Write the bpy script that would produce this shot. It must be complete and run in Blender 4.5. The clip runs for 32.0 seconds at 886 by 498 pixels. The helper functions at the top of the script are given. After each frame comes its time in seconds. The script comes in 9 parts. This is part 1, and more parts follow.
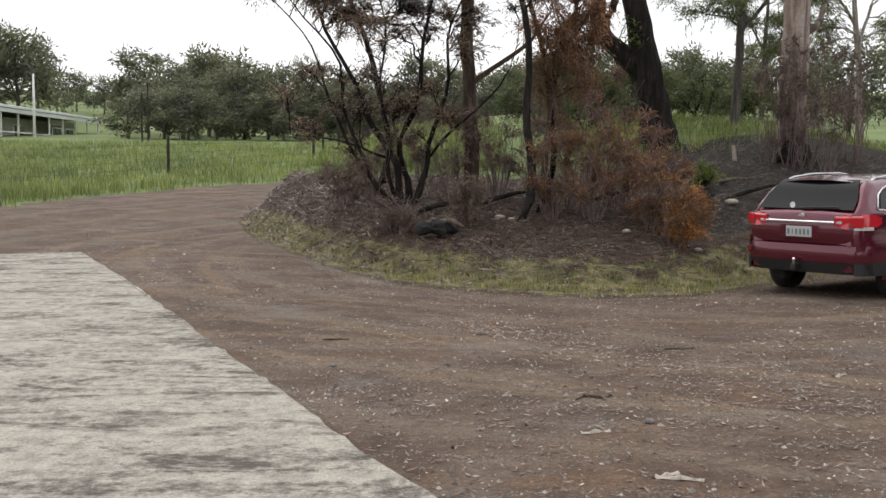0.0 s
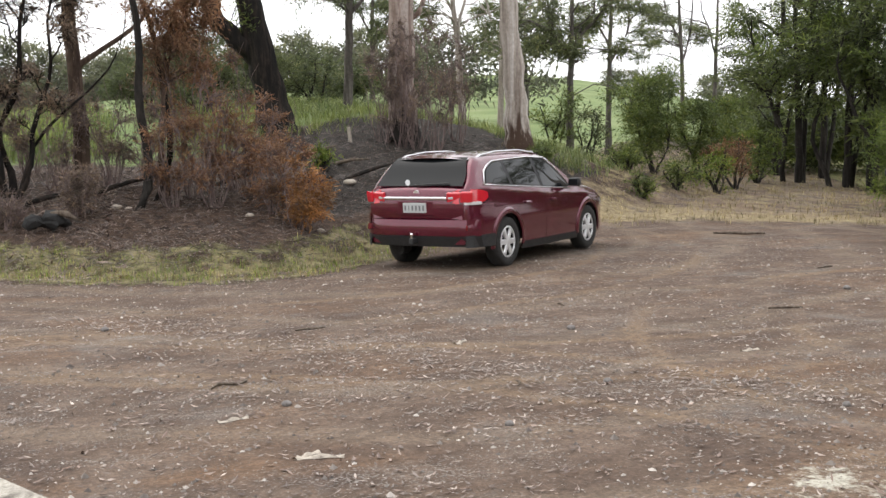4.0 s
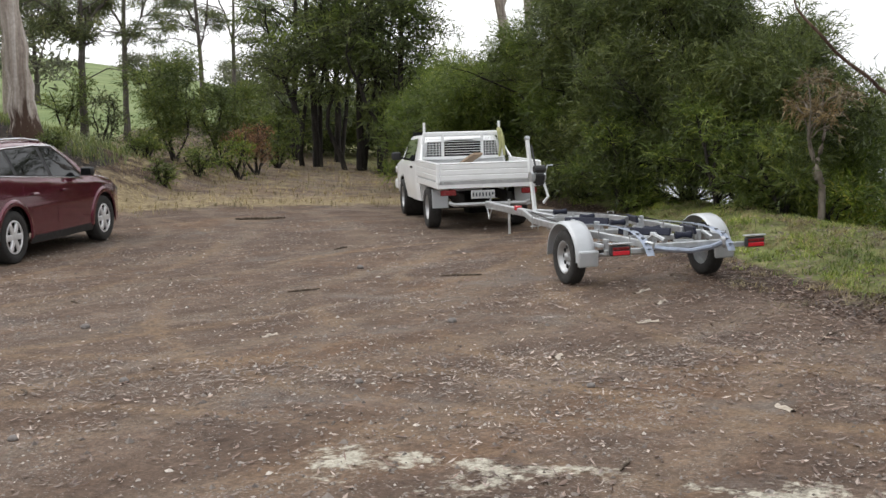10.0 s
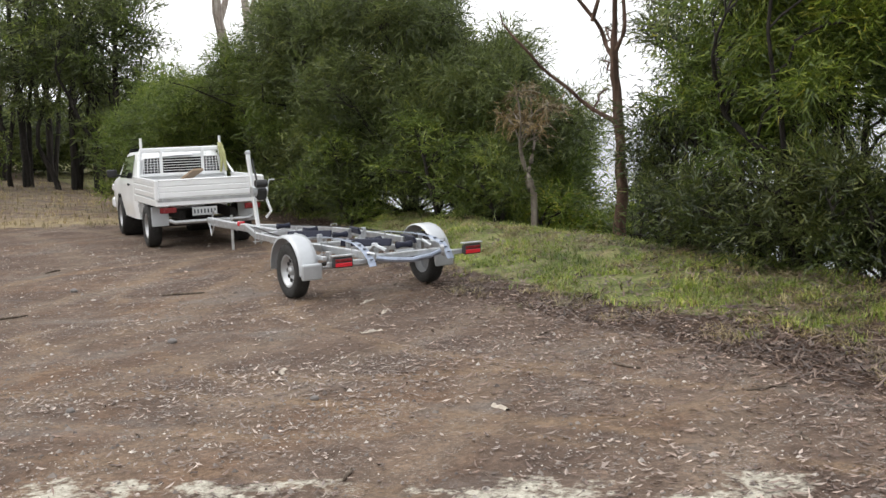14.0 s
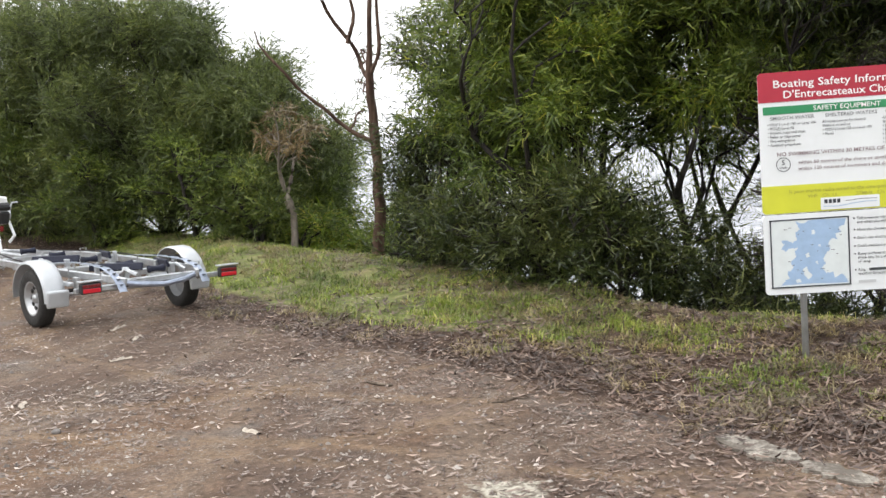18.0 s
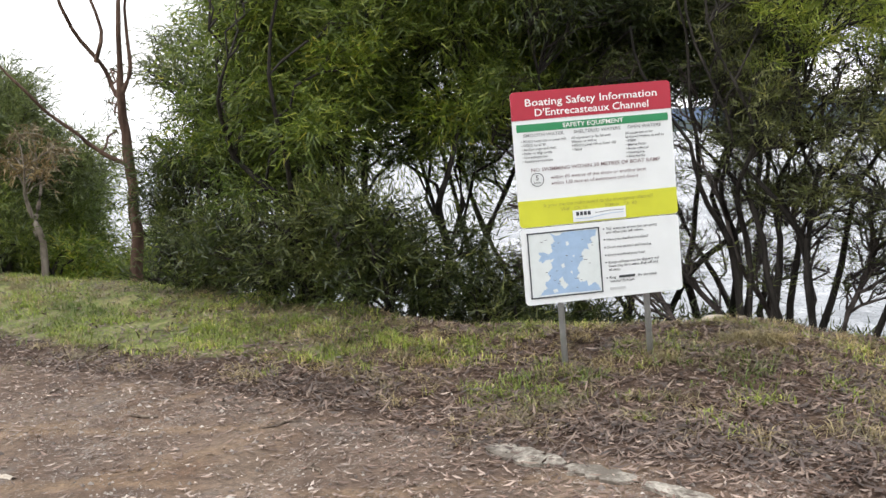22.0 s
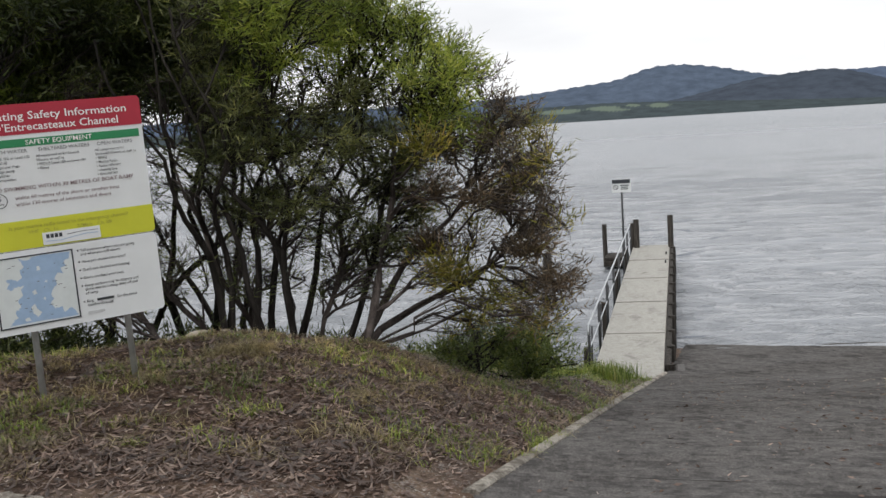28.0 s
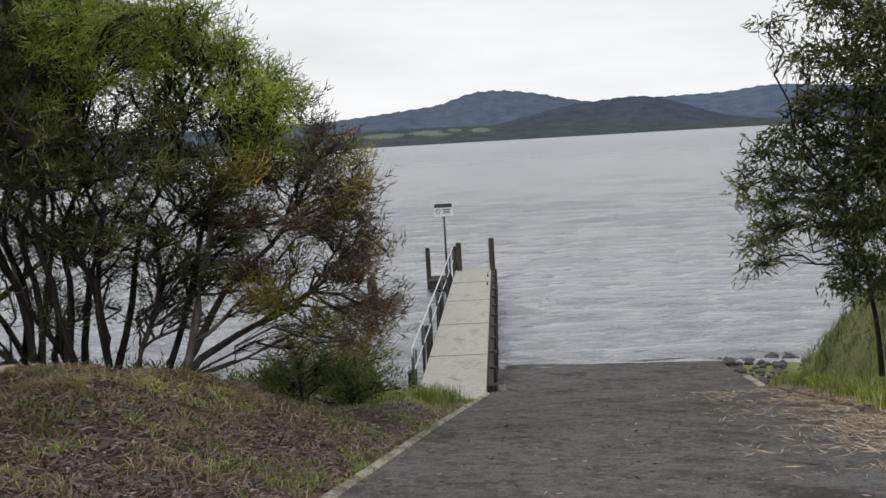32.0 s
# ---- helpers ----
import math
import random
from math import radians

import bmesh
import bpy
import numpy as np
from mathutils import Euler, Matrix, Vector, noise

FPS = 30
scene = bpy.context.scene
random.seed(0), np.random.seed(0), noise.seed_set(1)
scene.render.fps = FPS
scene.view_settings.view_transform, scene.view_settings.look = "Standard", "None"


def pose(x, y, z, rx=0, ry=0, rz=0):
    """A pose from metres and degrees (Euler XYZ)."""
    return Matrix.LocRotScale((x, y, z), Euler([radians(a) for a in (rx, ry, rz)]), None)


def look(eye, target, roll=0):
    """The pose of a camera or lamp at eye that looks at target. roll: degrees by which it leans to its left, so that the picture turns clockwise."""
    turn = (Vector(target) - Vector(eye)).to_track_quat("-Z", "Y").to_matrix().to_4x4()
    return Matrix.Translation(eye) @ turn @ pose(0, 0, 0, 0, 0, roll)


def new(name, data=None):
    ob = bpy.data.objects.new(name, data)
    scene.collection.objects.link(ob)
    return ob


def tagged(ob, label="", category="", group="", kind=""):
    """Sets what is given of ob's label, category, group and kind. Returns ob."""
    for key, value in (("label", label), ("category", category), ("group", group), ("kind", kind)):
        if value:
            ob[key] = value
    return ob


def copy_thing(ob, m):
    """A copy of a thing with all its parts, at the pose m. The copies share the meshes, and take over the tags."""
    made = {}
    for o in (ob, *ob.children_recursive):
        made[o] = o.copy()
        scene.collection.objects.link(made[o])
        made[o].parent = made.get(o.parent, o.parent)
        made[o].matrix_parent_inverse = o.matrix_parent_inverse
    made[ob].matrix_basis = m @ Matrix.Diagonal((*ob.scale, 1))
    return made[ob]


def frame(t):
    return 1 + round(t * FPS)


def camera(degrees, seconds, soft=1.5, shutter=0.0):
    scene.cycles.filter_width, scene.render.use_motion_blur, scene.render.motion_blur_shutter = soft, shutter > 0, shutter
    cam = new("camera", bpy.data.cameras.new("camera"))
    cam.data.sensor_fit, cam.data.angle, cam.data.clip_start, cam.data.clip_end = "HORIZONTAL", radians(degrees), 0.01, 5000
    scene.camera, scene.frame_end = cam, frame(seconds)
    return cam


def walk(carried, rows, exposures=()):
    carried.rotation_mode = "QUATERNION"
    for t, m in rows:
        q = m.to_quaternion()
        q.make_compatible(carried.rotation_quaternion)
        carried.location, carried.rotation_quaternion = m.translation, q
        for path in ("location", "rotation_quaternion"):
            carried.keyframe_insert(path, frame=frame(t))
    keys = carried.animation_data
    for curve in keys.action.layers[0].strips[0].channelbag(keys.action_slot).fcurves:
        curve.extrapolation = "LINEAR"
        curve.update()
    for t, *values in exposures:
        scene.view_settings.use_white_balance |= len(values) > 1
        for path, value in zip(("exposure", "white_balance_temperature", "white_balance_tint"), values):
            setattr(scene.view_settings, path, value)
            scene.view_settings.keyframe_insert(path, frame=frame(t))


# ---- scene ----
cam = camera(43.5, 32.0)
PATH = [
    (0, (-0.043, 0.077, 1.705), (-0.032, 2.071, 1.55), 0.2),
    (0.5, (-0.013, 0.088, 1.699), (0.045, 2.081, 1.542), 0.3),
    (1, (0.023, 0.096, 1.693), (0.123, 2.087, 1.533), 0.2),
    (1.5, (0.047, 0.118, 1.687), (0.193, 2.106, 1.524), 0.2),
    (2, (0.028, 0.19, 1.669), (0.258, 2.17, 1.504), -1.0),
    (2.5, (0.0, 0.263, 1.651), (0.369, 2.221, 1.482), -1.1),
    (3, (-0.017, 0.287, 1.646), (0.465, 2.221, 1.473), -1.2),
    (3.5, (-0.046, 0.237, 1.664), (0.529, 2.144, 1.484), -1.2),
    (4, (-0.073, 0.128, 1.702), (0.598, 2.003, 1.512), -1.3),
    (4.5, (-0.051, 0.097, 1.709), (0.681, 1.948, 1.515), -0.3),
    (6.5, (0.091, 0.054, 1.738), (1.018, 1.813, 1.519), -1.6),
    (7, (0.091, 0.093, 1.748), (1.087, 1.812, 1.522), -2.3),
    (7.5, (0.099, 0.122, 1.742), (1.161, 1.801, 1.511), -1.9),
    (8, (0.112, 0.164, 1.722), (1.246, 1.795, 1.491), -1.3),
    (8.5, (0.108, 0.182, 1.715), (1.308, 1.765, 1.483), -1.5),
    (9, (0.081, 0.173, 1.725), (1.35, 1.701, 1.489), -1.3),
    (9.5, (0.088, 0.179, 1.723), (1.415, 1.657, 1.487), -1.7),
    (10, (0.098, 0.189, 1.716), (1.47, 1.624, 1.48), -1.5),
    (10.5, (0.104, 0.199, 1.708), (1.506, 1.606, 1.474), -1.8),
    (11, (0.069, 0.185, 1.713), (1.513, 1.548, 1.478), -1.8),
    (11.5, (0.062, 0.177, 1.726), (1.555, 1.487, 1.49), -1.8),
    (12, (0.11, 0.173, 1.722), (1.651, 1.427, 1.488), -1.6),
    (12.5, (0.148, 0.168, 1.709), (1.728, 1.372, 1.479), -1.7),
    (13, (0.16, 0.155, 1.707), (1.78, 1.305, 1.479), -2.1),
    (13.5, (0.17, 0.15, 1.699), (1.824, 1.251, 1.472), -2.1),
    (14, (0.174, 0.139, 1.697), (1.852, 1.204, 1.472), -2.1),
    (14.5, (0.187, 0.125, 1.696), (1.888, 1.154, 1.473), -2.3),
    (16.5, (0.176, -0.001, 1.747), (1.986, 0.82, 1.52), -2.6),
    (17, (0.173, 0.021, 1.731), (2.01, 0.782, 1.51), -2.3),
    (17.5, (0.174, 0.007, 1.728), (2.028, 0.726, 1.512), -2.2),
    (18, (0.175, -0.004, 1.724), (2.039, 0.691, 1.517), -1.9),
    (18.5, (0.173, 0.006, 1.717), (2.051, 0.663, 1.517), -1.8),
    (19, (0.169, 0.006, 1.716), (2.053, 0.648, 1.523), -1.9),
    (19.5, (0.17, -0.001, 1.715), (2.053, 0.646, 1.526), -2.1),
    (20, (0.178, -0.001, 1.714), (2.07, 0.62, 1.528), -1.9),
    (20.5, (0.173, 0.005, 1.713), (2.081, 0.576, 1.528), -2.1),
    (21, (0.158, 0.018, 1.721), (2.098, 0.465, 1.533), -2.6),
    (21.5, (0.166, 0.016, 1.732), (2.123, 0.382, 1.542), -2.4),
    (22, (0.187, 0.014, 1.741), (2.157, 0.298, 1.548), -2.8),
    (22.5, (0.207, 0.005, 1.752), (2.186, 0.217, 1.556), -2.8),
    (23, (0.228, 0.014, 1.748), (2.214, 0.144, 1.552), -3.0),
    (23.5, (0.216, -0.008, 1.717), (2.206, 0.05, 1.527), -3.3),
    (24, (0.202, 0.011, 1.7), (2.193, -0.018, 1.511), -3.7),
    (24.5, (0.195, 0.05, 1.709), (2.182, -0.062, 1.514), -4.0),
    (25, (0.201, 0.035, 1.725), (2.181, -0.16, 1.524), -3.5),
    (25.5, (0.21, 0.014, 1.743), (2.181, -0.256, 1.536), -3.0),
    (27.5, (0.211, -0.012, 1.738), (2.121, -0.566, 1.525), -3.4),
    (28, (0.252, -0.003, 1.735), (2.14, -0.625, 1.52), -3.5),
    (28.5, (0.254, -0.004, 1.738), (2.125, -0.679, 1.524), -3.3),
    (29, (0.244, 0.005, 1.752), (2.093, -0.727, 1.54), -3.1),
    (29.5, (0.231, 0.005, 1.755), (2.058, -0.782, 1.544), -3.0),
    (30, (0.216, -0.008, 1.75), (2.03, -0.823, 1.544), -3.6),
    (30.5, (0.205, -0.017, 1.75), (2.0, -0.877, 1.547), -3.4),
    (31, (0.21, -0.001, 1.75), (1.984, -0.903, 1.55), -3.2),
    (31.5, (0.209, -0.003, 1.751), (1.976, -0.919, 1.555), -3.1),
    (32, (0.199, -0.022, 1.758), (1.967, -0.936, 1.567), -3.3),
]
walk(cam, [(t, look(eye, target, roll)) for t, eye, target, roll in PATH], [(0, 0.38), (3, 0.88), (4, 0.96), (7, 0.75), (9, 0.66), (11, 0.60), (14, 0.84), (17, 1.14), (19, 1.13), (25, 1.03), (28, 0.16), (30, 0.0), (32, 0.0)])

# ---------------------------------------------------------------- light
world = bpy.data.worlds.new("overcast_sky")
scene.world = world
world.use_nodes = True
SUN_EL, SUN_AZ = radians(52), radians(330)


def build_world():
    nt = world.node_tree
    nt.nodes.clear()
    out = nt.nodes.new("ShaderNodeOutputWorld")
    bg = nt.nodes.new("ShaderNodeBackground")
    sky = nt.nodes.new("ShaderNodeTexSky")
    sky.sky_type = "NISHITA"
    sky.sun_disc = False
    sky.sun_elevation, sky.sun_rotation = SUN_EL, SUN_AZ
    sky.air_density, sky.dust_density = 1.0, 3.0
    # a closed cloud deck lies over the blue: soft grey and white billows, stretched towards the horizon
    tc = nt.nodes.new("ShaderNodeTexCoord")
    mp = nt.nodes.new("ShaderNodeMapping")
    mp.inputs["Scale"].default_value = (1.4, 1.4, 7.0)
    ns = nt.nodes.new("ShaderNodeTexNoise")
    ns.inputs["Scale"].default_value, ns.inputs["Detail"].default_value = 2.2, 5
    cr = nt.nodes.new("ShaderNodeValToRGB")
    cr.color_ramp.elements[0].position, cr.color_ramp.elements[0].color = 0.30, (8.2, 8.3, 8.6, 1)
    cr.color_ramp.elements[1].position, cr.color_ramp.elements[1].color = 0.72, (10.6, 10.6, 10.7, 1)
    mix = nt.nodes.new("ShaderNodeMix")
    mix.data_type = "RGBA"
    mix.inputs["Factor"].default_value = 0.93
    L = nt.links.new
    L(tc.outputs["Generated"], mp.inputs["Vector"])
    L(mp.outputs["Vector"], ns.inputs["Vector"])
    L(ns.outputs["Fac"], cr.inputs["Fac"])
    L(sky.outputs["Color"], mix.inputs["A"])
    L(cr.outputs["Color"], mix.inputs["B"])
    L(mix.outputs["Result"], bg.inputs["Color"])
    bg.inputs["Strength"].default_value = 0.1
    L(bg.outputs["Background"], out.inputs["Surface"])


build_world()
sun_data = bpy.data.lights.new("sun", "SUN")
sun_data.energy, sun_data.angle, sun_data.color = 1.0, radians(70), (1.0, 0.97, 0.92)
sun = new("sun", sun_data)
# Blender's sky puts its sun at the angle SUN_AZ, turned clockwise from +y
sun_way = Vector((math.sin(SUN_AZ) * math.cos(SUN_EL), math.cos(SUN_AZ) * math.cos(SUN_EL), math.sin(SUN_EL)))
sun.matrix_world = look(tuple(sun_way * 60), (0, 0, 0))

# ---------------------------------------------------------------- materials


def mat_base(name, rough=0.8, metal=0.0, spec=0.5):
    m = bpy.data.materials.new(name)
    m.use_nodes = True
    b = m.node_tree.nodes["Principled BSDF"]
    b.inputs["Roughness"].default_value = rough
    b.inputs["Metallic"].default_value = metal
    b.inputs["Specular IOR Level"].default_value = spec
    return m, m.node_tree, b


def node(nt, kind, **inputs):
    n = nt.nodes.new(kind)
    for k, v in inputs.items():
        n.inputs[k.replace("_", " ")].default_value = v
    return n


def noise_tex(nt, scale, detail=4.0, rough=0.55, vec=None, dist=0.0):
    n = node(nt, "ShaderNodeTexNoise", Scale=scale, Detail=detail, Roughness=rough, Distortion=dist)
    if vec is not None:
        nt.links.new(vec, n.inputs["Vector"])
    return n.outputs["Fac"]


def ramp(nt, fac, stops):
    r = nt.nodes.new("ShaderNodeValToRGB")
    els = r.color_ramp.elements
    while len(els) < len(stops):
        els.new(0.5)
    for e, (p, c) in zip(els, stops):
        e.position, e.color = p, (*c, 1) if len(c) == 3 else c
    nt.links.new(fac, r.inputs["Fac"])
    return r.outputs["Color"]


def blend(nt, fac, a, b, mode="MIX"):
    m = nt.nodes.new("ShaderNodeMix")
    m.data_type, m.blend_type = "RGBA", mode
    for sock, v in (("Factor", fac), ("A", a), ("B", b)):
        s = m.inputs[sock]
        if isinstance(v, (int, float)):
            s.default_value = v
        elif isinstance(v, tuple):
            s.default_value = (*v, 1) if len(v) == 3 else v
        else:
            nt.links.new(v, s)
    return m.outputs["Result"]


def mathn(nt, op, a, b=0.0, clamp=False):
    m = nt.nodes.new("ShaderNodeMath")
    m.operation, m.use_clamp = op, clamp
    for i, v in enumerate((a, b)):
        if isinstance(v, (int, float)):
            m.inputs[i].default_value = v
        else:
            nt.links.new(v, m.inputs[i])
    return m.outputs[0]


def bump(nt, b, height, strength=0.3, dist=0.02):
    n = node(nt, "ShaderNodeBump", Strength=strength, Distance=dist)
    nt.links.new(height, n.inputs["Height"])
    nt.links.new(n.outputs["Normal"], b.inputs["Normal"])


def obj_vec(nt, scale=(1, 1, 1)):
    tc = nt.nodes.new("ShaderNodeTexCoord")
    mp = nt.nodes.new("ShaderNodeMapping")
    mp.inputs["Scale"].default_value = scale
    nt.links.new(tc.outputs["Object"], mp.inputs["Vector"])
    return mp.outputs["Vector"]


def plain(name, col, rough=0.5, metal=0.0, var=0.12, scale=6.0, coat=0.0, spec=0.5, fine=0.0):
    """A paint, plastic or metal with faint patchiness, and fine grain if wanted."""
    m, nt, b = mat_base(name, rough, metal, spec)
    v = obj_vec(nt)
    n1 = noise_tex(nt, scale, 5, 0.6, v)
    lo, hi = tuple(c * (1 - var) for c in col), tuple(min(1, c * (1 + var)) for c in col)
    nt.links.new(ramp(nt, n1, [(0.3, lo), (0.7, hi)]), b.inputs["Base Color"])
    r = ramp(nt, noise_tex(nt, scale * 3, 4, 0.6, v), [(0.3, (rough * 0.85,) * 3), (0.7, (min(1, rough * 1.2),) * 3)])
    nt.links.new(r, b.inputs["Roughness"])
    b.inputs["Coat Weight"].default_value = coat
    b.inputs["Coat Roughness"].default_value = 0.06
    if fine:
        bump(nt, b, noise_tex(nt, 90, 3, 0.6, v), fine, 0.004)
    return m


def leaf_mat(name, dark, light, tip=None, rough=0.42, trans=0.45, patch=0.6, gloss=0.55, living=True):
    """Leaves: each its own tone, clumps darker or yellower, light shining through."""
    m, nt, b = mat_base(name, rough, 0, gloss)
    geo = nt.nodes.new("ShaderNodeNewGeometry")
    rnd = geo.outputs["Random Per Island"]
    stops = [(0.0, dark), (0.75, light)] + ([(1.0, tip)] if tip else [])
    c = ramp(nt, rnd, stops)
    big = noise_tex(nt, patch, 2, 0.5, obj_vec(nt))
    c2 = blend(nt, 1.0, c, ramp(nt, big, [(0.3, (0.55, 0.6, 0.55)), (0.7, (1.3, 1.25, 1.0))] if living else [(0.3, (0.7, 0.68, 0.68)), (0.7, (1.22, 1.2, 1.18))]), "MULTIPLY")
    c2 = blend(nt, 1.0, c2, ramp(nt, noise_tex(nt, patch * 4.5, 2, 0.5, obj_vec(nt)), [(0.3, (0.62, 0.66, 0.62)), (0.7, (1.32, 1.28, 1.1))] if living else [(0.3, (0.75, 0.74, 0.74)), (0.7, (1.2, 1.18, 1.16))]), "MULTIPLY")
    nt.links.new(c2, b.inputs["Base Color"])
    tr = nt.nodes.new("ShaderNodeBsdfTranslucent")
    nt.links.new(c2, tr.inputs["Color"])
    mx = nt.nodes.new("ShaderNodeMixShader")
    mx.inputs[0].default_value = trans
    nt.links.new(b.outputs[0], mx.inputs[1])
    nt.links.new(tr.outputs[0], mx.inputs[2])
    nt.links.new(mx.outputs[0], nt.nodes["Material Output"].inputs["Surface"])
    return m


def bark_mat(name, cols, scale=(9, 9, 1.2), rough=0.9, strength=0.7, charred=0.0, scar=(0.018, 0.014, 0.012)):
    """Bark with upright streaks in the given colours, dark to light; burnt black below the charred height, with a ragged edge."""
    m, nt, b = mat_base(name, rough, 0, 0.2)
    v = obj_vec(nt, scale)
    n1 = noise_tex(nt, 1.0, 6, 0.62, v, 0.6)
    stops = [(0.28 + 0.44 * i / (len(cols) - 1), c) for i, c in enumerate(cols)]
    col = ramp(nt, n1, stops)
    n2 = noise_tex(nt, 14, 4, 0.6, obj_vec(nt))
    col = blend(nt, 0.5, col, ramp(nt, n2, [(0.3, (0.5, 0.5, 0.5)), (0.7, (1.2, 1.2, 1.2))]), "MULTIPLY")
    if charred:
        sep = nt.nodes.new("ShaderNodeSeparateXYZ")
        nt.links.new(obj_vec(nt), sep.inputs[0])
        line = mathn(nt, "ADD", sep.outputs["Z"], mathn(nt, "MULTIPLY", mathn(nt, "SUBTRACT", noise_tex(nt, 1.0, 8, 0.7, obj_vec(nt, (7, 7, 0.8))), 0.5), 3.2))
        col = blend(nt, ramp(nt, mathn(nt, "DIVIDE", line, charred * 2), [(0.36, (1, 1, 1)), (0.66, (0, 0, 0))]), col, scar)
    nt.links.new(col, b.inputs["Base Color"])
    bump(nt, b, n1, strength, 0.05)
    return m


def ground_mat():
    """The bare earth of the yard, the verges' soil and litter, the burnt bank and the pasture, by place."""
    m, nt, b = mat_base("earth_and_turf", 0.95, 0, 0.25)
    v = obj_vec(nt)
    big, mid = noise_tex(nt, 0.22, 4, 0.6, v, 0.8), noise_tex(nt, 1.3, 6, 0.62, v, 0.5)
    fine, grit = noise_tex(nt, 9, 6, 0.65, v), noise_tex(nt, 55, 4, 0.7, v)
    # grey-brown compacted gravel with rusty and pale wheel-worn patches
    dirt = ramp(nt, mid, [(0.28, (0.068, 0.046, 0.036)), (0.5, (0.106, 0.074, 0.055)), (0.72, (0.158, 0.115, 0.088))])
    rust = blend(nt, ramp(nt, noise_tex(nt, 0.55, 5, 0.6, obj_vec(nt, (0.6, 1.3, 1)), 1.2), [(0.5, (0, 0, 0)), (0.68, (0.5, 0.5, 0.5))]), dirt, (0.165, 0.098, 0.056))
    # worn wheel lines sweep round the yard
    wv = node(nt, "ShaderNodeTexWave", Scale=0.21, Distortion=9.0, Detail=4.0)
    wv.wave_type, wv.rings_direction = "RINGS", "Z"
    centre = nt.nodes.new("ShaderNodeMapping")
    centre.inputs["Location"].default_value = (-5.0, -19.0, 0)
    nt.links.new(v, centre.inputs["Vector"])
    wv.inputs["Detail Scale"].default_value = 0.6
    nt.links.new(centre.outputs["Vector"], wv.inputs["Vector"])
    worn = blend(nt, ramp(nt, wv.outputs["Fac"], [(0.70, (0, 0, 0)), (1.0, (0.34, 0.34, 0.34))]), rust, (0.195, 0.150, 0.110))
    # turning circles of tyres, faint and broken
    for cx, cy, rr in ((9.5, 6.5, 5.2), (9.5, 6.5, 3.75), (-2.0, 3.0, 7.7), (-2.0, 3.0, 6.25), (6.0, 18.0, 9.6), (6.0, 18.0, 11.1), (2.0, 19.0, 7.0), (2.0, 19.0, 8.45), (14.0, 3.0, 8.6), (14.0, 3.0, 7.1)):
        ds = nt.nodes.new("ShaderNodeVectorMath")
        ds.operation = "DISTANCE"
        nt.links.new(v, ds.inputs[0])
        ds.inputs[1].default_value = (cx, cy, 0)
        off = mathn(nt, "ABSOLUTE", mathn(nt, "SUBTRACT", mathn(nt, "ADD", ds.outputs["Value"], mathn(nt, "MULTIPLY", mid, 0.35)), rr + 0.17))
        line = mathn(nt, "SUBTRACT", ramp(nt, off, [(0.03, (1, 1, 1)), (0.16, (0, 0, 0))]), ramp(nt, noise_tex(nt, 0.35, 3, 0.6, v), [(0.36, (1, 1, 1)), (0.52, (0, 0, 0))]), True)
        worn = blend(nt, mathn(nt, "MULTIPLY", line, 0.42), worn, (0.215, 0.148, 0.092))
    speck = blend(nt, 0.85, worn, ramp(nt, fine, [(0.27, (0.62, 0.61, 0.60)), (0.5, (1, 1, 1)), (0.72, (1.36, 1.34, 1.32))]), "MULTIPLY")
    speck = blend(nt, 0.9, speck, ramp(nt, noise_tex(nt, 34, 5, 0.7, v), [(0.27, (0.50, 0.49, 0.48)), (0.5, (1, 1, 1)), (0.72, (1.55, 1.52, 1.5))]), "MULTIPLY")
    # grey patches of bare crushed stone
    speck = blend(nt, ramp(nt, noise_tex(nt, 0.8, 5, 0.65, v, 0.7), [(0.56, (0, 0, 0)), (0.70, (0.55, 0.55, 0.55))]), speck, blend(nt, 1.0, (0.150, 0.138, 0.128), ramp(nt, noise_tex(nt, 48, 4, 0.7, v), [(0.3, (0.45, 0.45, 0.45)), (0.7, (1.6, 1.6, 1.6))]), "MULTIPLY"))
    swept = noise_tex(nt, 1.0, 4, 0.6, obj_vec(nt, (0.5, 1.5, 1)), 1.5)
    grit_m = mathn(nt, "ADD", grit, mathn(nt, "MULTIPLY", mathn(nt, "SUBTRACT", swept, 0.5), 0.45))
    dirt_c = blend(nt, ramp(nt, grit_m, [(0.58, (0, 0, 0)), (0.68, (0.85, 0.85, 0.85))]), speck, (0.30, 0.275, 0.25))
    # soil with fallen leaves
    litter = ramp(nt, fine, [(0.3, (0.022, 0.014, 0.011)), (0.5, (0.056, 0.036, 0.026)), (0.7, (0.125, 0.087, 0.064))])
    litter = blend(nt, 0.6, litter, ramp(nt, noise_tex(nt, 28, 5, 0.7, obj_vec(nt, (1, 2.4, 1))), [(0.3, (0.5, 0.5, 0.5)), (0.75, (1.6, 1.5, 1.4))]), "MULTIPLY")
    turf = ramp(nt, noise_tex(nt, 3.2, 6, 0.65, v), [(0.3, (0.075, 0.074, 0.032)), (0.5, (0.140, 0.170, 0.054)), (0.7, (0.265, 0.235, 0.125))])
    turf = blend(nt, 0.8, turf, ramp(nt, noise_tex(nt, 40, 5, 0.7, v), [(0.3, (0.4, 0.4, 0.4)), (0.7, (1.6, 1.55, 1.5))]), "MULTIPLY")
    straw = ramp(nt, fine, [(0.3, (0.13, 0.095, 0.055)), (0.7, (0.38, 0.31, 0.18))])
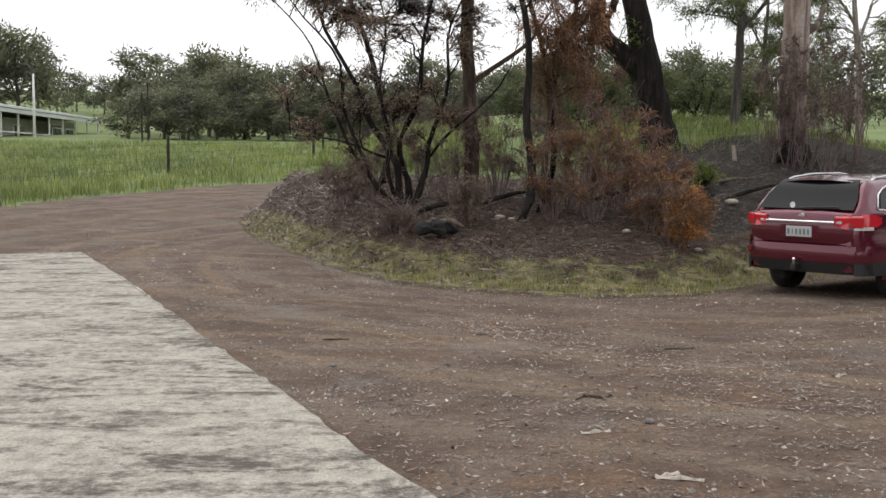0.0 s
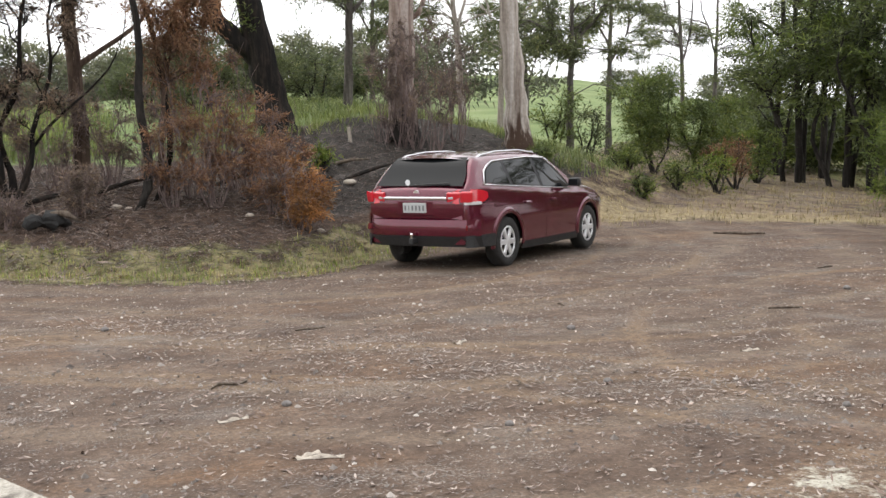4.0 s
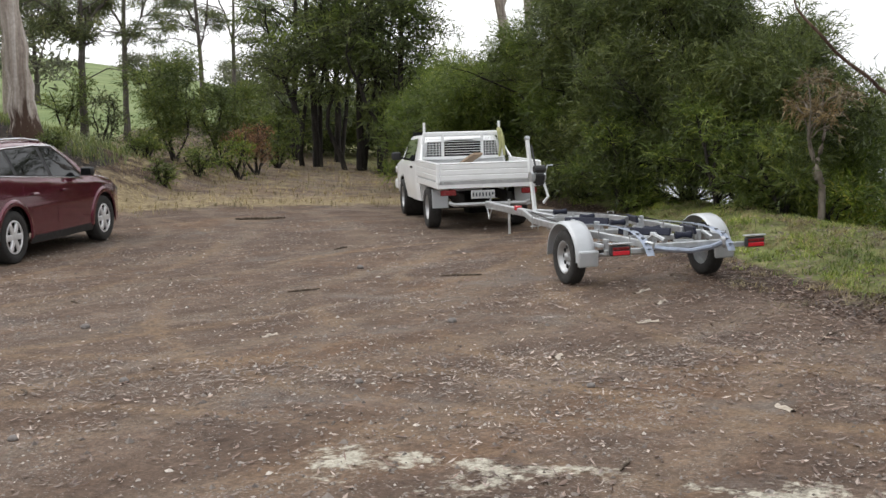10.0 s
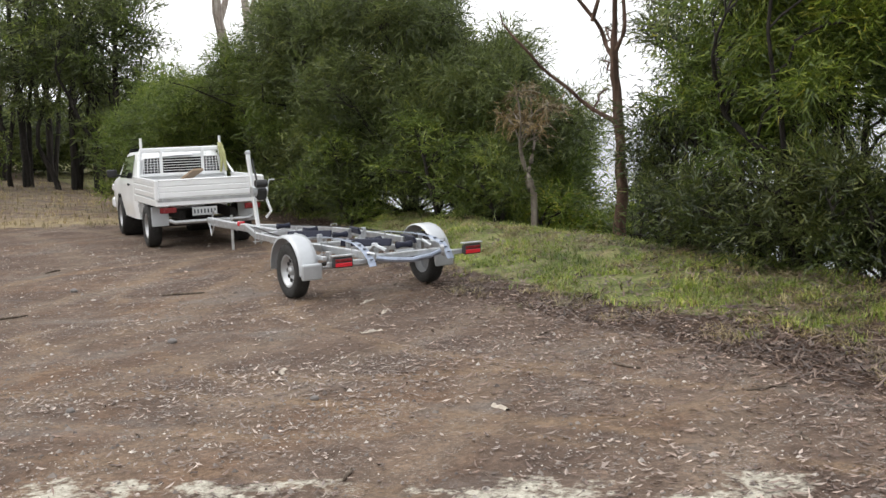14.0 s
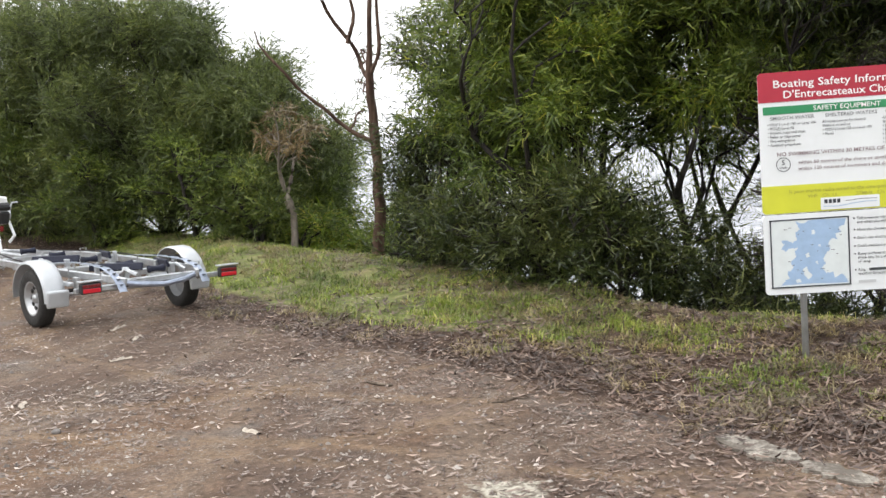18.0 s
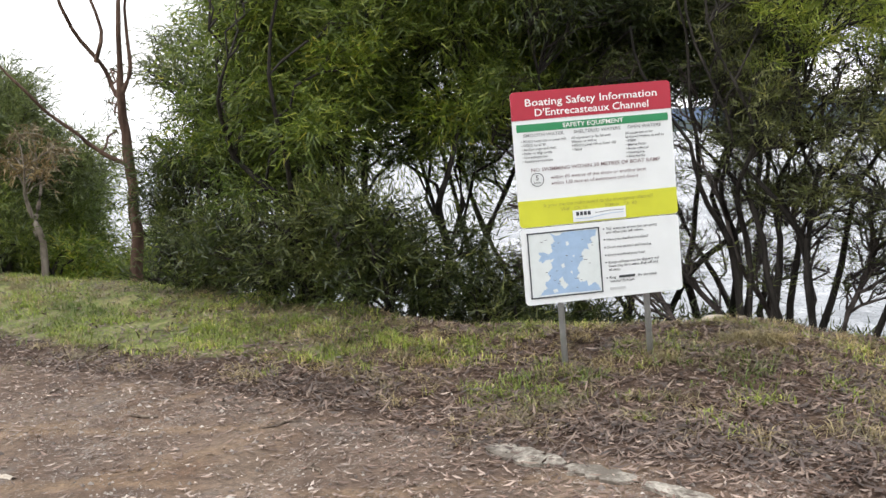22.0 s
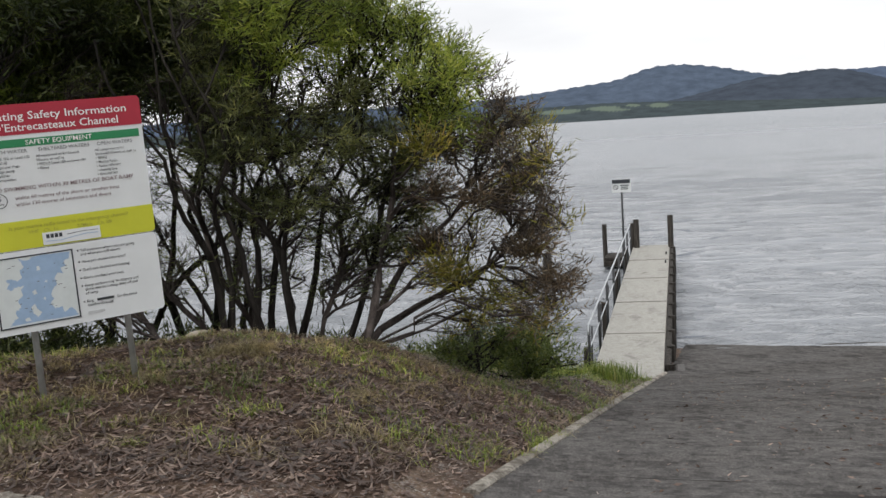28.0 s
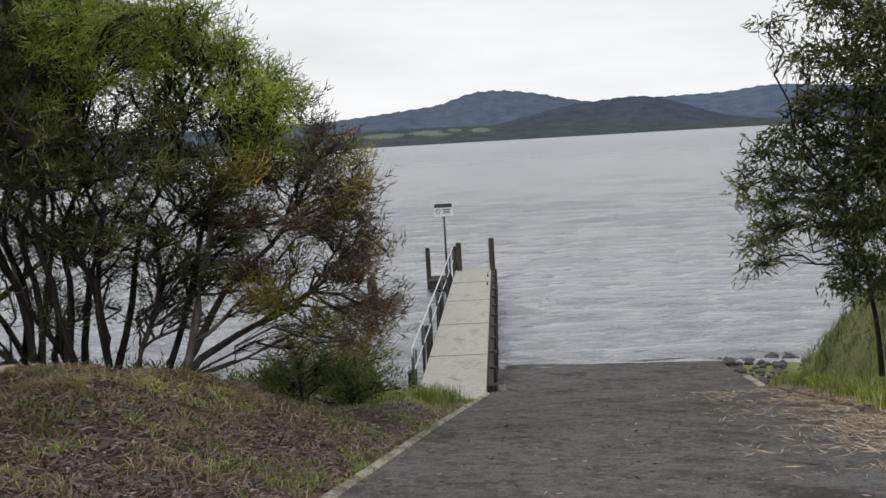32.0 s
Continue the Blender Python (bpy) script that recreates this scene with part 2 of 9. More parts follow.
    char = ramp(nt, fine, [(0.35, (0.012, 0.011, 0.010)), (0.6, (0.045, 0.036, 0.030)), (0.8, (0.11, 0.085, 0.065))])
    past = ramp(nt, noise_tex(nt, 0.15, 5, 0.6, v), [(0.3, (0.10, 0.145, 0.048)), (0.55, (0.160, 0.205, 0.078)), (0.75, (0.225, 0.245, 0.12))])
    # an old slab lies level with the yard: worn concrete shows where the dirt has been swept off it
    at = nt.nodes.new("ShaderNodeAttribute")
    at.attribute_name = "old_slab"
    bare = mathn(nt, "ADD", at.outputs["Fac"], mathn(nt, "ADD", mathn(nt, "MULTIPLY", mathn(nt, "SUBTRACT", noise_tex(nt, 2.1, 4, 0.6, v, 0.6), 0.5), 1.15), mathn(nt, "MULTIPLY", mathn(nt, "SUBTRACT", noise_tex(nt, 17, 5, 0.7, v), 0.5), 0.75)))
    worn_slab = ramp(nt, noise_tex(nt, 30, 5, 0.7, v), [(0.3, (0.20, 0.185, 0.15)), (0.5, (0.42, 0.395, 0.325)), (0.7, (0.56, 0.53, 0.45))])
    dirt_c = blend(nt, ramp(nt, bare, [(0.60, (0, 0, 0)), (0.74, (1, 1, 1))]), dirt_c, worn_slab)
    col = dirt_c
    for name, c in (("litter", litter), ("turf", turf), ("straw", straw), ("char", char), ("pasture", past)):
        at = nt.nodes.new("ShaderNodeAttribute")
        at.attribute_name = name
        edge = mathn(nt, "ADD", at.outputs["Fac"], mathn(nt, "MULTIPLY", mathn(nt, "SUBTRACT", noise_tex(nt, 2.5, 5, 0.65, v), 0.5), 0.9))
        col = blend(nt, ramp(nt, edge, [(0.42, (0, 0, 0)), (0.62, (1, 1, 1))]), col, c)
    nt.links.new(col, b.inputs["Base Color"])
    h = mathn(nt, "ADD", mathn(nt, "MULTIPLY", fine, 0.55), mathn(nt, "MULTIPLY", grit, 0.45))
    bump(nt, b, h, 0.75, 0.03)
    return m


def concrete_mat(name, light, dark, dirt, cover=0.5, lines=0.0):
    m, nt, b = mat_base(name, 0.92, 0, 0.25)
    v = obj_vec(nt)
    c = ramp(nt, noise_tex(nt, 7, 6, 0.7, v), [(0.3, dark), (0.55, light), (0.8, tuple(min(1, x * 1.15) for x in light))])
    c = blend(nt, 0.6, c, ramp(nt, noise_tex(nt, 60, 4, 0.7, v), [(0.33, (0.38, 0.37, 0.35)), (0.6, (1.15, 1.15, 1.15))]), "MULTIPLY")
    stain = mathn(nt, "ADD", noise_tex(nt, 0.9, 6, 0.7, obj_vec(nt, (1.0, 2.4, 1.0)), 0.8), mathn(nt, "MULTIPLY", mathn(nt, "SUBTRACT", noise_tex(nt, 13, 5, 0.7, v), 0.5), 0.55))
    c = blend(nt, ramp(nt, stain, [(cover - 0.05, (0, 0, 0)), (cover + 0.12, (0.92, 0.92, 0.92))]), c, dirt)
    nt.links.new(c, b.inputs["Base Color"])
    bump(nt, b, noise_tex(nt, 40, 5, 0.7, v), 0.5, 0.012)
    return m


def water_mat(name, turn, relief):
    m, nt, b = mat_base(name, 0.06, 0, 0.5)
    b.inputs["IOR"].default_value = 1.33
    b.inputs["Base Color"].default_value = (0.250, 0.266, 0.286, 1)
    # ripples run across the wind; longer swells carry them
    tc = nt.nodes.new("ShaderNodeTexCoord")
    mp = nt.nodes.new("ShaderNodeMapping")
    mp.vector_type = "TEXTURE"
    mp.inputs["Rotation"].default_value = (0, 0, radians(turn))
    mp.inputs["Scale"].default_value = (1.0, 2.3, 1.0)
    nt.links.new(tc.outputs["Object"], mp.inputs["Vector"])
    n1 = noise_tex(nt, 1.2, 4, 0.62, mp.outputs["Vector"], 0.3)
    n2 = noise_tex(nt, 4.0, 4, 0.65, mp.outputs["Vector"], 0.4)
    n3 = noise_tex(nt, 0.12, 2, 0.5, mp.outputs["Vector"])
    h = mathn(nt, "ADD", mathn(nt, "MULTIPLY", n1, 1.5), mathn(nt, "ADD", mathn(nt, "MULTIPLY", n2, 1.6), mathn(nt, "MULTIPLY", n3, 0.3)))
    # far out the ripples are too fine to tell, and show as a dull sheen
    ln = nt.nodes.new("ShaderNodeVectorMath")
    ln.operation = "LENGTH"
    nt.links.new(tc.outputs["Object"], ln.inputs[0])
    bump(nt, b, h, 1.0, relief)
    bn = b.inputs["Normal"].links[0].from_node
    nt.links.new(ramp(nt, mathn(nt, "DIVIDE", ln.outputs["Value"], 900.0), [(0.08, (1, 1, 1)), (0.9, (0.8, 0.8, 0.8))]), bn.inputs["Strength"])
    nt.links.new(ramp(nt, mathn(nt, "DIVIDE", ln.outputs["Value"], 900.0), [(0.04, (0.04, 0.04, 0.04)), (0.14, (0.20, 0.20, 0.20)), (0.45, (0.32, 0.32, 0.32))]), b.inputs["Roughness"])
    return m


def glass_mat(name, col=(0.008, 0.009, 0.010), rough=0.012, spec=0.26):
    m, nt, b = mat_base(name, rough, 0, spec)
    b.inputs["Base Color"].default_value = (*col, 1)
    return m


M = {
    "earth": ground_mat(),
    "slab": concrete_mat("weathered_concrete", (0.43, 0.40, 0.345), (0.25, 0.23, 0.20), (0.075, 0.062, 0.052), 0.53),
    "ramp": concrete_mat("dark_ramp_concrete", (0.138, 0.131, 0.126), (0.058, 0.056, 0.055), (0.050, 0.047, 0.046), 0.54),
    "kerb": concrete_mat("pale_kerb", (0.40, 0.37, 0.32), (0.24, 0.22, 0.19), (0.10, 0.085, 0.07), 0.50),
    "deck": concrete_mat("jetty_deck_concrete", (0.43, 0.42, 0.385), (0.33, 0.32, 0.29), (0.22, 0.21, 0.19), 0.60),
    "water": water_mat("channel_water", -33.9, 0.17),
    "wave_water": water_mat("running_wave_water", 0, 0.06),
    "maroon": plain("maroon_car_paint", (0.105, 0.0055, 0.021), 0.22, 0.45, 0.06, 2.0, coat=1.0),
    "black_plastic": plain("black_plastic", (0.018, 0.018, 0.019), 0.55, 0, 0.15, 8),
    "rubber": plain("tyre_rubber", (0.022, 0.021, 0.020), 0.85, 0, 0.25, 14, fine=0.4),
    "alloy": plain("alloy_wheel", (0.72, 0.72, 0.73), 0.32, 0.45, 0.08, 9),
    "steel_wheel": plain("grey_steel_wheel", (0.42, 0.43, 0.44), 0.4, 0.6, 0.15, 9),
    "chrome": plain("chrome_trim", (0.78, 0.78, 0.80), 0.12, 1.0, 0.04, 9),
    "galv": plain("galvanised_steel", (0.50, 0.52, 0.54), 0.38, 0.7, 0.18, 14),
    "galv_dull": plain("dull_galvanised_pipe", (0.42, 0.43, 0.44), 0.5, 0.6, 0.18, 12),
    "white": plain("white_vehicle_paint", (0.80, 0.815, 0.825), 0.35, 0, 0.05, 3, coat=0.5),
    "dark_under": plain("dark_underbody", (0.015, 0.014, 0.013), 0.8, 0, 0.3, 8),
    "glass": glass_mat("dark_window_glass"),
    "tinted_glass": glass_mat("tinted_rear_glass", spec=0.13),
    "red_lens": plain("red_lamp_lens", (0.55, 0.016, 0.03), 0.15, 0, 0.06, 8, coat=0.8),
    "clear_lens": plain("clear_lamp_lens", (0.62, 0.60, 0.60), 0.12, 0.2, 0.06, 8, coat=0.8),
    "plate": plain("pale_number_plate", (0.46, 0.48, 0.48), 0.45, 0, 0.05, 8),
    "ink": plain("dark_lettering", (0.035, 0.04, 0.05), 0.6, 0, 0.05, 8),
    "ink_grey": plain("faded_grey_lettering", (0.16, 0.165, 0.17), 0.6, 0, 0.05, 8),
    "ink_white": plain("white_lettering", (0.80, 0.79, 0.78), 0.5, 0, 0.03, 8),
    "ink_olive": plain("olive_lettering", (0.36, 0.36, 0.05), 0.6, 0, 0.05, 8),
    "sign_red": plain("sign_red", (0.38, 0.018, 0.04), 0.4, 0, 0.05, 5),
    "sign_green": plain("sign_green", (0.020, 0.22, 0.085), 0.4, 0, 0.05, 5),
    "sign_white": plain("sign_white", (0.70, 0.72, 0.73), 0.4, 0, 0.03, 5),
    "sign_yellow": plain("sign_yellow", (0.55, 0.56, 0.035), 0.4, 0, 0.05, 5),
    "sign_blue": plain("map_blue", (0.31, 0.43, 0.60), 0.45, 0, 0.08, 14),
    "sign_land": plain("map_land", (0.62, 0.66, 0.66), 0.45, 0, 0.05, 14),
    "blue_carpet": plain("blue_skid_rubber", (0.008, 0.011, 0.028), 0.7, 0, 0.2, 20),
    "timber_dark": bark_mat("weathered_pile_timber", [(0.018, 0.016, 0.014), (0.045, 0.040, 0.035), (0.09, 0.08, 0.07)], (14, 14, 1.5)),
    "timber_grey": bark_mat("grey_hardwood", [(0.10, 0.09, 0.078), (0.20, 0.185, 0.165), (0.30, 0.28, 0.25)], (10, 10, 2)),
    "roof_iron": plain("pale_roof_iron", (0.70, 0.71, 0.72), 0.4, 0.2, 0.05, 2),
    "brick_wall": plain("buff_brick_wall", (0.34, 0.27, 0.21), 0.85, 0, 0.15, 5),
    "render_wall": plain("grey_house_wall", (0.56, 0.54, 0.49), 0.85, 0, 0.1, 3),
    "hivis": plain("yellow_green_webbing", (0.36, 0.36, 0.17), 0.8, 0, 0.15, 20),
    "board": plain("bare_board", (0.34, 0.25, 0.17), 0.8, 0, 0.15, 12),
    "stone": plain("grey_stone", (0.17, 0.155, 0.145), 0.9, 0, 0.3, 30, fine=0.4),
    "shore_rock": plain("dark_shore_rock", (0.06, 0.056, 0.052), 0.75, 0, 0.35, 8, fine=0.5),
    "stick": bark_mat("dry_stick", [(0.06, 0.045, 0.035), (0.14, 0.11, 0.085), (0.25, 0.21, 0.17)], (20, 20, 4)),
    "burnt": bark_mat("charred_bark", [(0.006, 0.006, 0.006), (0.018, 0.015, 0.013), (0.055, 0.040, 0.032)]),
    "brown_bark": bark_mat("brown_bark", [(0.030, 0.020, 0.015), (0.085, 0.058, 0.044), (0.16, 0.115, 0.088)]),
    "scrub_twig": bark_mat("scorched_twig", [(0.085, 0.062, 0.058), (0.19, 0.142, 0.132), (0.31, 0.24, 0.225)]),
    "sapling_bark": bark_mat("pale_sapling_bark", [(0.10, 0.08, 0.065), (0.21, 0.18, 0.15), (0.33, 0.295, 0.25)]),
    "twig_grey": bark_mat("grey_twig", [(0.028, 0.023, 0.021), (0.07, 0.058, 0.053), (0.13, 0.11, 0.10)]),
    "grey_bark": bark_mat("grey_brown_bark", [(0.045, 0.038, 0.033), (0.10, 0.088, 0.078), (0.19, 0.17, 0.155)]),
    "dark_bark": bark_mat("dark_wattle_bark", [(0.010, 0.009, 0.008), (0.030, 0.026, 0.023), (0.062, 0.055, 0.048)]),
    "gum_bark": bark_mat("peeling_gum_bark", [(0.09, 0.055, 0.042), (0.30, 0.225, 0.19), (0.50, 0.44, 0.40)], (7, 7, 0.5), 0.8, 0.4, 0.6),
    "pale_bark": bark_mat("pale_gum_bark", [(0.13, 0.095, 0.075), (0.36, 0.31, 0.27), (0.58, 0.54, 0.50)], (7, 7, 0.5), 0.75, 0.35, 0.55, (0.060, 0.036, 0.025)),
    "red_bark": bark_mat("red_brown_bark", [(0.035, 0.021, 0.015), (0.092, 0.057, 0.042), (0.17, 0.115, 0.088)]),
    "leaf_wattle": leaf_mat("dark_wattle_leaf", (0.052, 0.0832, 0.0208), (0.1664, 0.2275, 0.0494), (0.299, 0.338, 0.091)),
    "leaf_bright": leaf_mat("bright_wattle_leaf", (0.075, 0.12, 0.014), (0.19, 0.26, 0.034), (0.36, 0.34, 0.07)),
    # mid-green leaf toned down, the dense stand's shade put into its colour
    "leaf_shade": leaf_mat("shade_toned_leaf", (0.026, 0.039, 0.015), (0.076, 0.102, 0.032), (0.15, 0.165, 0.055)),
    "leaf_bronze": leaf_mat("bronze_wattle_leaf", (0.075, 0.056, 0.048), (0.175, 0.128, 0.108), (0.27, 0.195, 0.155)),
    "leaf_lime": leaf_mat("lime_wattle_tip", (0.125, 0.175, 0.03), (0.285, 0.36, 0.066), (0.42, 0.43, 0.12)),
    "leaf_mid": leaf_mat("mid_green_leaf", (0.060, 0.090, 0.024), (0.165, 0.215, 0.055), (0.27, 0.29, 0.09)),
    "leaf_gum": leaf_mat("gum_leaf", (0.060, 0.078, 0.042), (0.155, 0.180, 0.096), (0.24, 0.25, 0.14)),
    "leaf_oak": leaf_mat("sheoak_needles", (0.0552, 0.0696, 0.03), (0.15, 0.1776, 0.066), (0.24, 0.252, 0.108)),
    "leaf_open": leaf_mat("olive_wattle_leaf", (0.070, 0.082, 0.038), (0.165, 0.182, 0.075), (0.25, 0.25, 0.11)),
    "leaf_plume": leaf_mat("feathery_wattle_leaf", (0.0621, 0.0828, 0.0322), (0.1552, 0.1932, 0.069), (0.253, 0.2875, 0.115), patch=0.35),
    "leaf_fresh": leaf_mat("fresh_wattle_leaf", (0.0638, 0.0968, 0.022), (0.165, 0.2255, 0.0506), (0.264, 0.308, 0.088), patch=0.35),
    "leaf_stand": leaf_mat("blackwood_leaf", (0.0504, 0.0672, 0.0264), (0.1296, 0.162, 0.0576), (0.204, 0.234, 0.096), patch=0.3),
    "leaf_rust": leaf_mat("scorched_leaf", (0.15, 0.072, 0.050), (0.31, 0.158, 0.108), (0.42, 0.25, 0.17), trans=0.42),
    "leaf_orange": leaf_mat("orange_dead_leaf", (0.16, 0.062, 0.022), (0.36, 0.16, 0.06), (0.48, 0.26, 0.12), trans=0.25),
    "leaf_purple": leaf_mat("purple_brown_leaf", (0.095, 0.066, 0.062), (0.22, 0.150, 0.136), (0.31, 0.222, 0.198), trans=0.25),
    "leaf_tan": leaf_mat("tan_dead_leaf", (0.14, 0.095, 0.055), (0.28, 0.20, 0.12), (0.36, 0.27, 0.17), trans=0.25),
    "leaf_yellow": leaf_mat("yellowing_leaf", (0.13, 0.13, 0.02), (0.30, 0.27, 0.05), (0.42, 0.30, 0.12)),
    "grass": leaf_mat("verge_grass", (0.108, 0.165, 0.030), (0.27, 0.35, 0.068), (0.52, 0.47, 0.24), trans=0.3),
    "grass_shag": leaf_mat("shaggy_bank_grass", (0.06, 0.075, 0.025), (0.15, 0.165, 0.06), (0.32, 0.28, 0.15), trans=0.3),
    "grass_dry": leaf_mat("dry_grass", (0.16, 0.125, 0.08), (0.34, 0.275, 0.185), (0.47, 0.40, 0.29), trans=0.3),
    "grass_field": leaf_mat("tall_field_grass", (0.125, 0.165, 0.052), (0.235, 0.285, 0.10), (0.37, 0.37, 0.20), trans=0.3, patch=0.35),
    "litter": leaf_mat("fallen_leaves", (0.065, 0.040, 0.030), (0.195, 0.130, 0.100), (0.39, 0.31, 0.26), trans=0.05, patch=1.5, living=False),
    "galv_guard": plain("grey_plastic_guard", (0.46, 0.48, 0.50), 0.35, 0.2, 0.08, 6),
    "galv_blue": plain("blue_grey_galvanised", (0.30, 0.34, 0.42), 0.35, 0.6, 0.2, 14),
    "dull_red": plain("dull_red_lens", (0.16, 0.012, 0.014), 0.25, 0, 0.06, 8),
    "ink_dim": plain("dim_lettering", (0.035, 0.04, 0.045), 0.6, 0, 0.05, 8),
    "ink_mauve": plain("brown_grey_lettering", (0.22, 0.16, 0.17), 0.6, 0, 0.05, 8),
    "ink_pale": plain("pale_grey_bar", (0.50, 0.51, 0.52), 0.6, 0, 0.05, 8),
    "galv_dark": plain("dark_painted_steel", (0.05, 0.052, 0.055), 0.5, 0.4, 0.2, 10),
    "pale_paint": plain("pale_pole_paint", (0.66, 0.66, 0.65), 0.6, 0, 0.08, 4),
    "pebble": leaf_mat("loose_gravel", (0.10, 0.085, 0.076), (0.26, 0.235, 0.21), (0.52, 0.49, 0.45), rough=0.85, trans=0.0, patch=1.2, living=False),
    "bark_bits": leaf_mat("pale_bark_bits", (0.11, 0.082, 0.068), (0.29, 0.235, 0.20), (0.50, 0.43, 0.38), trans=0.0, patch=1.2, living=False),
    "shed": leaf_mat("shed_leaves", (0.032, 0.020, 0.015), (0.112, 0.073, 0.055), (0.27, 0.205, 0.16), trans=0.05, patch=1.2, living=False),
    "twig": leaf_mat("charred_twig", (0.022, 0.018, 0.016), (0.11, 0.085, 0.074), (0.28, 0.23, 0.20), trans=0.0, patch=1.0, living=False),
    "drift": leaf_mat("bleached_straw", (0.22, 0.175, 0.125), (0.44, 0.365, 0.27), (0.58, 0.50, 0.39), trans=0.1, living=False),
    "char_black": plain("charcoal_black", (0.010, 0.0095, 0.009), 0.7, 0, 0.4, 25, fine=0.8),
    "bark_pale": plain("pale_bark_strip", (0.40, 0.35, 0.29), 0.85, 0, 0.2, 40),
    "far_wood": leaf_mat("far_hazed_forest", (0.088, 0.094, 0.074), (0.188, 0.196, 0.150), (0.27, 0.275, 0.21), patch=0.05),
}

# ---------------------------------------------------------------- builders


def link_mesh(name, bm, material, parent=None, smooth=False):
    me = bpy.data.meshes.new(name)
    bmesh.ops.recalc_face_normals(bm, faces=bm.faces)
    bm.to_mesh(me)
    bm.free()
    if material:
        me.materials.append(material)
    if smooth:
        me.polygons.foreach_set("use_smooth", [True] * len(me.polygons))
    ob = new(name, me)
    ob.parent = parent
    return ob


def part(name, bm, material, parent, label="", smooth=False):
    ob = link_mesh(name, bm, material, parent, smooth)
    return tagged(ob, label) if label else ob


def thing(name, m, label, category, group="", kind=""):
    ob = new(name)
    ob.empty_display_size = 0.2
    ob.matrix_world = m
    return tagged(ob, label, category, group, kind)


def box(size, at=(0, 0, 0), rot=(0, 0, 0), bevel=0.0, bm=None, seg=1):
    """A box with rounded edges, added to bm or on its own."""
    tmp = bmesh.new()
    bmesh.ops.create_cube(tmp, size=1)
    bmesh.ops.scale(tmp, vec=size, verts=tmp.verts)
    if bevel > 0:
        bmesh.ops.bevel(tmp, geom=tmp.edges[:], offset=min(bevel, 0.45 * min(size)), segments=seg, affect="EDGES", profile=0.5)
    bmesh.ops.transform(tmp, matrix=pose(*at, *rot), verts=tmp.verts)
    return merge(bm, tmp)


def merge(bm, tmp):
    if bm is None:
        return tmp
    idx = {v: bm.verts.new(v.co) for v in tmp.verts}
    for f in tmp.faces:
        bm.faces.new([idx[v] for v in f.verts])
    tmp.free()
    return bm


def tube(pts, radii, seg=6, bm=None, cap=True):
    """A round bar along the points; radii one for all or one each."""
    bm = bm or bmesh.new()
    pts = [Vector(p) for p in pts]
    if isinstance(radii, (int, float)):
        radii = [radii] * len(pts)
    rings, side = [], None
    for i, (p, r) in enumerate(zip(pts, radii)):
        t = (pts[min(i + 1, len(pts) - 1)] - pts[max(i - 1, 0)]).normalized()
        if side is None:
            side = t.orthogonal().normalized()
        side = (side - t * side.dot(t)).normalized()
        up = t.cross(side)
        rings.append([bm.verts.new(p + r * (math.cos(a) * side + math.sin(a) * up)) for a in (2 * math.pi * k / seg for k in range(seg))])
    for a, b in zip(rings, rings[1:]):
        for k in range(seg):
            bm.faces.new((a[k], a[(k + 1) % seg], b[(k + 1) % seg], b[k]))
    if cap:
        bm.faces.new(rings[0][::-1])
        bm.faces.new(rings[-1])
    return bm


def lathe(profile, seg=24, axis="y", bm=None, at=(0, 0, 0)):
    """Profile of (radius, offset along the axis) turned about the axis."""
    bm = bm or bmesh.new()
    rings = []
    for r, o in profile:
        ring = []
        for k in range(seg):
            a = 2 * math.pi * k / seg
            c, s = r * math.cos(a), r * math.sin(a)
            co = {"y": (c, o, s), "z": (c, s, o), "x": (o, c, s)}[axis]
            ring.append(bm.verts.new(Vector(co) + Vector(at)))
        rings.append(ring)
    for a, b in zip(rings, rings[1:]):
        for k in range(seg):
            bm.faces.new((a[k], a[(k + 1) % seg], b[(k + 1) % seg], b[k]))
    return bm


def sheet(fn, us, vs, bm=None, keep=None):
    """A grid over us and vs of fn(u, v); keep(u, v) of a cell's middle says whether it stays."""
    bm = bm or bmesh.new()
    grid = [[bm.verts.new(fn(u, v)) for v in vs] for u in us]
    for i in range(len(us) - 1):
        for j in range(len(vs) - 1):
            if keep is None or keep((us[i] + us[i + 1]) / 2, (vs[j] + vs[j + 1]) / 2):
                bm.faces.new((grid[i][j], grid[i + 1][j], grid[i + 1][j + 1], grid[i][j + 1]))
    for v in [v for v in bm.verts if not v.link_faces]:
        bm.verts.remove(v)
    return bm


def spread(a, b, n):
    return [a + (b - a) * i / (n - 1) for i in range(n)]


def np_mesh(name, verts, faces, material, parent=None, smooth=False):
    """A mesh from arrays of verts and of faces that all have the same number of corners."""
    verts, faces = np.asarray(verts, np.float32), np.asarray(faces, np.int32)
    me = bpy.data.meshes.new(name)
    n, k = faces.shape
    me.vertices.add(len(verts))
    me.vertices.foreach_set("co", verts.ravel())
    me.loops.add(n * k)
    me.loops.foreach_set("vertex_index", faces.ravel())
    me.polygons.add(n)
    me.polygons.foreach_set("loop_start", np.arange(0, n * k, k, dtype=np.int32))
    me.polygons.foreach_set("use_smooth", np.full(n, smooth))
    me.update(calc_edges=True)
    if material:
        me.materials.append(material)
    ob = new(name, me)
    ob.parent = parent
    return ob


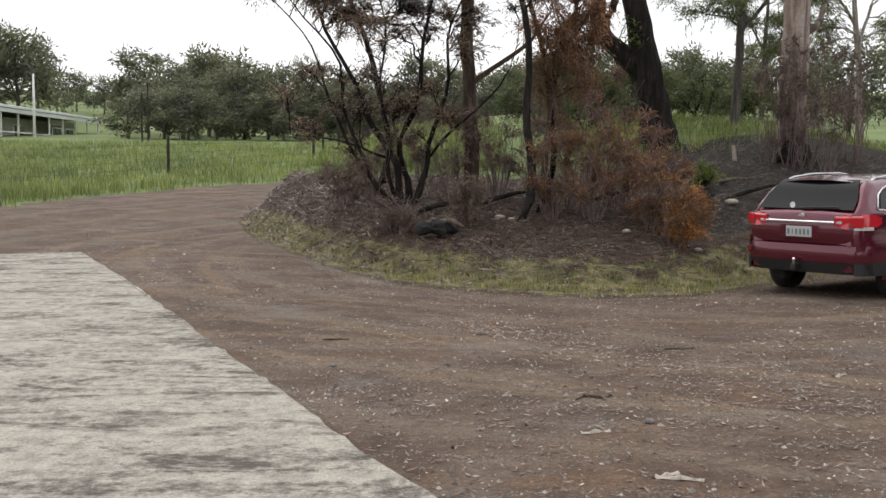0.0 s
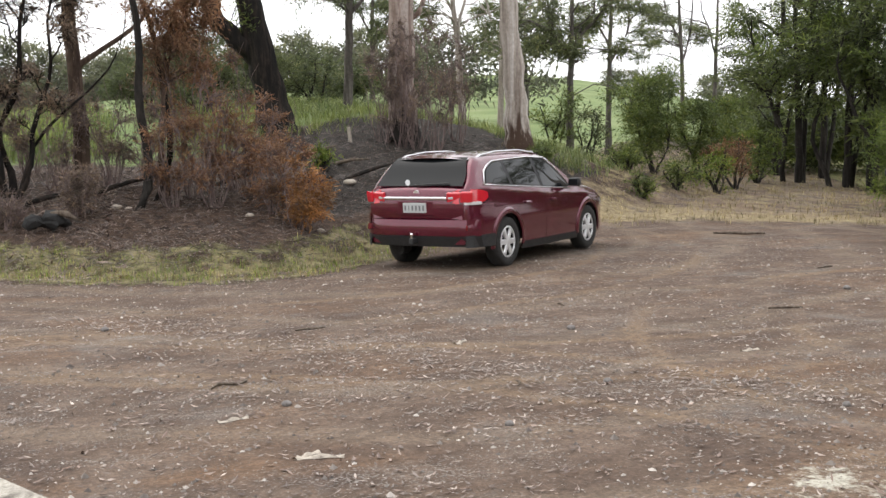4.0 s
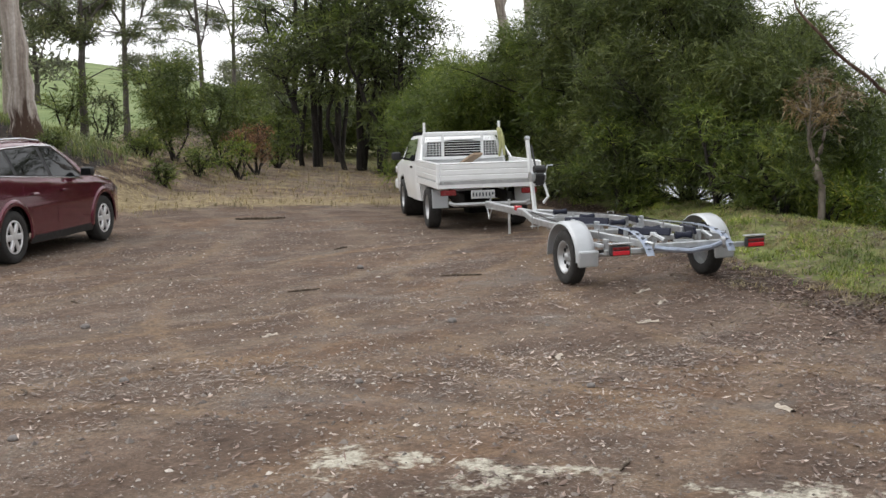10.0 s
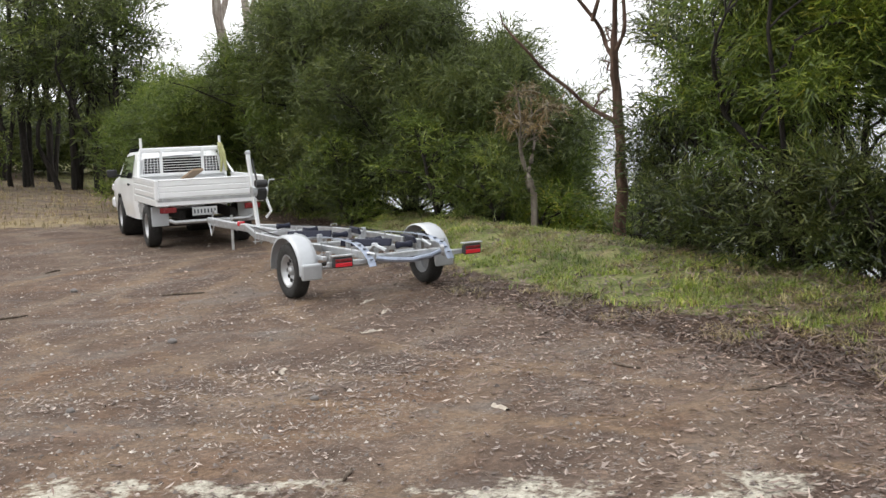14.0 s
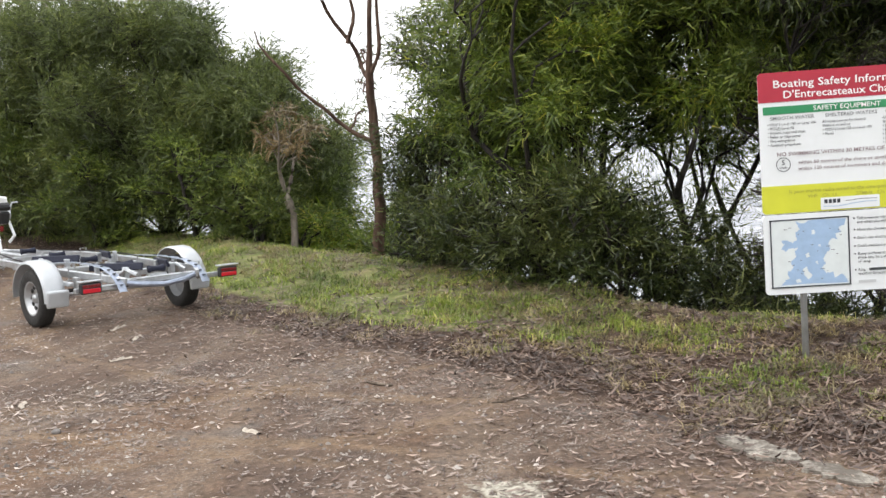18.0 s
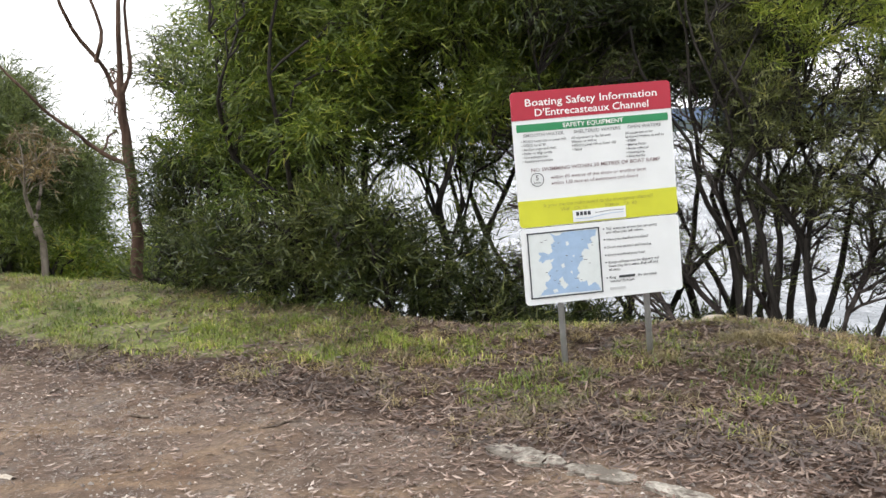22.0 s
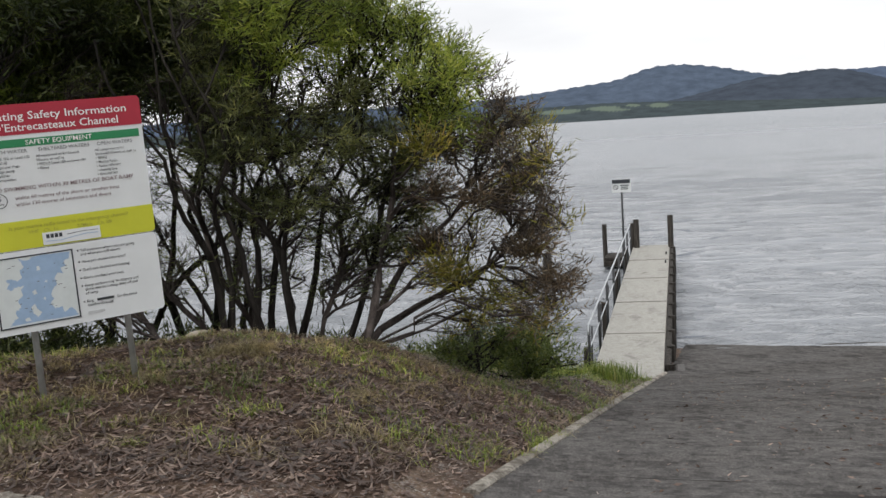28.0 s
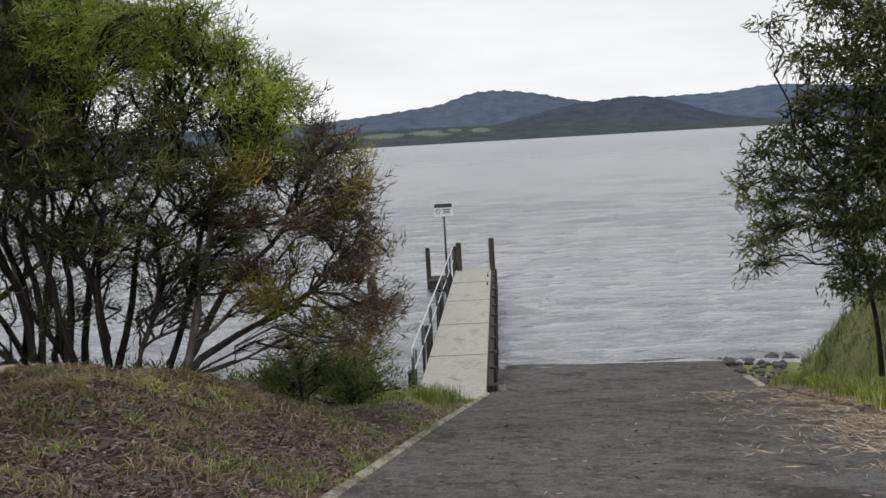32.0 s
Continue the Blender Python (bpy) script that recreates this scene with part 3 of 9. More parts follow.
def blades(rng, places, length, width, lean=0.5, up=1.0):
    """Grass blades: bent triangles that stand at the places."""
    n = len(places)
    a = rng.uniform(0, 2 * np.pi, n)
    L = length * rng.uniform(0.5, 1.2, n) if np.isscalar(length) else length
    out = lean * rng.uniform(0.1, 1.0, n)
    d = np.stack([np.cos(a), np.sin(a), np.zeros(n)], 1)
    s = np.stack([-np.sin(a), np.cos(a), np.zeros(n)], 1)
    w = width * rng.uniform(0.6, 1.3, n)
    z = np.array([0, 0, 1.0])
    mid = places + (d * (0.3 * out * L)[:, None]) + z * (0.55 * up * L)[:, None]
    tip = places + (d * (out * L)[:, None]) + z * (up * L * np.sqrt(np.clip(1 - 0.6 * out**2, 0.1, 1)))[:, None]
    v = np.stack([places - s * w[:, None] / 2, places + s * w[:, None] / 2, mid + s * w[:, None] * 0.35, mid - s * w[:, None] * 0.35, tip], 1).reshape(-1, 3)
    i = np.arange(n)[:, None] * 5
    f = np.concatenate([i + [0, 1, 2], i + [0, 2, 3], i + [3, 2, 4]])
    return v, f


def leaves(rng, places, axis, length, width, fold=0.25):
    """Leaves: narrow kites about each place, along the given axes."""
    n = len(places)
    axis = axis / (np.linalg.norm(axis, axis=1, keepdims=True) + 1e-9)
    other = rng.normal(size=(n, 3))
    side = np.cross(axis, other)
    side /= np.linalg.norm(side, axis=1, keepdims=True) + 1e-9
    L = (length * rng.uniform(0.55, 1.3, n))[:, None]
    W = (width * rng.uniform(0.6, 1.3, n))[:, None]
    nrm = np.cross(side, axis)
    base, tip = places - axis * L / 2, places + axis * L / 2
    mid = places + nrm * (L * fold * rng.uniform(-1, 1, (n, 1))) * 0.4
    v = np.stack([base, mid + side * W / 2, tip, mid - side * W / 2], 1).reshape(-1, 3)
    f = np.arange(n)[:, None] * 4 + [0, 1, 2, 3]
    return v, f

# ---------------------------------------------------------------- ground
WATER_Z = -3.5
RAMP_O, RAMP_A, RAMP_B = (5.833, -1.9), (0.83, -0.557), (0.557, 0.83)  # left top corner, way down, way to the left
RAMP_W = 4.79


def ease(a, b, x):
    t = np.clip((np.asarray(x, float) - a) / (b - a), 0, 1)
    return t * t * (3 - 2 * t)


def rough(x, y, size, seed=0.0):
    """Cheap rolling unevenness, about -1 to 1."""
    x, y = x / size + seed * 3.1, y / size - seed * 1.7
    return (np.sin(1.3 * x + 1.9 * np.sin(0.7 * y + seed)) + np.sin(1.7 * y + 1.3 * np.sin(1.1 * x - seed)) + np.sin(2.9 * x - 2.3 * y + seed) * 0.6) / 2.6


def ramp_z(a):
    return np.interp(a, [-5.5, -3, 0, 7, 14, 20, 30, 60], [0, -0.08, -0.3, -1.55, -2.85, -3.55, -4.4, -5.5])


def foot_y(x):
    """Where the northern bank rises from the yard."""
    return np.interp(x, [-9, -5.2, -4.6, -3.9, -2.5, -1.4, -0.5, 0.6, 2.1, 3.3, 4.7, 8, 11, 14.5, 17, 20, 25, 60], [70, 38, 26.6, 23.8, 19.8, 17.5, 16.4, 15.8, 15.3, 15.6, 17, 19, 20.8, 23.5, 26, 30, 38, 80])


def mound_side(x, y):
    """The mound's western end, beside the track up the hill."""
    return ease(-4.9, -3.5, x - 0.10 * np.clip(y - 26, 0, 12))


def crest_x(y):
    """The top of the shore bank, by y."""
    return np.interp(y, [-9, -8, -4.2, -2.5, -1, 0, 1.2, 2.3, 3.3, 4.3, 5.5, 8, 12, 17, 25, 40, 80, 200, 600], [19.5, 18, 12, 9.6, 9.4, 9.3, 9.7, 10.6, 11.3, 12.1, 12.8, 13.8, 17.0, 21, 27, 39, 70, 170, 500])


def turf_x(y):
    """Where the yard's bare earth gives way to the shore verge."""
    return np.interp(y, [-6, -3, -1.6, 0.5, 1.1, 2, 2.9, 3.8, 5.1, 6.6, 7.5, 10, 13, 17, 25, 60], [8.5, 7.0, 6.2, 7.0, 7.5, 8.2, 8.8, 9.2, 9.8, 10.7, 11.6, 13.8, 16.3, 19.2, 22, 40])


def ramp_ab(x, y):
    u, v = x - RAMP_O[0], y - RAMP_O[1]
    return u * RAMP_A[0] + v * RAMP_A[1], u * RAMP_B[0] + v * RAMP_B[1]


def ground_z(x, y):
    x, y = np.asarray(x, float), np.asarray(y, float)
    r, az = np.hypot(x, y), np.degrees(np.arctan2(x, y))
    # the yard, falling a little towards the shore, rising up the track to the north-west
    west = 1 - ease(-3.5, 1.5, x)
    z = -0.006 * np.clip(x - 2, 0, 20) + west * 0.02 * np.clip(y - 7, 0, 12)
    hill_w = np.interp(r, [19, 35, 77, 130, 200, 340, 700], [0.24, 0.85, 3.0, 4.9, 10.5, 22, 23])
    hill_e = np.interp(r, [45, 70, 130, 200, 340, 700], [-0.1, 0.8, 4.5, 10, 20, 22])
    far = (1 - ease(20, 45, az)) * hill_w + ease(20, 45, az) * hill_e
    far = far * (1 - ease(55, 90, r)) + hill_w * (1 - ease(22, 46, az)) * ease(55, 90, r)
    z = np.where(r > 19, z * (1 - ease(19, 30, r)) + far * ease(19, 30, r), z)
    # the mound and the burnt bank
    up = y - foot_y(x)
    steep = np.interp(x, [-6, 0, 3, 8, 12, 20], [0.42, 0.24, 0.22, 0.42, 0.36, 0.2])
    top = np.interp(x, [-9, -5, -1, 4, 9, 11, 13, 15, 20, 26], [0.5, 0.9, 1.5, 2.15, 2.1, 1.6, 0.85, 0.3, 0.1, 0.05])
    bank = top * (1 - np.exp(-np.clip(up, 0, None) * steep / np.maximum(top, 0.05) * 1.25))
    bank = bank * mound_side(x, y)
    z = z + bank * (1 - ease(60, 120, r)) * (y > 5)
    z = z + np.where(up > 0, 0.07, 0.0) * rough(x, y, 0.55, 2.0) * ease(0, 1.5, up) * mound_side(x, y) * (1 - ease(30, 60, r)) * (y > 5)
    # the verge and the shore bank behind it
    xt, xc = turf_x(y), crest_x(y)
    zc = np.interp(y, [-8.5, -8, -4.2, -2.5, -1, 0, 2, 5, 8, 15], [-3.2, -2.75, -1.15, -0.15, 0.13, 0.07, 0.08, 0.14, 0.2, 0.1])
    lift = ease(0, 1, (x - xt) / np.maximum(xc - xt, 0.3)) * (1 - ease(32, 60, r) * (az < 46))
    zone = (y > -9) & (az > 25)
    z = np.where(zone, z * (1 - lift) + zc * lift + (0.05 * rough(x, y, 0.5) + 0.035 * rough(x, y, 0.27, 3.0)) * lift, z)
    down = np.where(zone, np.clip(x - xc, 0, None), 0)
    z = z - np.minimum(0.42 * down * ease(0, 2.0, down), 6.5)
    # the ground south of the ramp, and its shore
    a, b = ramp_ab(x, y)
    south = (b < -RAMP_W / 2)
    bank_s = -0.35 + 1.5 * ease(3.4, 6.4, -RAMP_W - b) * ease(1, 7, a) + 0.1 * rough(x, y, 0.6, 4.0)
    drop = np.clip(a - 10.6, 0, None)
    shelf = np.where(a < 20.5, WATER_Z + 0.26 - 0.045 * np.clip(a - 14.2, 0, None), -9)
    z = np.where(south & (a > -5), np.maximum(bank_s * ease(-5, 1, a) - np.minimum(0.75 * drop, 6), shelf), z)
    # the ramp is cut into all this
    beside = np.where(b > 0, 0.01 + 0.42 * np.clip(b - 0.12, 0, None), 0.05 + 0.25 * np.clip(-RAMP_W - b, 0, 0.45) + 2.2 * np.clip(-RAMP_W - 0.45 - b, 0, None))
    cut = ramp_z(a) + np.where((b <= 0) & (b >= -RAMP_W), -0.05, beside)
    z = np.where((a > -5.5) & (b < 14) & (b > -16), np.minimum(z, cut), z)
    z = np.where((a > 19) & (b > -30) & (b < 10), np.minimum(z, np.maximum(ramp_z(a) - 0.05, -6)), z)
    # clear of the jetty's landward end
    ja, jb = (x - 17.66) * 0.8627 - (y + 9.03) * 0.5057, (x - 17.66) * 0.5057 + (y + 9.03) * 0.8627
    z = np.where((ja > -0.9) & (ja < 22) & (np.abs(jb) < 1.3), np.minimum(z, -3.12), z)
    # open water east and south of the shore
    sea = ((b > 0.5) & (y < -8.2) & (a > 8)) | ((x > crest_x(np.clip(y, -8, None)) + 16) & (az > 60)) | (a > 27)
    z = np.where(sea, -6.5, z)
    # bedded down under the concrete apron
    edge = np.interp(y, [-1.5, 4.3, 5.6, 6.75, 8.5, 11.1, 15.4, 16.9], [0.6, 0.6, -0.1, -0.62, -1.35, -2.5, -4.5, -5.4])
    west_slab = ease(0.1, 0.45, edge - x) * ease(0.1, 0.45, x + 14) * ease(0.1, 0.45, y + 1.5) * ease(0.1, 0.6, 17.0 - y)
    z = z - 0.09 * west_slab
    return z + 0.008 * rough(x, y, 0.4, 1.0) + 0.012 * rough(x, y, 1.7, 6.0)


def zones(x, y):
    """How far each cover holds the ground, 0 to 1."""
    r, az = np.hypot(x, y), np.degrees(np.arctan2(x, y))
    a, b = ramp_ab(x, y)
    up = y - foot_y(x)
    inbank = (x - turf_x(y))
    verge = ease(-0.2, 0.7, inbank) * (az > 25) * (y > -9) * (b > 0)
    field_y = np.interp(x, [-40, -14, -10.5, -9.4, -7.6, -4.8, -2, 3], [2, 20, 26.5, 30.6, 35.2, 37.7, 38.5, 39])
    past = np.maximum(ease(0, 1.0, y - field_y) * (x < 4), ease(7.5, 10, up) * (x > 3) * (x < 40))
    past = np.maximum(past, ease(6.5, 9.0, up) * (x > -2.5) * (x < 4) * (y > 8))
    past = np.maximum(past, ease(4.0, 6.0, up) * (x > -6) * (x < -1.2) * (y > 24) * mound_side(x, y))
    past = np.maximum(past, ease(55, 75, r) * (az < 70))
    mound = ease(-0.3, 1.2, up) * (1 - past) * (y > 8) * mound_side(x, y)
    burnt = mound * ease(3.0, 5.0, x) * (1 - ease(11.5, 14, x)) * ease(0.8, 2.5, up)
    straw = ease(0, 2, y - np.interp(x, [9, 10, 12.5, 14.7, 16.5, 19, 21], [19.2, 18.8, 18.4, 16.9, 15.4, 14, 13])) * ease(8.8, 10, x) * (1 - ease(52, 62, r)) * (x < 42)
    inward = y - np.interp(x, [9, 10, 12.5, 14.7, 16.5, 19, 21], [19.2, 18.8, 18.4, 16.9, 15.4, 14, 13])
    straw = straw * (1 - 0.33 * ease(2.0, 5.0, inward))
    strip = ease(-1.9, -0.9, up) * (1 - ease(0.8, 2.0, up)) * (x > -4.5) * (x < 5.5) * (y > 8)
    south = ease(0.1, 0.6, -RAMP_W - b) * ease(-5, 0, a)
    edge = ease(-1.3, -0.1, inbank) * (az > 40) * (b > 0.4) * (y > -8)
    # grass on the verge gives way to litter on the slope by the ramp
    green = verge * np.interp(y, [-9, -3, -0.5, 1.5, 4, 12, 30], [0.5, 0.14, 0.17, 0.36, 0.75, 0.8, 0.6])
    litter = np.maximum(np.maximum(np.maximum(edge, mound * 0.95), verge), south)
    turf = np.maximum(np.maximum(np.maximum(green, strip * 0.52), south * 0.95), 0.40 * ease(3, 6, inward) * (straw > 0.05))
    far_edge = np.interp(y, [0.9, 1.77, 2.25, 2.82, 3.44, 3.82, 4.56, 5.1], [5.75, 5.36, 5.13, 4.83, 4.47, 4.2, 3.92, 3.6])
    deep = (far_edge - x) * 0.85
    slab = ease(0, 0.1, deep) * (0.62 - 0.22 * ease(0.25, 1.1, deep)) * ease(0, 0.12, 5.14 - y) * ease(0.9, 1.5, y) * ease(0, 0.25, x - 3.05 + 0.62 * (4.5 - y))
    return {"old_slab": slab, "litter": np.maximum(litter, strip * 0.8), "turf": turf, "straw": np.maximum(straw * 0.66, strip * 0.46), "char": np.maximum(burnt, 0.27 * mound), "pasture": past}


def polar_grid():
    angs = np.radians(np.concatenate([np.arange(-34, 152, 0.36), np.arange(152, 326, 3.0)]))
    rad = np.concatenate([[0.004, 0.25], 0.6 * 1.0256 ** np.arange(0, 280)])
    A, R = np.meshgrid(angs, rad, indexing="xy")
    x, y = R * np.sin(A), R * np.cos(A)
    n, k = x.shape
    i = np.arange(n - 1)[:, None] * k + np.arange(k)[None, :]
    j = np.arange(n - 1)[:, None] * k + (np.arange(k)[None, :] + 1) % k
    faces = np.stack([i, j, j + k, i + k], -1).reshape(-1, 4)
    return x.ravel(), y.ravel(), faces


def build_ground():
    x, y, faces = polar_grid()
    ob = np_mesh("ground", np.stack([x, y, ground_z(x, y)], 1), faces[:, ::-1], M["earth"], smooth=True)
    for name, w in zones(x, y).items():
        at = ob.data.attributes.new(name, "FLOAT", "POINT")
        at.data.foreach_set("value", np.clip(w, 0, 1).astype(np.float32))
    return tagged(ob, "brown compacted earth yard with grassy verges and a burnt bank", "ground", kind="structure")


build_ground()


def build_water():
    """The channel: short-crested ripples that run in to the ramp, flat far out where they are too fine to tell."""
    angs = np.radians(np.concatenate([np.arange(66, 146, 0.3), np.arange(146, 426, 4.0)]))
    rad = np.concatenate([[1.0, 6.0, 11.0], 14.0 * 1.0075 ** np.arange(0, 330), 14.0 * 1.0075 ** 330 * 1.14 ** np.arange(1, 28)])
    A, R = np.meshgrid(angs, rad)
    x, y = R * np.sin(A), R * np.cos(A)
    rng = np.random.default_rng(88)
    step = np.maximum(R * 0.0075, 0.03)
    seen = ease(66, 69, np.degrees(A)) * (1 - ease(142, 146, np.degrees(A))) * (1 - ease(420, 640, R)) * (R > 13)
    z = np.zeros_like(x)
    along = x * RAMP_A[0] + y * RAMP_A[1]
    across = x * RAMP_B[0] + y * RAMP_B[1]
    for _ in range(44):
        wl = 0.40 * 5 ** rng.random()
        turn = rng.normal(0, 0.34)
        ph = 2 * np.pi * (along * math.cos(turn) + across * math.sin(turn)) / wl + rng.uniform(0, 6.28) + 0.8 * rough(x, y, 5 * wl, wl)
        z += (0.095 if wl < 1.3 else 0.05) * wl / 6.28 * np.sin(ph) * np.clip(wl / step / 2.5 - 1.0, 0, 1)
    # farther out only the longer waves can be told apart
    for _ in range(22):
        wl = 1.4 * 3.6 ** rng.random()
        turn = rng.normal(0, 0.30)
        ph = 2 * np.pi * (along * math.cos(turn) + across * math.sin(turn)) / wl + rng.uniform(0, 6.28) + 0.8 * rough(x, y, 6 * wl, wl)
        z += 0.055 * wl / 6.28 * np.sin(ph) * np.clip(wl / step / 2.5 - 1.0, 0, 1) * ease(30, 80, R)
    k = len(angs)
    i = np.arange(len(rad) - 1)[:, None] * k + np.arange(k)[None, :]
    j = np.arange(len(rad) - 1)[:, None] * k + (np.arange(k)[None, :] + 1) % k
    f = np.stack([i, j, j + k, i + k], -1).reshape(-1, 4)
    verts = np.stack([x.ravel(), y.ravel(), (WATER_Z + z * seen).ravel()], 1)
    ob = np_mesh("water", verts, f, M["water"], smooth=True)
    tagged(ob, "wide grey rippled channel water under cloud", "water", kind="structure")


build_water()


def flat_piece(name, outline, thick, material, parent, label="", lift=0.012, bevel=0.01):
    """A slab with the given outline of (x, y), its top just above the ground under each corner."""
    bm = bmesh.new()
    top = [bm.verts.new((x, y, float(ground_z(x, y)) + lift)) for x, y in outline]
    low = [bm.verts.new((v.co.x, v.co.y, v.co.z - thick)) for v in top]
    bm.faces.new(top)
    bm.faces.new(low[::-1])
    n = len(top)
    for i in range(n):
        bm.faces.new((top[i], low[i], low[(i + 1) % n], top[(i + 1) % n]))
    return part(name, bm, material, parent, label)


def worn_edge(pts, rng, step=0.16, amp=0.02):
    """The points joined by lines that wander a little, as chipped concrete edges do."""
    out = []
    for (x0, y0), (x1, y1) in zip(pts, pts[1:]):
        n = max(2, int(math.hypot(x1 - x0, y1 - y0) / step))
        for i in range(n):
            out.append((x0 + (x1 - x0) * i / n + rng.uniform(-amp, amp), y0 + (y1 - y0) * i / n + rng.uniform(-amp, amp)))
    return out + [pts[-1]]


def build_concrete():
    rng = np.random.default_rng(5)
    slab = thing("concrete_apron", pose(0, 0, 0), "pale weathered concrete apron with dark stains and chipped edges", "concrete", kind="structure")
    flat_piece("slab", worn_edge([(-0.62, 6.75), (-0.1, 5.6), (0.6, 4.3)], rng) + [(0.6, -1.5), (-14, -1.5), (-14, 6.75)], 0.12, M["slab"], slab, "pale stained concrete slab", 0.035)
    flat_piece("slab", worn_edge([(-5.75, 17.9), (-4.4, 15.1), (-2.4, 10.75), (-1.35, 8.5), (-0.62, 6.76)], rng) + [(-14, 6.76), (-14, 16.6)] + worn_edge([(-8.5, 17.2), (-5.75, 17.9)], rng), 0.12, M["slab"], slab, "pale stained concrete slab", 0.035)
    edge = thing("slab_kerb", pose(0, 0, 0), "pale broken concrete edge strip beside the ramp", "kerb", kind="structure")
    for a, b, w0 in (((6.36, 0.70), (6.02, 0.26), 0.12), ((6.0, 0.235), (5.70, -0.10), 0.10), ((5.66, -0.15), (5.36, -0.47), 0.07)):
        d = Vector((b[0] - a[0], b[1] - a[1], 0)).normalized()
        s = Vector((-d.y, d.x, 0))
        near, far = [], []
        for t in spread(0, 1, 11):
            mid = Vector((a[0] + (b[0] - a[0]) * t, a[1] + (b[1] - a[1]) * t, 0))
            taper = min(1.0, 0.35 + 3.5 * min(t, 1 - t))
            p, q = mid - s * w0 * taper * rng.uniform(0.6, 1.1), mid + s * w0 * taper * rng.uniform(0.6, 1.1)
            near.append((p.x, p.y))
            far.append((q.x, q.y))
        flat_piece("edge_strip", near + far[::-1], 0.10, M["kerb"], edge, "", 0.018)


build_concrete()


def ramp_pt(a, b, lift=0.0):
    return (RAMP_O[0] + a * RAMP_A[0] + b * RAMP_B[0], RAMP_O[1] + a * RAMP_A[1] + b * RAMP_B[1], float(ramp_z(a)) + lift)


def build_ramp():
    ramp_ob = thing("boat_ramp", pose(0, 0, 0), "dark grooved concrete boat ramp running down into the water", "ramp", kind="structure")
    panels = [(-3.2, 1.0), (1.0, 5.0), (5.0, 9.0), (9.0, 13.0), (13.0, 17.0), (17.0, 21.0), (21.0, 27.0)]
    for a0, a1 in panels:
        def top(a, b):
            groove = (0.015 + 0.006 * math.sin(1.7 * a + 2.3 * b)) * math.sin((a + 0.04 * math.sin(0.9 * b + a)) * 2 * math.pi / 0.11)
            return ramp_pt(a, b, groove + 0.004 * math.sin(3 * b + a))
        bm = sheet(top, spread(a0, a1 - 0.004, int((a1 - a0) / 0.0275)), spread(-RAMP_W, 0, 16))
        part("ramp_panel", bm, M["ramp"], ramp_ob)
    for b0, b1, lo, hi in ((-0.01, 0.10, 0.2, 14.2), (-RAMP_W - 0.14, -RAMP_W + 0.02, 13.4, 15.8)):
        kerb = thing("ramp_kerb", pose(0, 0, 0), "low pale concrete kerb along the ramp", "kerb", "ramp kerbs", kind="structure")
        for a0 in np.arange(lo, hi, 1.8):
            bm = bmesh.new()
            us = spread(a0, min(a0 + 1.797, hi), 7)
            rows = [[bm.verts.new(ramp_pt(a, b, l)) for b, l in ((b0, -0.2), (b0, 0.02), (b0 + 0.02, 0.035), (b1 - 0.02, 0.035), (b1, 0.02), (b1, -0.2))] for a in us]
            for p, q in zip(rows, rows[1:]):
                for i in range(5):
                    bm.faces.new((p[i], q[i], q[i + 1], p[i + 1]))
            bm.faces.new(rows[0])
            bm.faces.new(rows[-1][::-1])
            part("kerb_length", bm, M["kerb"], kerb)


build_ramp()


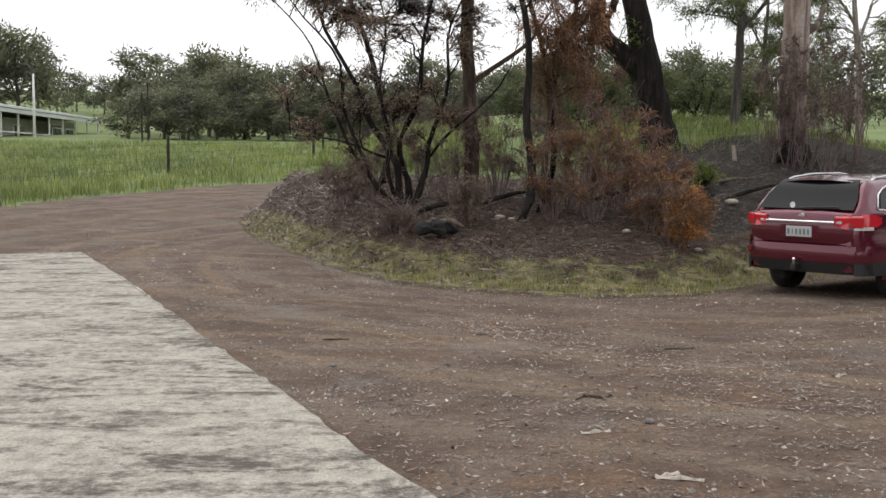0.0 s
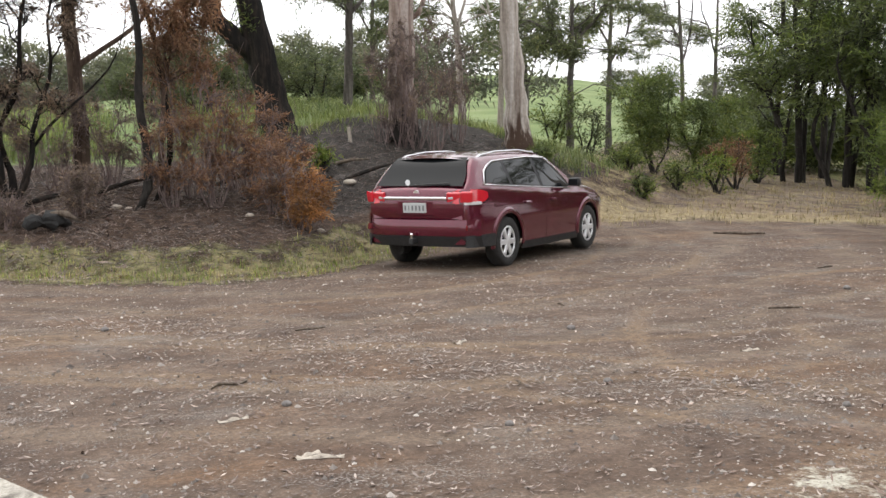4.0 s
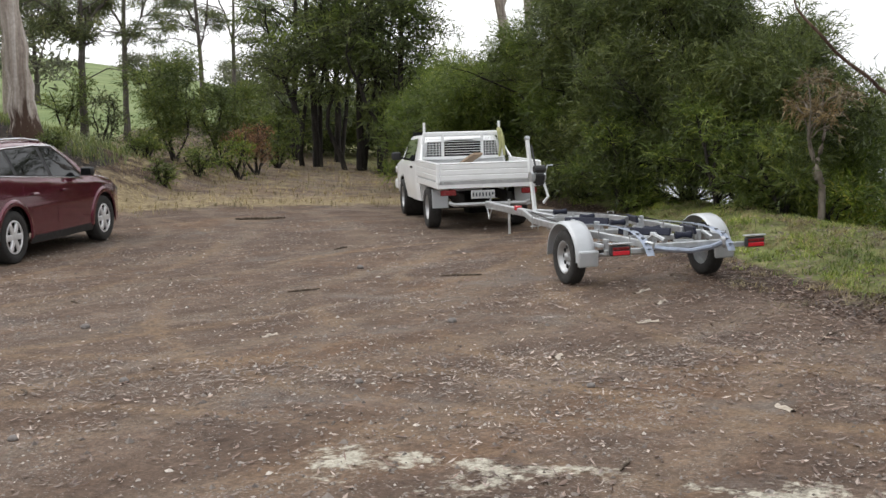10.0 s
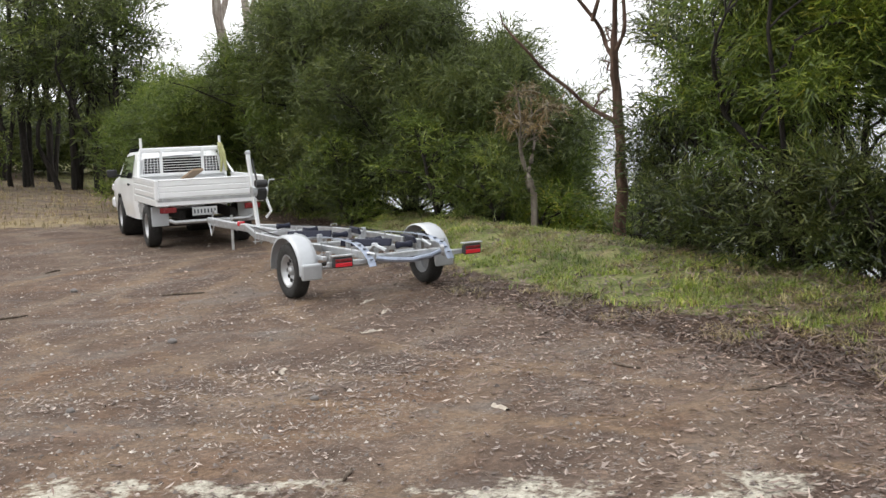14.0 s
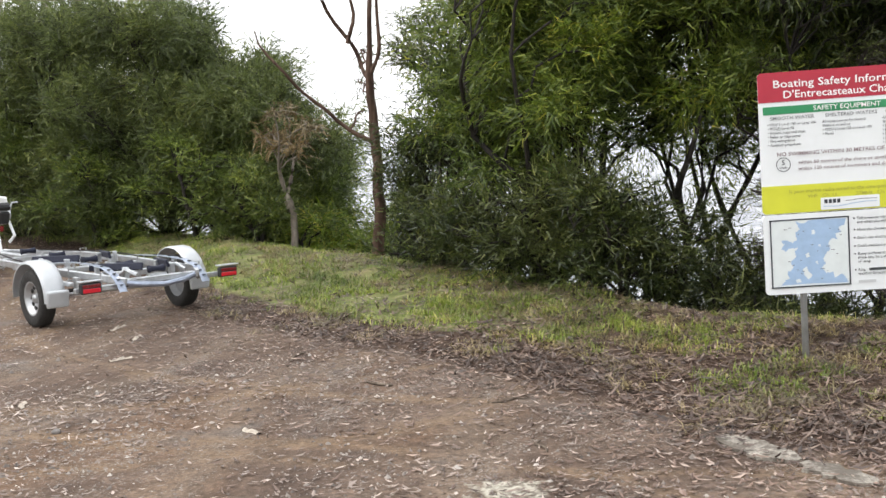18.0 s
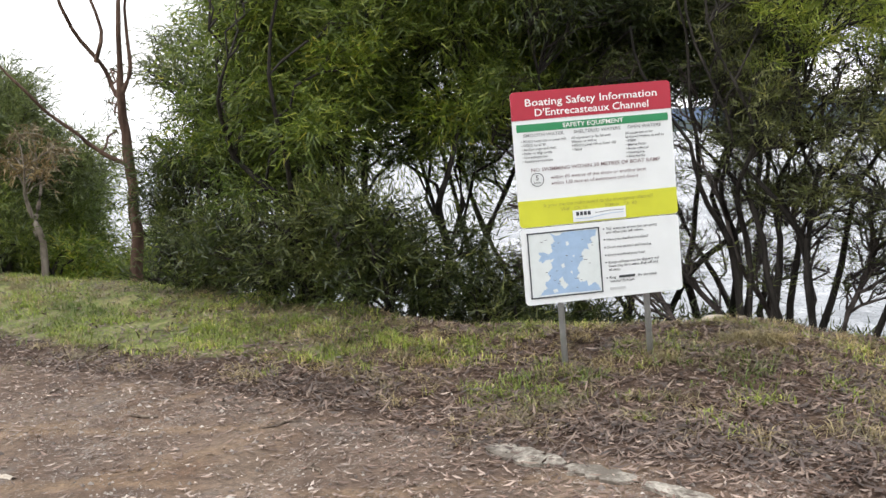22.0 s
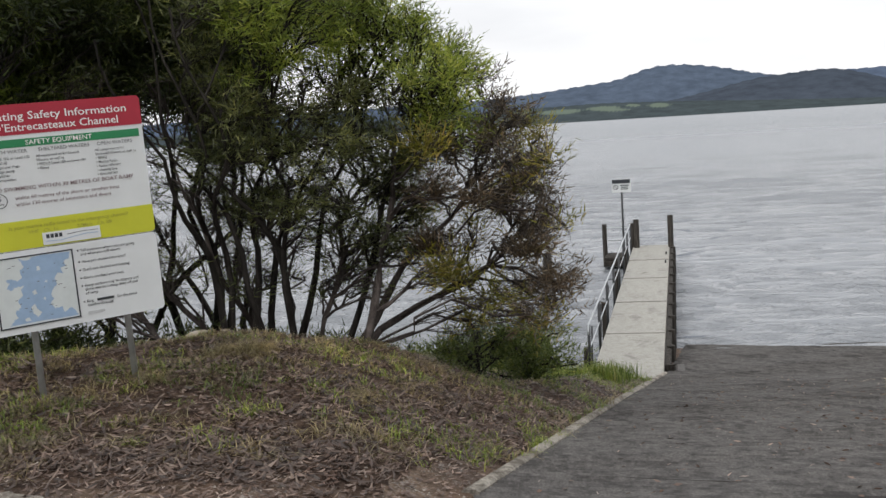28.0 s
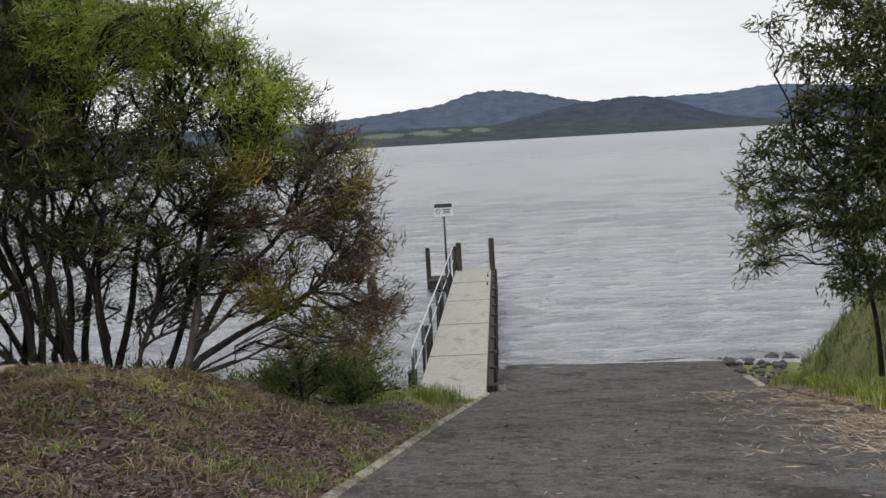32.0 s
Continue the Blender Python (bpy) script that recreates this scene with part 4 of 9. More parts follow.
def build_far_hills():
    """The wooded hills over the channel, three ridges one behind another; distance haze is mixed into their colours."""
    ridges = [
        # name, distance, [(azimuth, height)], forest colour with blue haze painted in
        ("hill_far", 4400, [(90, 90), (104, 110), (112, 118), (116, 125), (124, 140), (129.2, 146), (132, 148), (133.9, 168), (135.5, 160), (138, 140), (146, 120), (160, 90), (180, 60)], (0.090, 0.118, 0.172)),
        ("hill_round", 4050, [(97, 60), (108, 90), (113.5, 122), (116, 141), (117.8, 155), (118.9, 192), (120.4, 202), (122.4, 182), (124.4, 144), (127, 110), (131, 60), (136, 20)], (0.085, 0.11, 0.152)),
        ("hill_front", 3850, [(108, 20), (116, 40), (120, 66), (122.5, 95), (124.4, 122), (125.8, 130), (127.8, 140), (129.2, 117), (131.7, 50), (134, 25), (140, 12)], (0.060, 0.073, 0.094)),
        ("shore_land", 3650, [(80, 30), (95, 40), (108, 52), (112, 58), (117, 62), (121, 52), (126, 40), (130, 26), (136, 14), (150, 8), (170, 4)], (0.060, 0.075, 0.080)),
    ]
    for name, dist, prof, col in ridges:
        m, nt, b = mat_base(name + "_hazed_forest", 1.0, 0, 0.0)
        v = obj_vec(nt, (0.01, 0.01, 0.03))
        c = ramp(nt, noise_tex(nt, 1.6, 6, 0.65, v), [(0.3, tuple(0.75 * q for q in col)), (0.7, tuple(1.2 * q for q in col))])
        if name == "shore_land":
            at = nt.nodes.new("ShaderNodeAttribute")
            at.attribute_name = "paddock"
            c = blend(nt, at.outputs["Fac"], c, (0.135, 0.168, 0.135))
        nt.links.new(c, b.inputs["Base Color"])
        az0, az1 = prof[0][0], prof[-1][0]
        azs, ts = np.arange(az0, az1 + 0.01, 0.1), np.linspace(0, 1, 22)
        A, T = np.meshgrid(azs, ts)
        h = np.interp(A, [p[0] for p in prof], [p[1] for p in prof])
        kern = np.ones(15) / 15
        h = np.stack([np.convolve(np.pad(row, 7, "edge"), kern, "valid") for row in h])
        h = h * (np.sin(T * np.pi / 2) ** 0.9) * (1 + 0.012 * np.sin(A * 9) + 0.006 * np.sin(A * 23 + T * 4) + 0.004 * np.sin(A * 71 + 3 * np.sin(A * 17)))
        R = dist + T * 420
        x, y = R * np.sin(np.radians(A)), R * np.cos(np.radians(A))
        k = len(azs)
        i = np.arange(len(ts) - 1)[:, None] * k + np.arange(k - 1)[None, :]
        f = np.stack([i, i + k, i + k + 1, i + 1], -1).reshape(-1, 4)
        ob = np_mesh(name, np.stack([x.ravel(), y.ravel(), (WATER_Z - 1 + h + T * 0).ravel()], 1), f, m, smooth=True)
        if name == "shore_land":
            w = np.zeros_like(A)
            for ca, ct, wa, wt in ((114.6, 0.42, 1.2, 0.13), (116.8, 0.46, 0.9, 0.12), (118.3, 0.56, 0.4, 0.10), (119.6, 0.52, 0.6, 0.15), (117.4, 0.34, 0.8, 0.06), (112.6, 0.5, .6, .1)):
                w = np.maximum(w, 1 - ease(0.75, 1.05, np.hypot((A - ca) / wa, (T - ct) / wt) + 0.12 * np.sin(A * 31 + T * 20)))
            at = ob.data.attributes.new("paddock", "FLOAT", "POINT")
            at.data.foreach_set("value", w.ravel().astype(np.float32))
        tagged(ob, "dark wooded hill across the channel with pale paddocks, haze in its colour" if name == "shore_land" else "wooded hill across the channel, distance haze painted in blue-grey", "hill", kind="structure")


build_far_hills()

# ---------------------------------------------------------------- trees and shrubs


def limb_path(rng, p0, p1, n=6, sag=0.12, wob=0.05):
    """A bent line from p0 to p1: it leaves upwards and bows over."""
    p0, p1 = np.asarray(p0, float), np.asarray(p1, float)
    L = np.linalg.norm(p1 - p0)
    t = np.linspace(0, 1, n)[:, None]
    pts = p0 + (p1 - p0) * t
    pts[:, 2] += sag * L * np.sin(np.pi * t[:, 0])
    w = rng.normal(0, wob * L, (n, 3))
    w[0] = w[-1] = 0
    return pts + w


class Wood:
    """Many tapered round limbs gathered in one mesh."""

    def __init__(self):
        self.v, self.f, self.n = [], [], 0

    def add(self, pts, radii, seg=5):
        pts, radii = np.asarray(pts, float), np.asarray(radii, float)
        k = len(pts)
        tan = np.gradient(pts, axis=0)
        tan /= np.linalg.norm(tan, axis=1, keepdims=True) + 1e-9
        ref = np.where(np.abs(tan[:, 2:3]) > 0.9, [[1.0, 0, 0]], [[0, 0, 1.0]])
        s = np.cross(tan, ref)
        s /= np.linalg.norm(s, axis=1, keepdims=True) + 1e-9
        u = np.cross(tan, s)
        a = np.linspace(0, 2 * np.pi, seg, endpoint=False)
        ring = pts[:, None] + radii[:, None, None] * (np.cos(a)[None, :, None] * s[:, None] + np.sin(a)[None, :, None] * u[:, None])
        self.v.append(ring.reshape(-1, 3))
        i = (np.arange(k - 1)[:, None] * seg + np.arange(seg)[None, :])
        j = (np.arange(k - 1)[:, None] * seg + (np.arange(seg)[None, :] + 1) % seg)
        self.f.append((np.stack([i, j, j + seg, i + seg], -1).reshape(-1, 4)) + self.n)
        self.n += k * seg

    def link(self, name, material, parent, label=""):
        ob = np_mesh(name, np.concatenate(self.v), np.concatenate(self.f), material, parent, smooth=True)
        return tagged(ob, label) if label else ob


def clump_points(rng, c, rad, n, shell=0.55):
    """Places in a lumpy ball, most of them towards its outside and its upper side."""
    d = rng.normal(size=(n, 3))
    d /= np.linalg.norm(d, axis=1, keepdims=True)
    d[:, 2] = np.where((d[:, 2] < 0) & (rng.random(n) < 0.5), -d[:, 2], d[:, 2])
    r = (shell + (1 - shell) * rng.random(n)) * (1 + 0.15 * np.sin(5 * d[:, 0] + 3 * d[:, 2] + c[0]))
    r = np.where(rng.random(n) < 0.22, r * rng.random(n), r)
    return np.asarray(c) + d * r[:, None] * np.asarray(rad), d


def needles(rng, places, axis, length, width):
    """Narrow leaves, each one triangle that tapers from its foot to its tip."""
    n = len(places)
    axis = axis / (np.linalg.norm(axis, axis=1, keepdims=True) + 1e-9)
    side = np.cross(axis, rng.normal(size=(n, 3)))
    side /= np.linalg.norm(side, axis=1, keepdims=True) + 1e-9
    L = (length * rng.uniform(0.6, 1.3, n))[:, None]
    W = (width * rng.uniform(0.6, 1.3, n))[:, None]
    return np.stack([places - side * W / 2, places + side * W / 2, places + axis * L], 1).reshape(-1, 3)


def foliage(rng, clumps, per, length, width, hang=0.0, shell=0.55, spray=7):
    """Leaves along shoots over all clumps (centre, radii); per: leaf area in a cubic metre of clump, in hundredths of a square metre."""
    V = []
    for c, rad in clumps:
        rad = np.asarray(rad, float)
        m = max(6, int(per / 100 * np.prod(rad) * 4.2 / (0.5 * length * width) / spray))
        p, d = clump_points(rng, c, rad, m, shell)
        # each shoot runs outwards and up, and bows over where the leaves hang
        tw = d * [1, 1, 0.7] + rng.normal(0, 0.45, (m, 3)) + [0, 0, 0.3 - hang]
        tw /= np.linalg.norm(tw, axis=1, keepdims=True) + 1e-9
        t = np.tile(np.linspace(-1, 1, spray), m)[:, None]
        T = np.repeat(tw, spray, 0)
        P = np.repeat(p, spray, 0) + T * t * length * 1.2 + np.array([0, 0, -0.5 * hang * length]) * t**2 + rng.normal(0, length * 0.16, (m * spray, 3))
        A = T + rng.normal(0, 0.42, (m * spray, 3)) + [0, 0, -0.5 * hang]
        V.append(needles(rng, P, A, length, width))
    V = np.concatenate(V)
    return V, np.arange(len(V)).reshape(-1, 3)


def tree(name, at, label, seed, stems, clumps, leaf, bark, per=180, leaf_size=(0.12, 0.02), hang=0.3, shell=0.5, twigs=5, spray=7, category="tree", group="", extra_leaf=None, limb_r=0.35, trunk_seg=9):
    """A tree at (x, y) with the ground's height. stems: lists of (x, y, z, radius) from the base; clumps: (x, y, z, rx, ry, rz) about the base.
    extra_leaf: (material, share of the clumps, from the end of the list)."""
    rng = np.random.default_rng(seed)
    leaf_size = (leaf_size[0] * 1.2, leaf_size[1] * 1.2)
    x, y = at
    ob = thing(name, pose(x, y, float(ground_z(x, y)) - 0.06), label, category, group)
    tips = []
    for k, st in enumerate(stems):
        st = np.asarray(st, float)
        t = np.linspace(0, len(st) - 1, max(6, 4 * len(st)))
        pts = np.stack([np.interp(t, np.arange(len(st)), st[:, i]) for i in range(4)], 1)
        pts[1:-1, :2] += rng.normal(0, 0.025 * (1 + pts[1:-1, 3:4] * 0), (len(pts) - 2, 2)) * np.clip(pts[1:-1, 3:4] * 6, 0.15, 1)
        if st[0, 3] < 0.09:
            bend, turn_a = 0.055 * np.linalg.norm(st[-1, :3] - st[0, :3]), rng.uniform(0, 6.28)
            q = np.linspace(0, 1, len(pts))
            pts[:, 0] += bend * np.sin(q * 2 * np.pi) * math.cos(turn_a) + 0.3 * bend * np.sin(q * 5 * np.pi) * math.sin(turn_a)
            pts[:, 1] += bend * np.sin(q * 2 * np.pi) * math.sin(turn_a) + 0.3 * bend * np.sin(q * 5 * np.pi) * math.cos(turn_a)
        if st[0, 2] < 0.2:
            pts[0, 3] *= 1.25
            pts[1, 3] *= 1.08
        w = Wood()
        w.add(pts[:, :3], pts[:, 3] * rng.uniform(0.95, 1.05, len(pts)), trunk_seg)
        w.link("trunk" if k == 0 else "stem", bark, ob)
        tips.append(pts)
    if not clumps:
        return ob
    cl = [((c[0], c[1], c[2]), (c[3], c[4], c[5])) for c in clumps]
    w = Wood()
    for c, rad in cl:
        # the limb to this clump leaves the stem that passes nearest, a bit lower down
        best = min(((np.linalg.norm((p[:3] - c) * [1, 1, 0.7]) + 2.0 * max(0, p[2] - c[2] + 0.2), i, j) for i, pts in enumerate(tips) for j, p in enumerate(pts)))
        p = tips[best[1]][best[2]]
        r0 = max(0.012, min(p[3] * 0.6, limb_r * 0.14 * max(rad)))
        path = limb_path(rng, p[:3], c, 6)
        w.add(path, np.linspace(r0, 0.012, 6), 5)
        for _ in range(int(twigs)):
            e, _d = clump_points(rng, c, rad, 1, 0.7)
            tp = limb_path(rng, path[rng.integers(2, 6)], e[0], 4, 0.05, 0.08)
            w.add(tp, np.linspace(max(0.005, r0 * 0.3), 0.003, 4), 3)
    tagged(w.link("twigwork", bark, ob), kind="stuff")
    n2 = int(len(cl) * extra_leaf[1]) if extra_leaf else 0
    groups = [(cl[: len(cl) - n2], leaf)] + ([(cl[len(cl) - n2 :], extra_leaf[0])] if n2 else [])
    for some, mtl in groups:
        if some:
            v, f = foliage(rng, some, per, leaf_size[0], leaf_size[1], hang, shell, spray)
            np_mesh("crown", v, f, mtl, ob)
    return ob


def cloud_of(seed, n, centre, spread_r, size, flat=0.75, low=None, lumps=0):
    """n clumps scattered through an ellipsoid, for a crown with an uneven outline; lumps: gathered in as many rounded masses with gaps between them."""
    rng = np.random.default_rng(seed)
    out, heads = [], []
    for k in range(lumps):
        a, h = 2.4 * k + rng.uniform(-0.4, 0.4), rng.uniform(-0.75, 0.95)
        q = math.sqrt(max(0.05, 1 - h * h)) * rng.uniform(0.5, 0.8)
        heads.append((q * math.cos(a), q * math.sin(a), 0.66 * h, rng.uniform(0.28, 0.46)))
    for k in range(n):
        d = rng.normal(size=3)
        d *= rng.random() ** 0.4 / np.linalg.norm(d)
        s = rng.uniform(*size)
        if lumps:
            hx, hy, hz, hr = heads[k % lumps]
            d = np.array([hx + d[0] * hr, hy + d[1] * hr, hz + (abs(d[2]) if rng.random() < 0.6 else d[2]) * hr])
        z = centre[2] + d[2] * spread_r[2]
        if low is not None:
            z = max(low + s * flat * 0.8, z)
        out.append((centre[0] + d[0] * spread_r[0], centre[1] + d[1] * spread_r[1], z, s, s, s * flat))
    return out


def polar(az, d):
    """A place by azimuth in degrees (clockwise from +y) and distance from where the camera stands."""
    return (0.1 + d * math.sin(radians(az)), 0.1 + d * math.cos(radians(az)))


def rel(at, az, d, z, r, flat=0.8):
    """A clump of radius r at the azimuth, distance and height z above the base of the tree at `at`."""
    x, y = polar(az, d)
    return (x - at[0], y - at[1], z, r, r, r * flat)


def plant_north():
    # burnt wattle of several stems on the mound
    at = polar(-2.2, 20.2)
    tree("burnt_wattle", at, "scorched many-stemmed wattle with purple-brown leaves on a mound", 11,
         [[(0, 0, 0, 0.075), (-.35, .1, .9, 0.0638), (-.75, .2, 2.2, 0.045), (-1.6, .3, 3.9, 0.0225)],
          [(.1, .1, 0, 0.0675), (.05, .2, 1.2, 0.0562), (.35, .2, 2.6, 0.0375), (.5, .1, 4.6, 0.015)],
          [(.15, -.1, 0, 0.0525), (.6, 0, 1.4, 0.0413), (.9, .2, 3.0, 0.0225), (1.2, .2, 4.4, 0.0112)],
          [(-.1, 0, 0, 0.045), (-.7, 0, 1.0, 0.0338), (-1.3, .1, 2.6, 0.0225), (-2.2, .2, 4.0, 0.009)],
          [(-.12, .1, 0, 0.04), (-.9, .1, 1.5, 0.028), (-1.9, .1, 2.9, 0.016), (-2.9, .1, 4.2, 0.006)],
          [(0, .15, 0, 0.04), (-.2, .2, 1.4, 0.03), (-.5, .2, 3.0, 0.018), (-.6, .2, 4.8, 0.007)],
          [(.2, .1, 0, 0.035), (.9, .1, 1.2, 0.026), (1.6, .1, 2.2, 0.016), (2.1, .1, 3.4, 0.006)],
          [(-.3, -.1, .9, 0.025), (-1.1, -.2, 1.2, 0.016), (-2.0, -.2, 1.3, 0.006)]],
         cloud_of(3, 60, (-.45, .2, 3.6), (2.5, 1.5, 1.4), (.26, .5), .8, None, 20) + cloud_of(4, 34, (-.6, 0, 1.7), (2.0, .9, .9), (.2, .4)), M["leaf_purple"], M["burnt"], 165, (.085, .018), .5, .3, 28, group="burnt trees")
    tree("burnt_tree", polar(1.4, 21.2), "tall scorched straight-trunked tree with dark bark", 12,
         [[(0, 0, 0, .15), (-.05, 0, 2.0, .135), (-.12, 0, 4.2, .115), (-.2, 0, 8.5, .07)], [(-.08, 0, 2.1, .06), (.7, .3, 2.7, .045), (1.5, .4, 3.6, .02)]],
         cloud_of(5, 20, (-.1, 0, 5.6), (1.6, 1.4, 2.2), (.4, .7), .8), M["leaf_purple"], M["brown_bark"], 160, (.085, .018), .5, .3, 7, group="burnt trees")
    for az, d, r, lean, s in ((3.85, 18.6, .075, .0, 14), (4.75, 19.6, .06, -.12, 15), (-3.6, 21.5, .06, -.5, 16)):
        tree("burnt_sapling", polar(az, d), "slim scorched sapling with a dark bare trunk", s,
             [[(0, 0, 0, r), (lean * .3, 0, 2, r * .85), (lean, 0, 4.6, r * .6), (lean * 1.4, 0, 7, r * .3)]],
             cloud_of(s, 9, (lean, 0, 5.0), (.9, .9, 1.6), (.3, .5)), M["leaf_purple"], M["burnt"] if s == 15 else M["dark_bark"], 160, (.085, .018), .5, .3, 6, group="burnt trees")
    at = polar(5.6, 19.8)
    tree("scorched_wattle", at, "wattle with hanging rust-brown scorched foliage", 18,
         [[(0, 0, 0, .06), (.05, 0, 1.6, .05), (.1, 0, 3.2, .04), (.15, 0, 5.5, .015)]],
         cloud_of(8, 50, (.15, 0, 3.5), (.7, .6, 2.2), (.2, .36), 1.4), M["leaf_rust"], M["brown_bark"], 330, (.07, .015), .9, .3, 6, group="burnt trees")
    # low scorched scrub at the foot of the bank
    for az, d, w, h, s, leaf, lab, per in ((7.6, 18.7, .85, 1.35, 21, "leaf_rust", "scorched rust-brown shrub at the foot of a bank", 150), (5.5, 18.9, .8, 1.3, 22, "leaf_rust", "scorched rust-brown shrub at the foot of a bank", 120),
                                           (9.4, 19.2, .7, 1.2, 23, "leaf_rust", "scorched rust-brown shrub at the foot of a bank", 130), (-2.5, 18.3, .7, .5, 24, "leaf_purple", "low scorched brushwood on a mound", 35),
                                           (11.9, 17.9, .66, .85, 25, "leaf_orange", "small dead shrub with orange-brown leaves", 300), (10.6, 18.4, .5, .9, 26, "leaf_rust", "scorched rust-brown shrub at the foot of a bank", 130),
                                           (17.3, 24.6, .9, 1.9, 27, "leaf_purple", "leafless burnt shrub round a gum's foot", 60), (19.0, 23.9, .7, 1.6, 28, "leaf_purple", "leafless burnt shrub round a gum's foot", 60),
                                           (1.2, 18.4, .7, .6, 29, "leaf_purple", "low scorched brushwood on a mound", 90), (-5.0, 21.0, .8, .7, 30, "leaf_purple", "low scorched brushwood on a mound", 80),
                                           (6.6, 19.6, .9, 1.9, 231, "leaf_rust", "scorched rust-brown shrub at the foot of a bank", 70), (8.6, 20.2, .9, 2.0, 232, "leaf_rust", "scorched rust-brown shrub at the foot of a bank", 90), (4.6, 20.6, .9, 1.5, 233, "leaf_purple", "bare purple-brown scorched shrub with thin twigs", 70), (2.6, 20.8, .9, 1.4, 234, "leaf_purple", "bare purple-brown scorched shrub with thin twigs", 70), (.2, 20.6, .9, 1.2, 235, "leaf_purple", "low scorched brushwood on a mound", 80), (-3.4, 20.4, 1.0, 1.1, 236, "leaf_purple", "low scorched brushwood on a mound", 80), (11.2, 19.6, .7, 1.3, 237, "leaf_rust", "scorched rust-brown shrub at the foot of a bank", 90), (-1.0, 22.5, 1.0, 1.5, 238, "leaf_purple", "low scorched brushwood on a mound", 70), (18.0, 24.4, .9, 2.3, 239, "leaf_purple", "leafless burnt shrub round a gum's foot", 50), (16.4, 24.9, .8, 2.0, 230, "leaf_purple", "leafless burnt shrub round a gum's foot", 50), (20.2, 25.6, .8, 2.0, 229, "leaf_purple", "leafless burnt shrub round a gum's foot", 50)):
        stems = []
        rng = np.random.default_rng(s)
        for k in range(16):
            a = rng.uniform(0, 6.28)
            q = rng.uniform(.4, 1.1)
            stems.append([(0.1 * math.cos(a), 0.1 * math.sin(a), 0, .010), (.4 * w * q * math.cos(a), .4 * w * q * math.sin(a), h * .6, .007), (w * q * .8 * math.cos(a), w * q * .8 * math.sin(a), h * rng.uniform(.8, 1.5), .003)])
        tree("scorched_shrub", polar(az, d), lab, s, stems, cloud_of(s, 14, (0, 0, h * .8), (w * .75, w * .75, h * .6), (.16, .32), .9, 0.05), M[leaf], M["scrub_twig"], per * 1.9, (.06, .014), .4, .2, 19, category="shrub", group="scorched scrub", trunk_seg=5)
    # the great charred gum with its forked limb
    at = polar(11.0, 26.2)
    tree("charred_gum", at, "great charred black gum trunk forking into a heavy limb", 31,
         [[(0, 0, 0, .50), (-.12, 0, .8, .38), (-.35, 0, 2.0, .33), (-.62, 0, 3.4, .27), (-.95, .1, 6.0, .22), (-1.2, .1, 10, .12)],
          [(-.35, 0, 1.65, .24), (-.95, 0, 2.25, .22), (-1.42, 0, 2.75, .20), (-1.45, 0, 3.4, .17), (-1.75, 0, 6.0, .12)],
          [(-1.3, 0, 2.85, .11), (-1.05, .1, 3.5, .09), (-.9, .1, 4.4, .07)]],
         [(-.75, -.2, 2.6, .28, .28, .3), (-.55, -.3, 2.4, .2, .2, .2), (-.85, -.2, 2.9, .22, .22, .22)] + cloud_of(9, 16, (-1.2, 0, 7.5), (2.2, 2, 1.6), (.5, .8)), M["leaf_mid"], M["burnt"], 210, (.10, .02), .4, .4, 5, group="gums")
    at = polar(17.4, 25.2)
    tree("peeling_gum", at, "tall gum with peeling pinkish-grey bark and burnt base", 32,
         [[(0, 0, 0, .36), (0, 0, 1.2, .30), (.03, 0, 3.0, .28), (.08, 0, 6.0, .24), (.1, 0, 11, .12)], [(.05, 0, 2.6, .07), (.55, 0, 3.1, .055), (.9, .1, 3.9, .03)]],
         cloud_of(10, 12, (.1, 0, 8.0), (2.4, 2, 1.6), (.5, .9)) + [(.75, 0, 3.25, .4, .4, .3), (-.9, .3, 3.5, .35, .35, .25), (1.1, .2, 3.7, .4, .4, .3)], M["leaf_gum"], M["gum_bark"], 170, (.11, .02), .7, .35, 5, group="gums")
    at = polar(23.3, 26.6)
    tree("pale_gum", at, "tall gum with smooth pale bark, rough and charred at the foot", 33,
         [[(0, 0, 0, .32), (-.05, 0, 1.0, .27), (-.18, 0, 3.0, .22), (-.32, 0, 6.0, .19), (-.5, 0, 11, .1)], [(.05, -.1, 0, .16), (.08, -.12, .7, .13), (-.02, -.12, 2.0, .05)]],
         cloud_of(13, 12, (-.5, 0, 8.2), (2.4, 2, 1.6), (.5, .9)), M["leaf_gum"], M["pale_bark"], 170, (.11, .02), .7, .35, 5, group="gums")
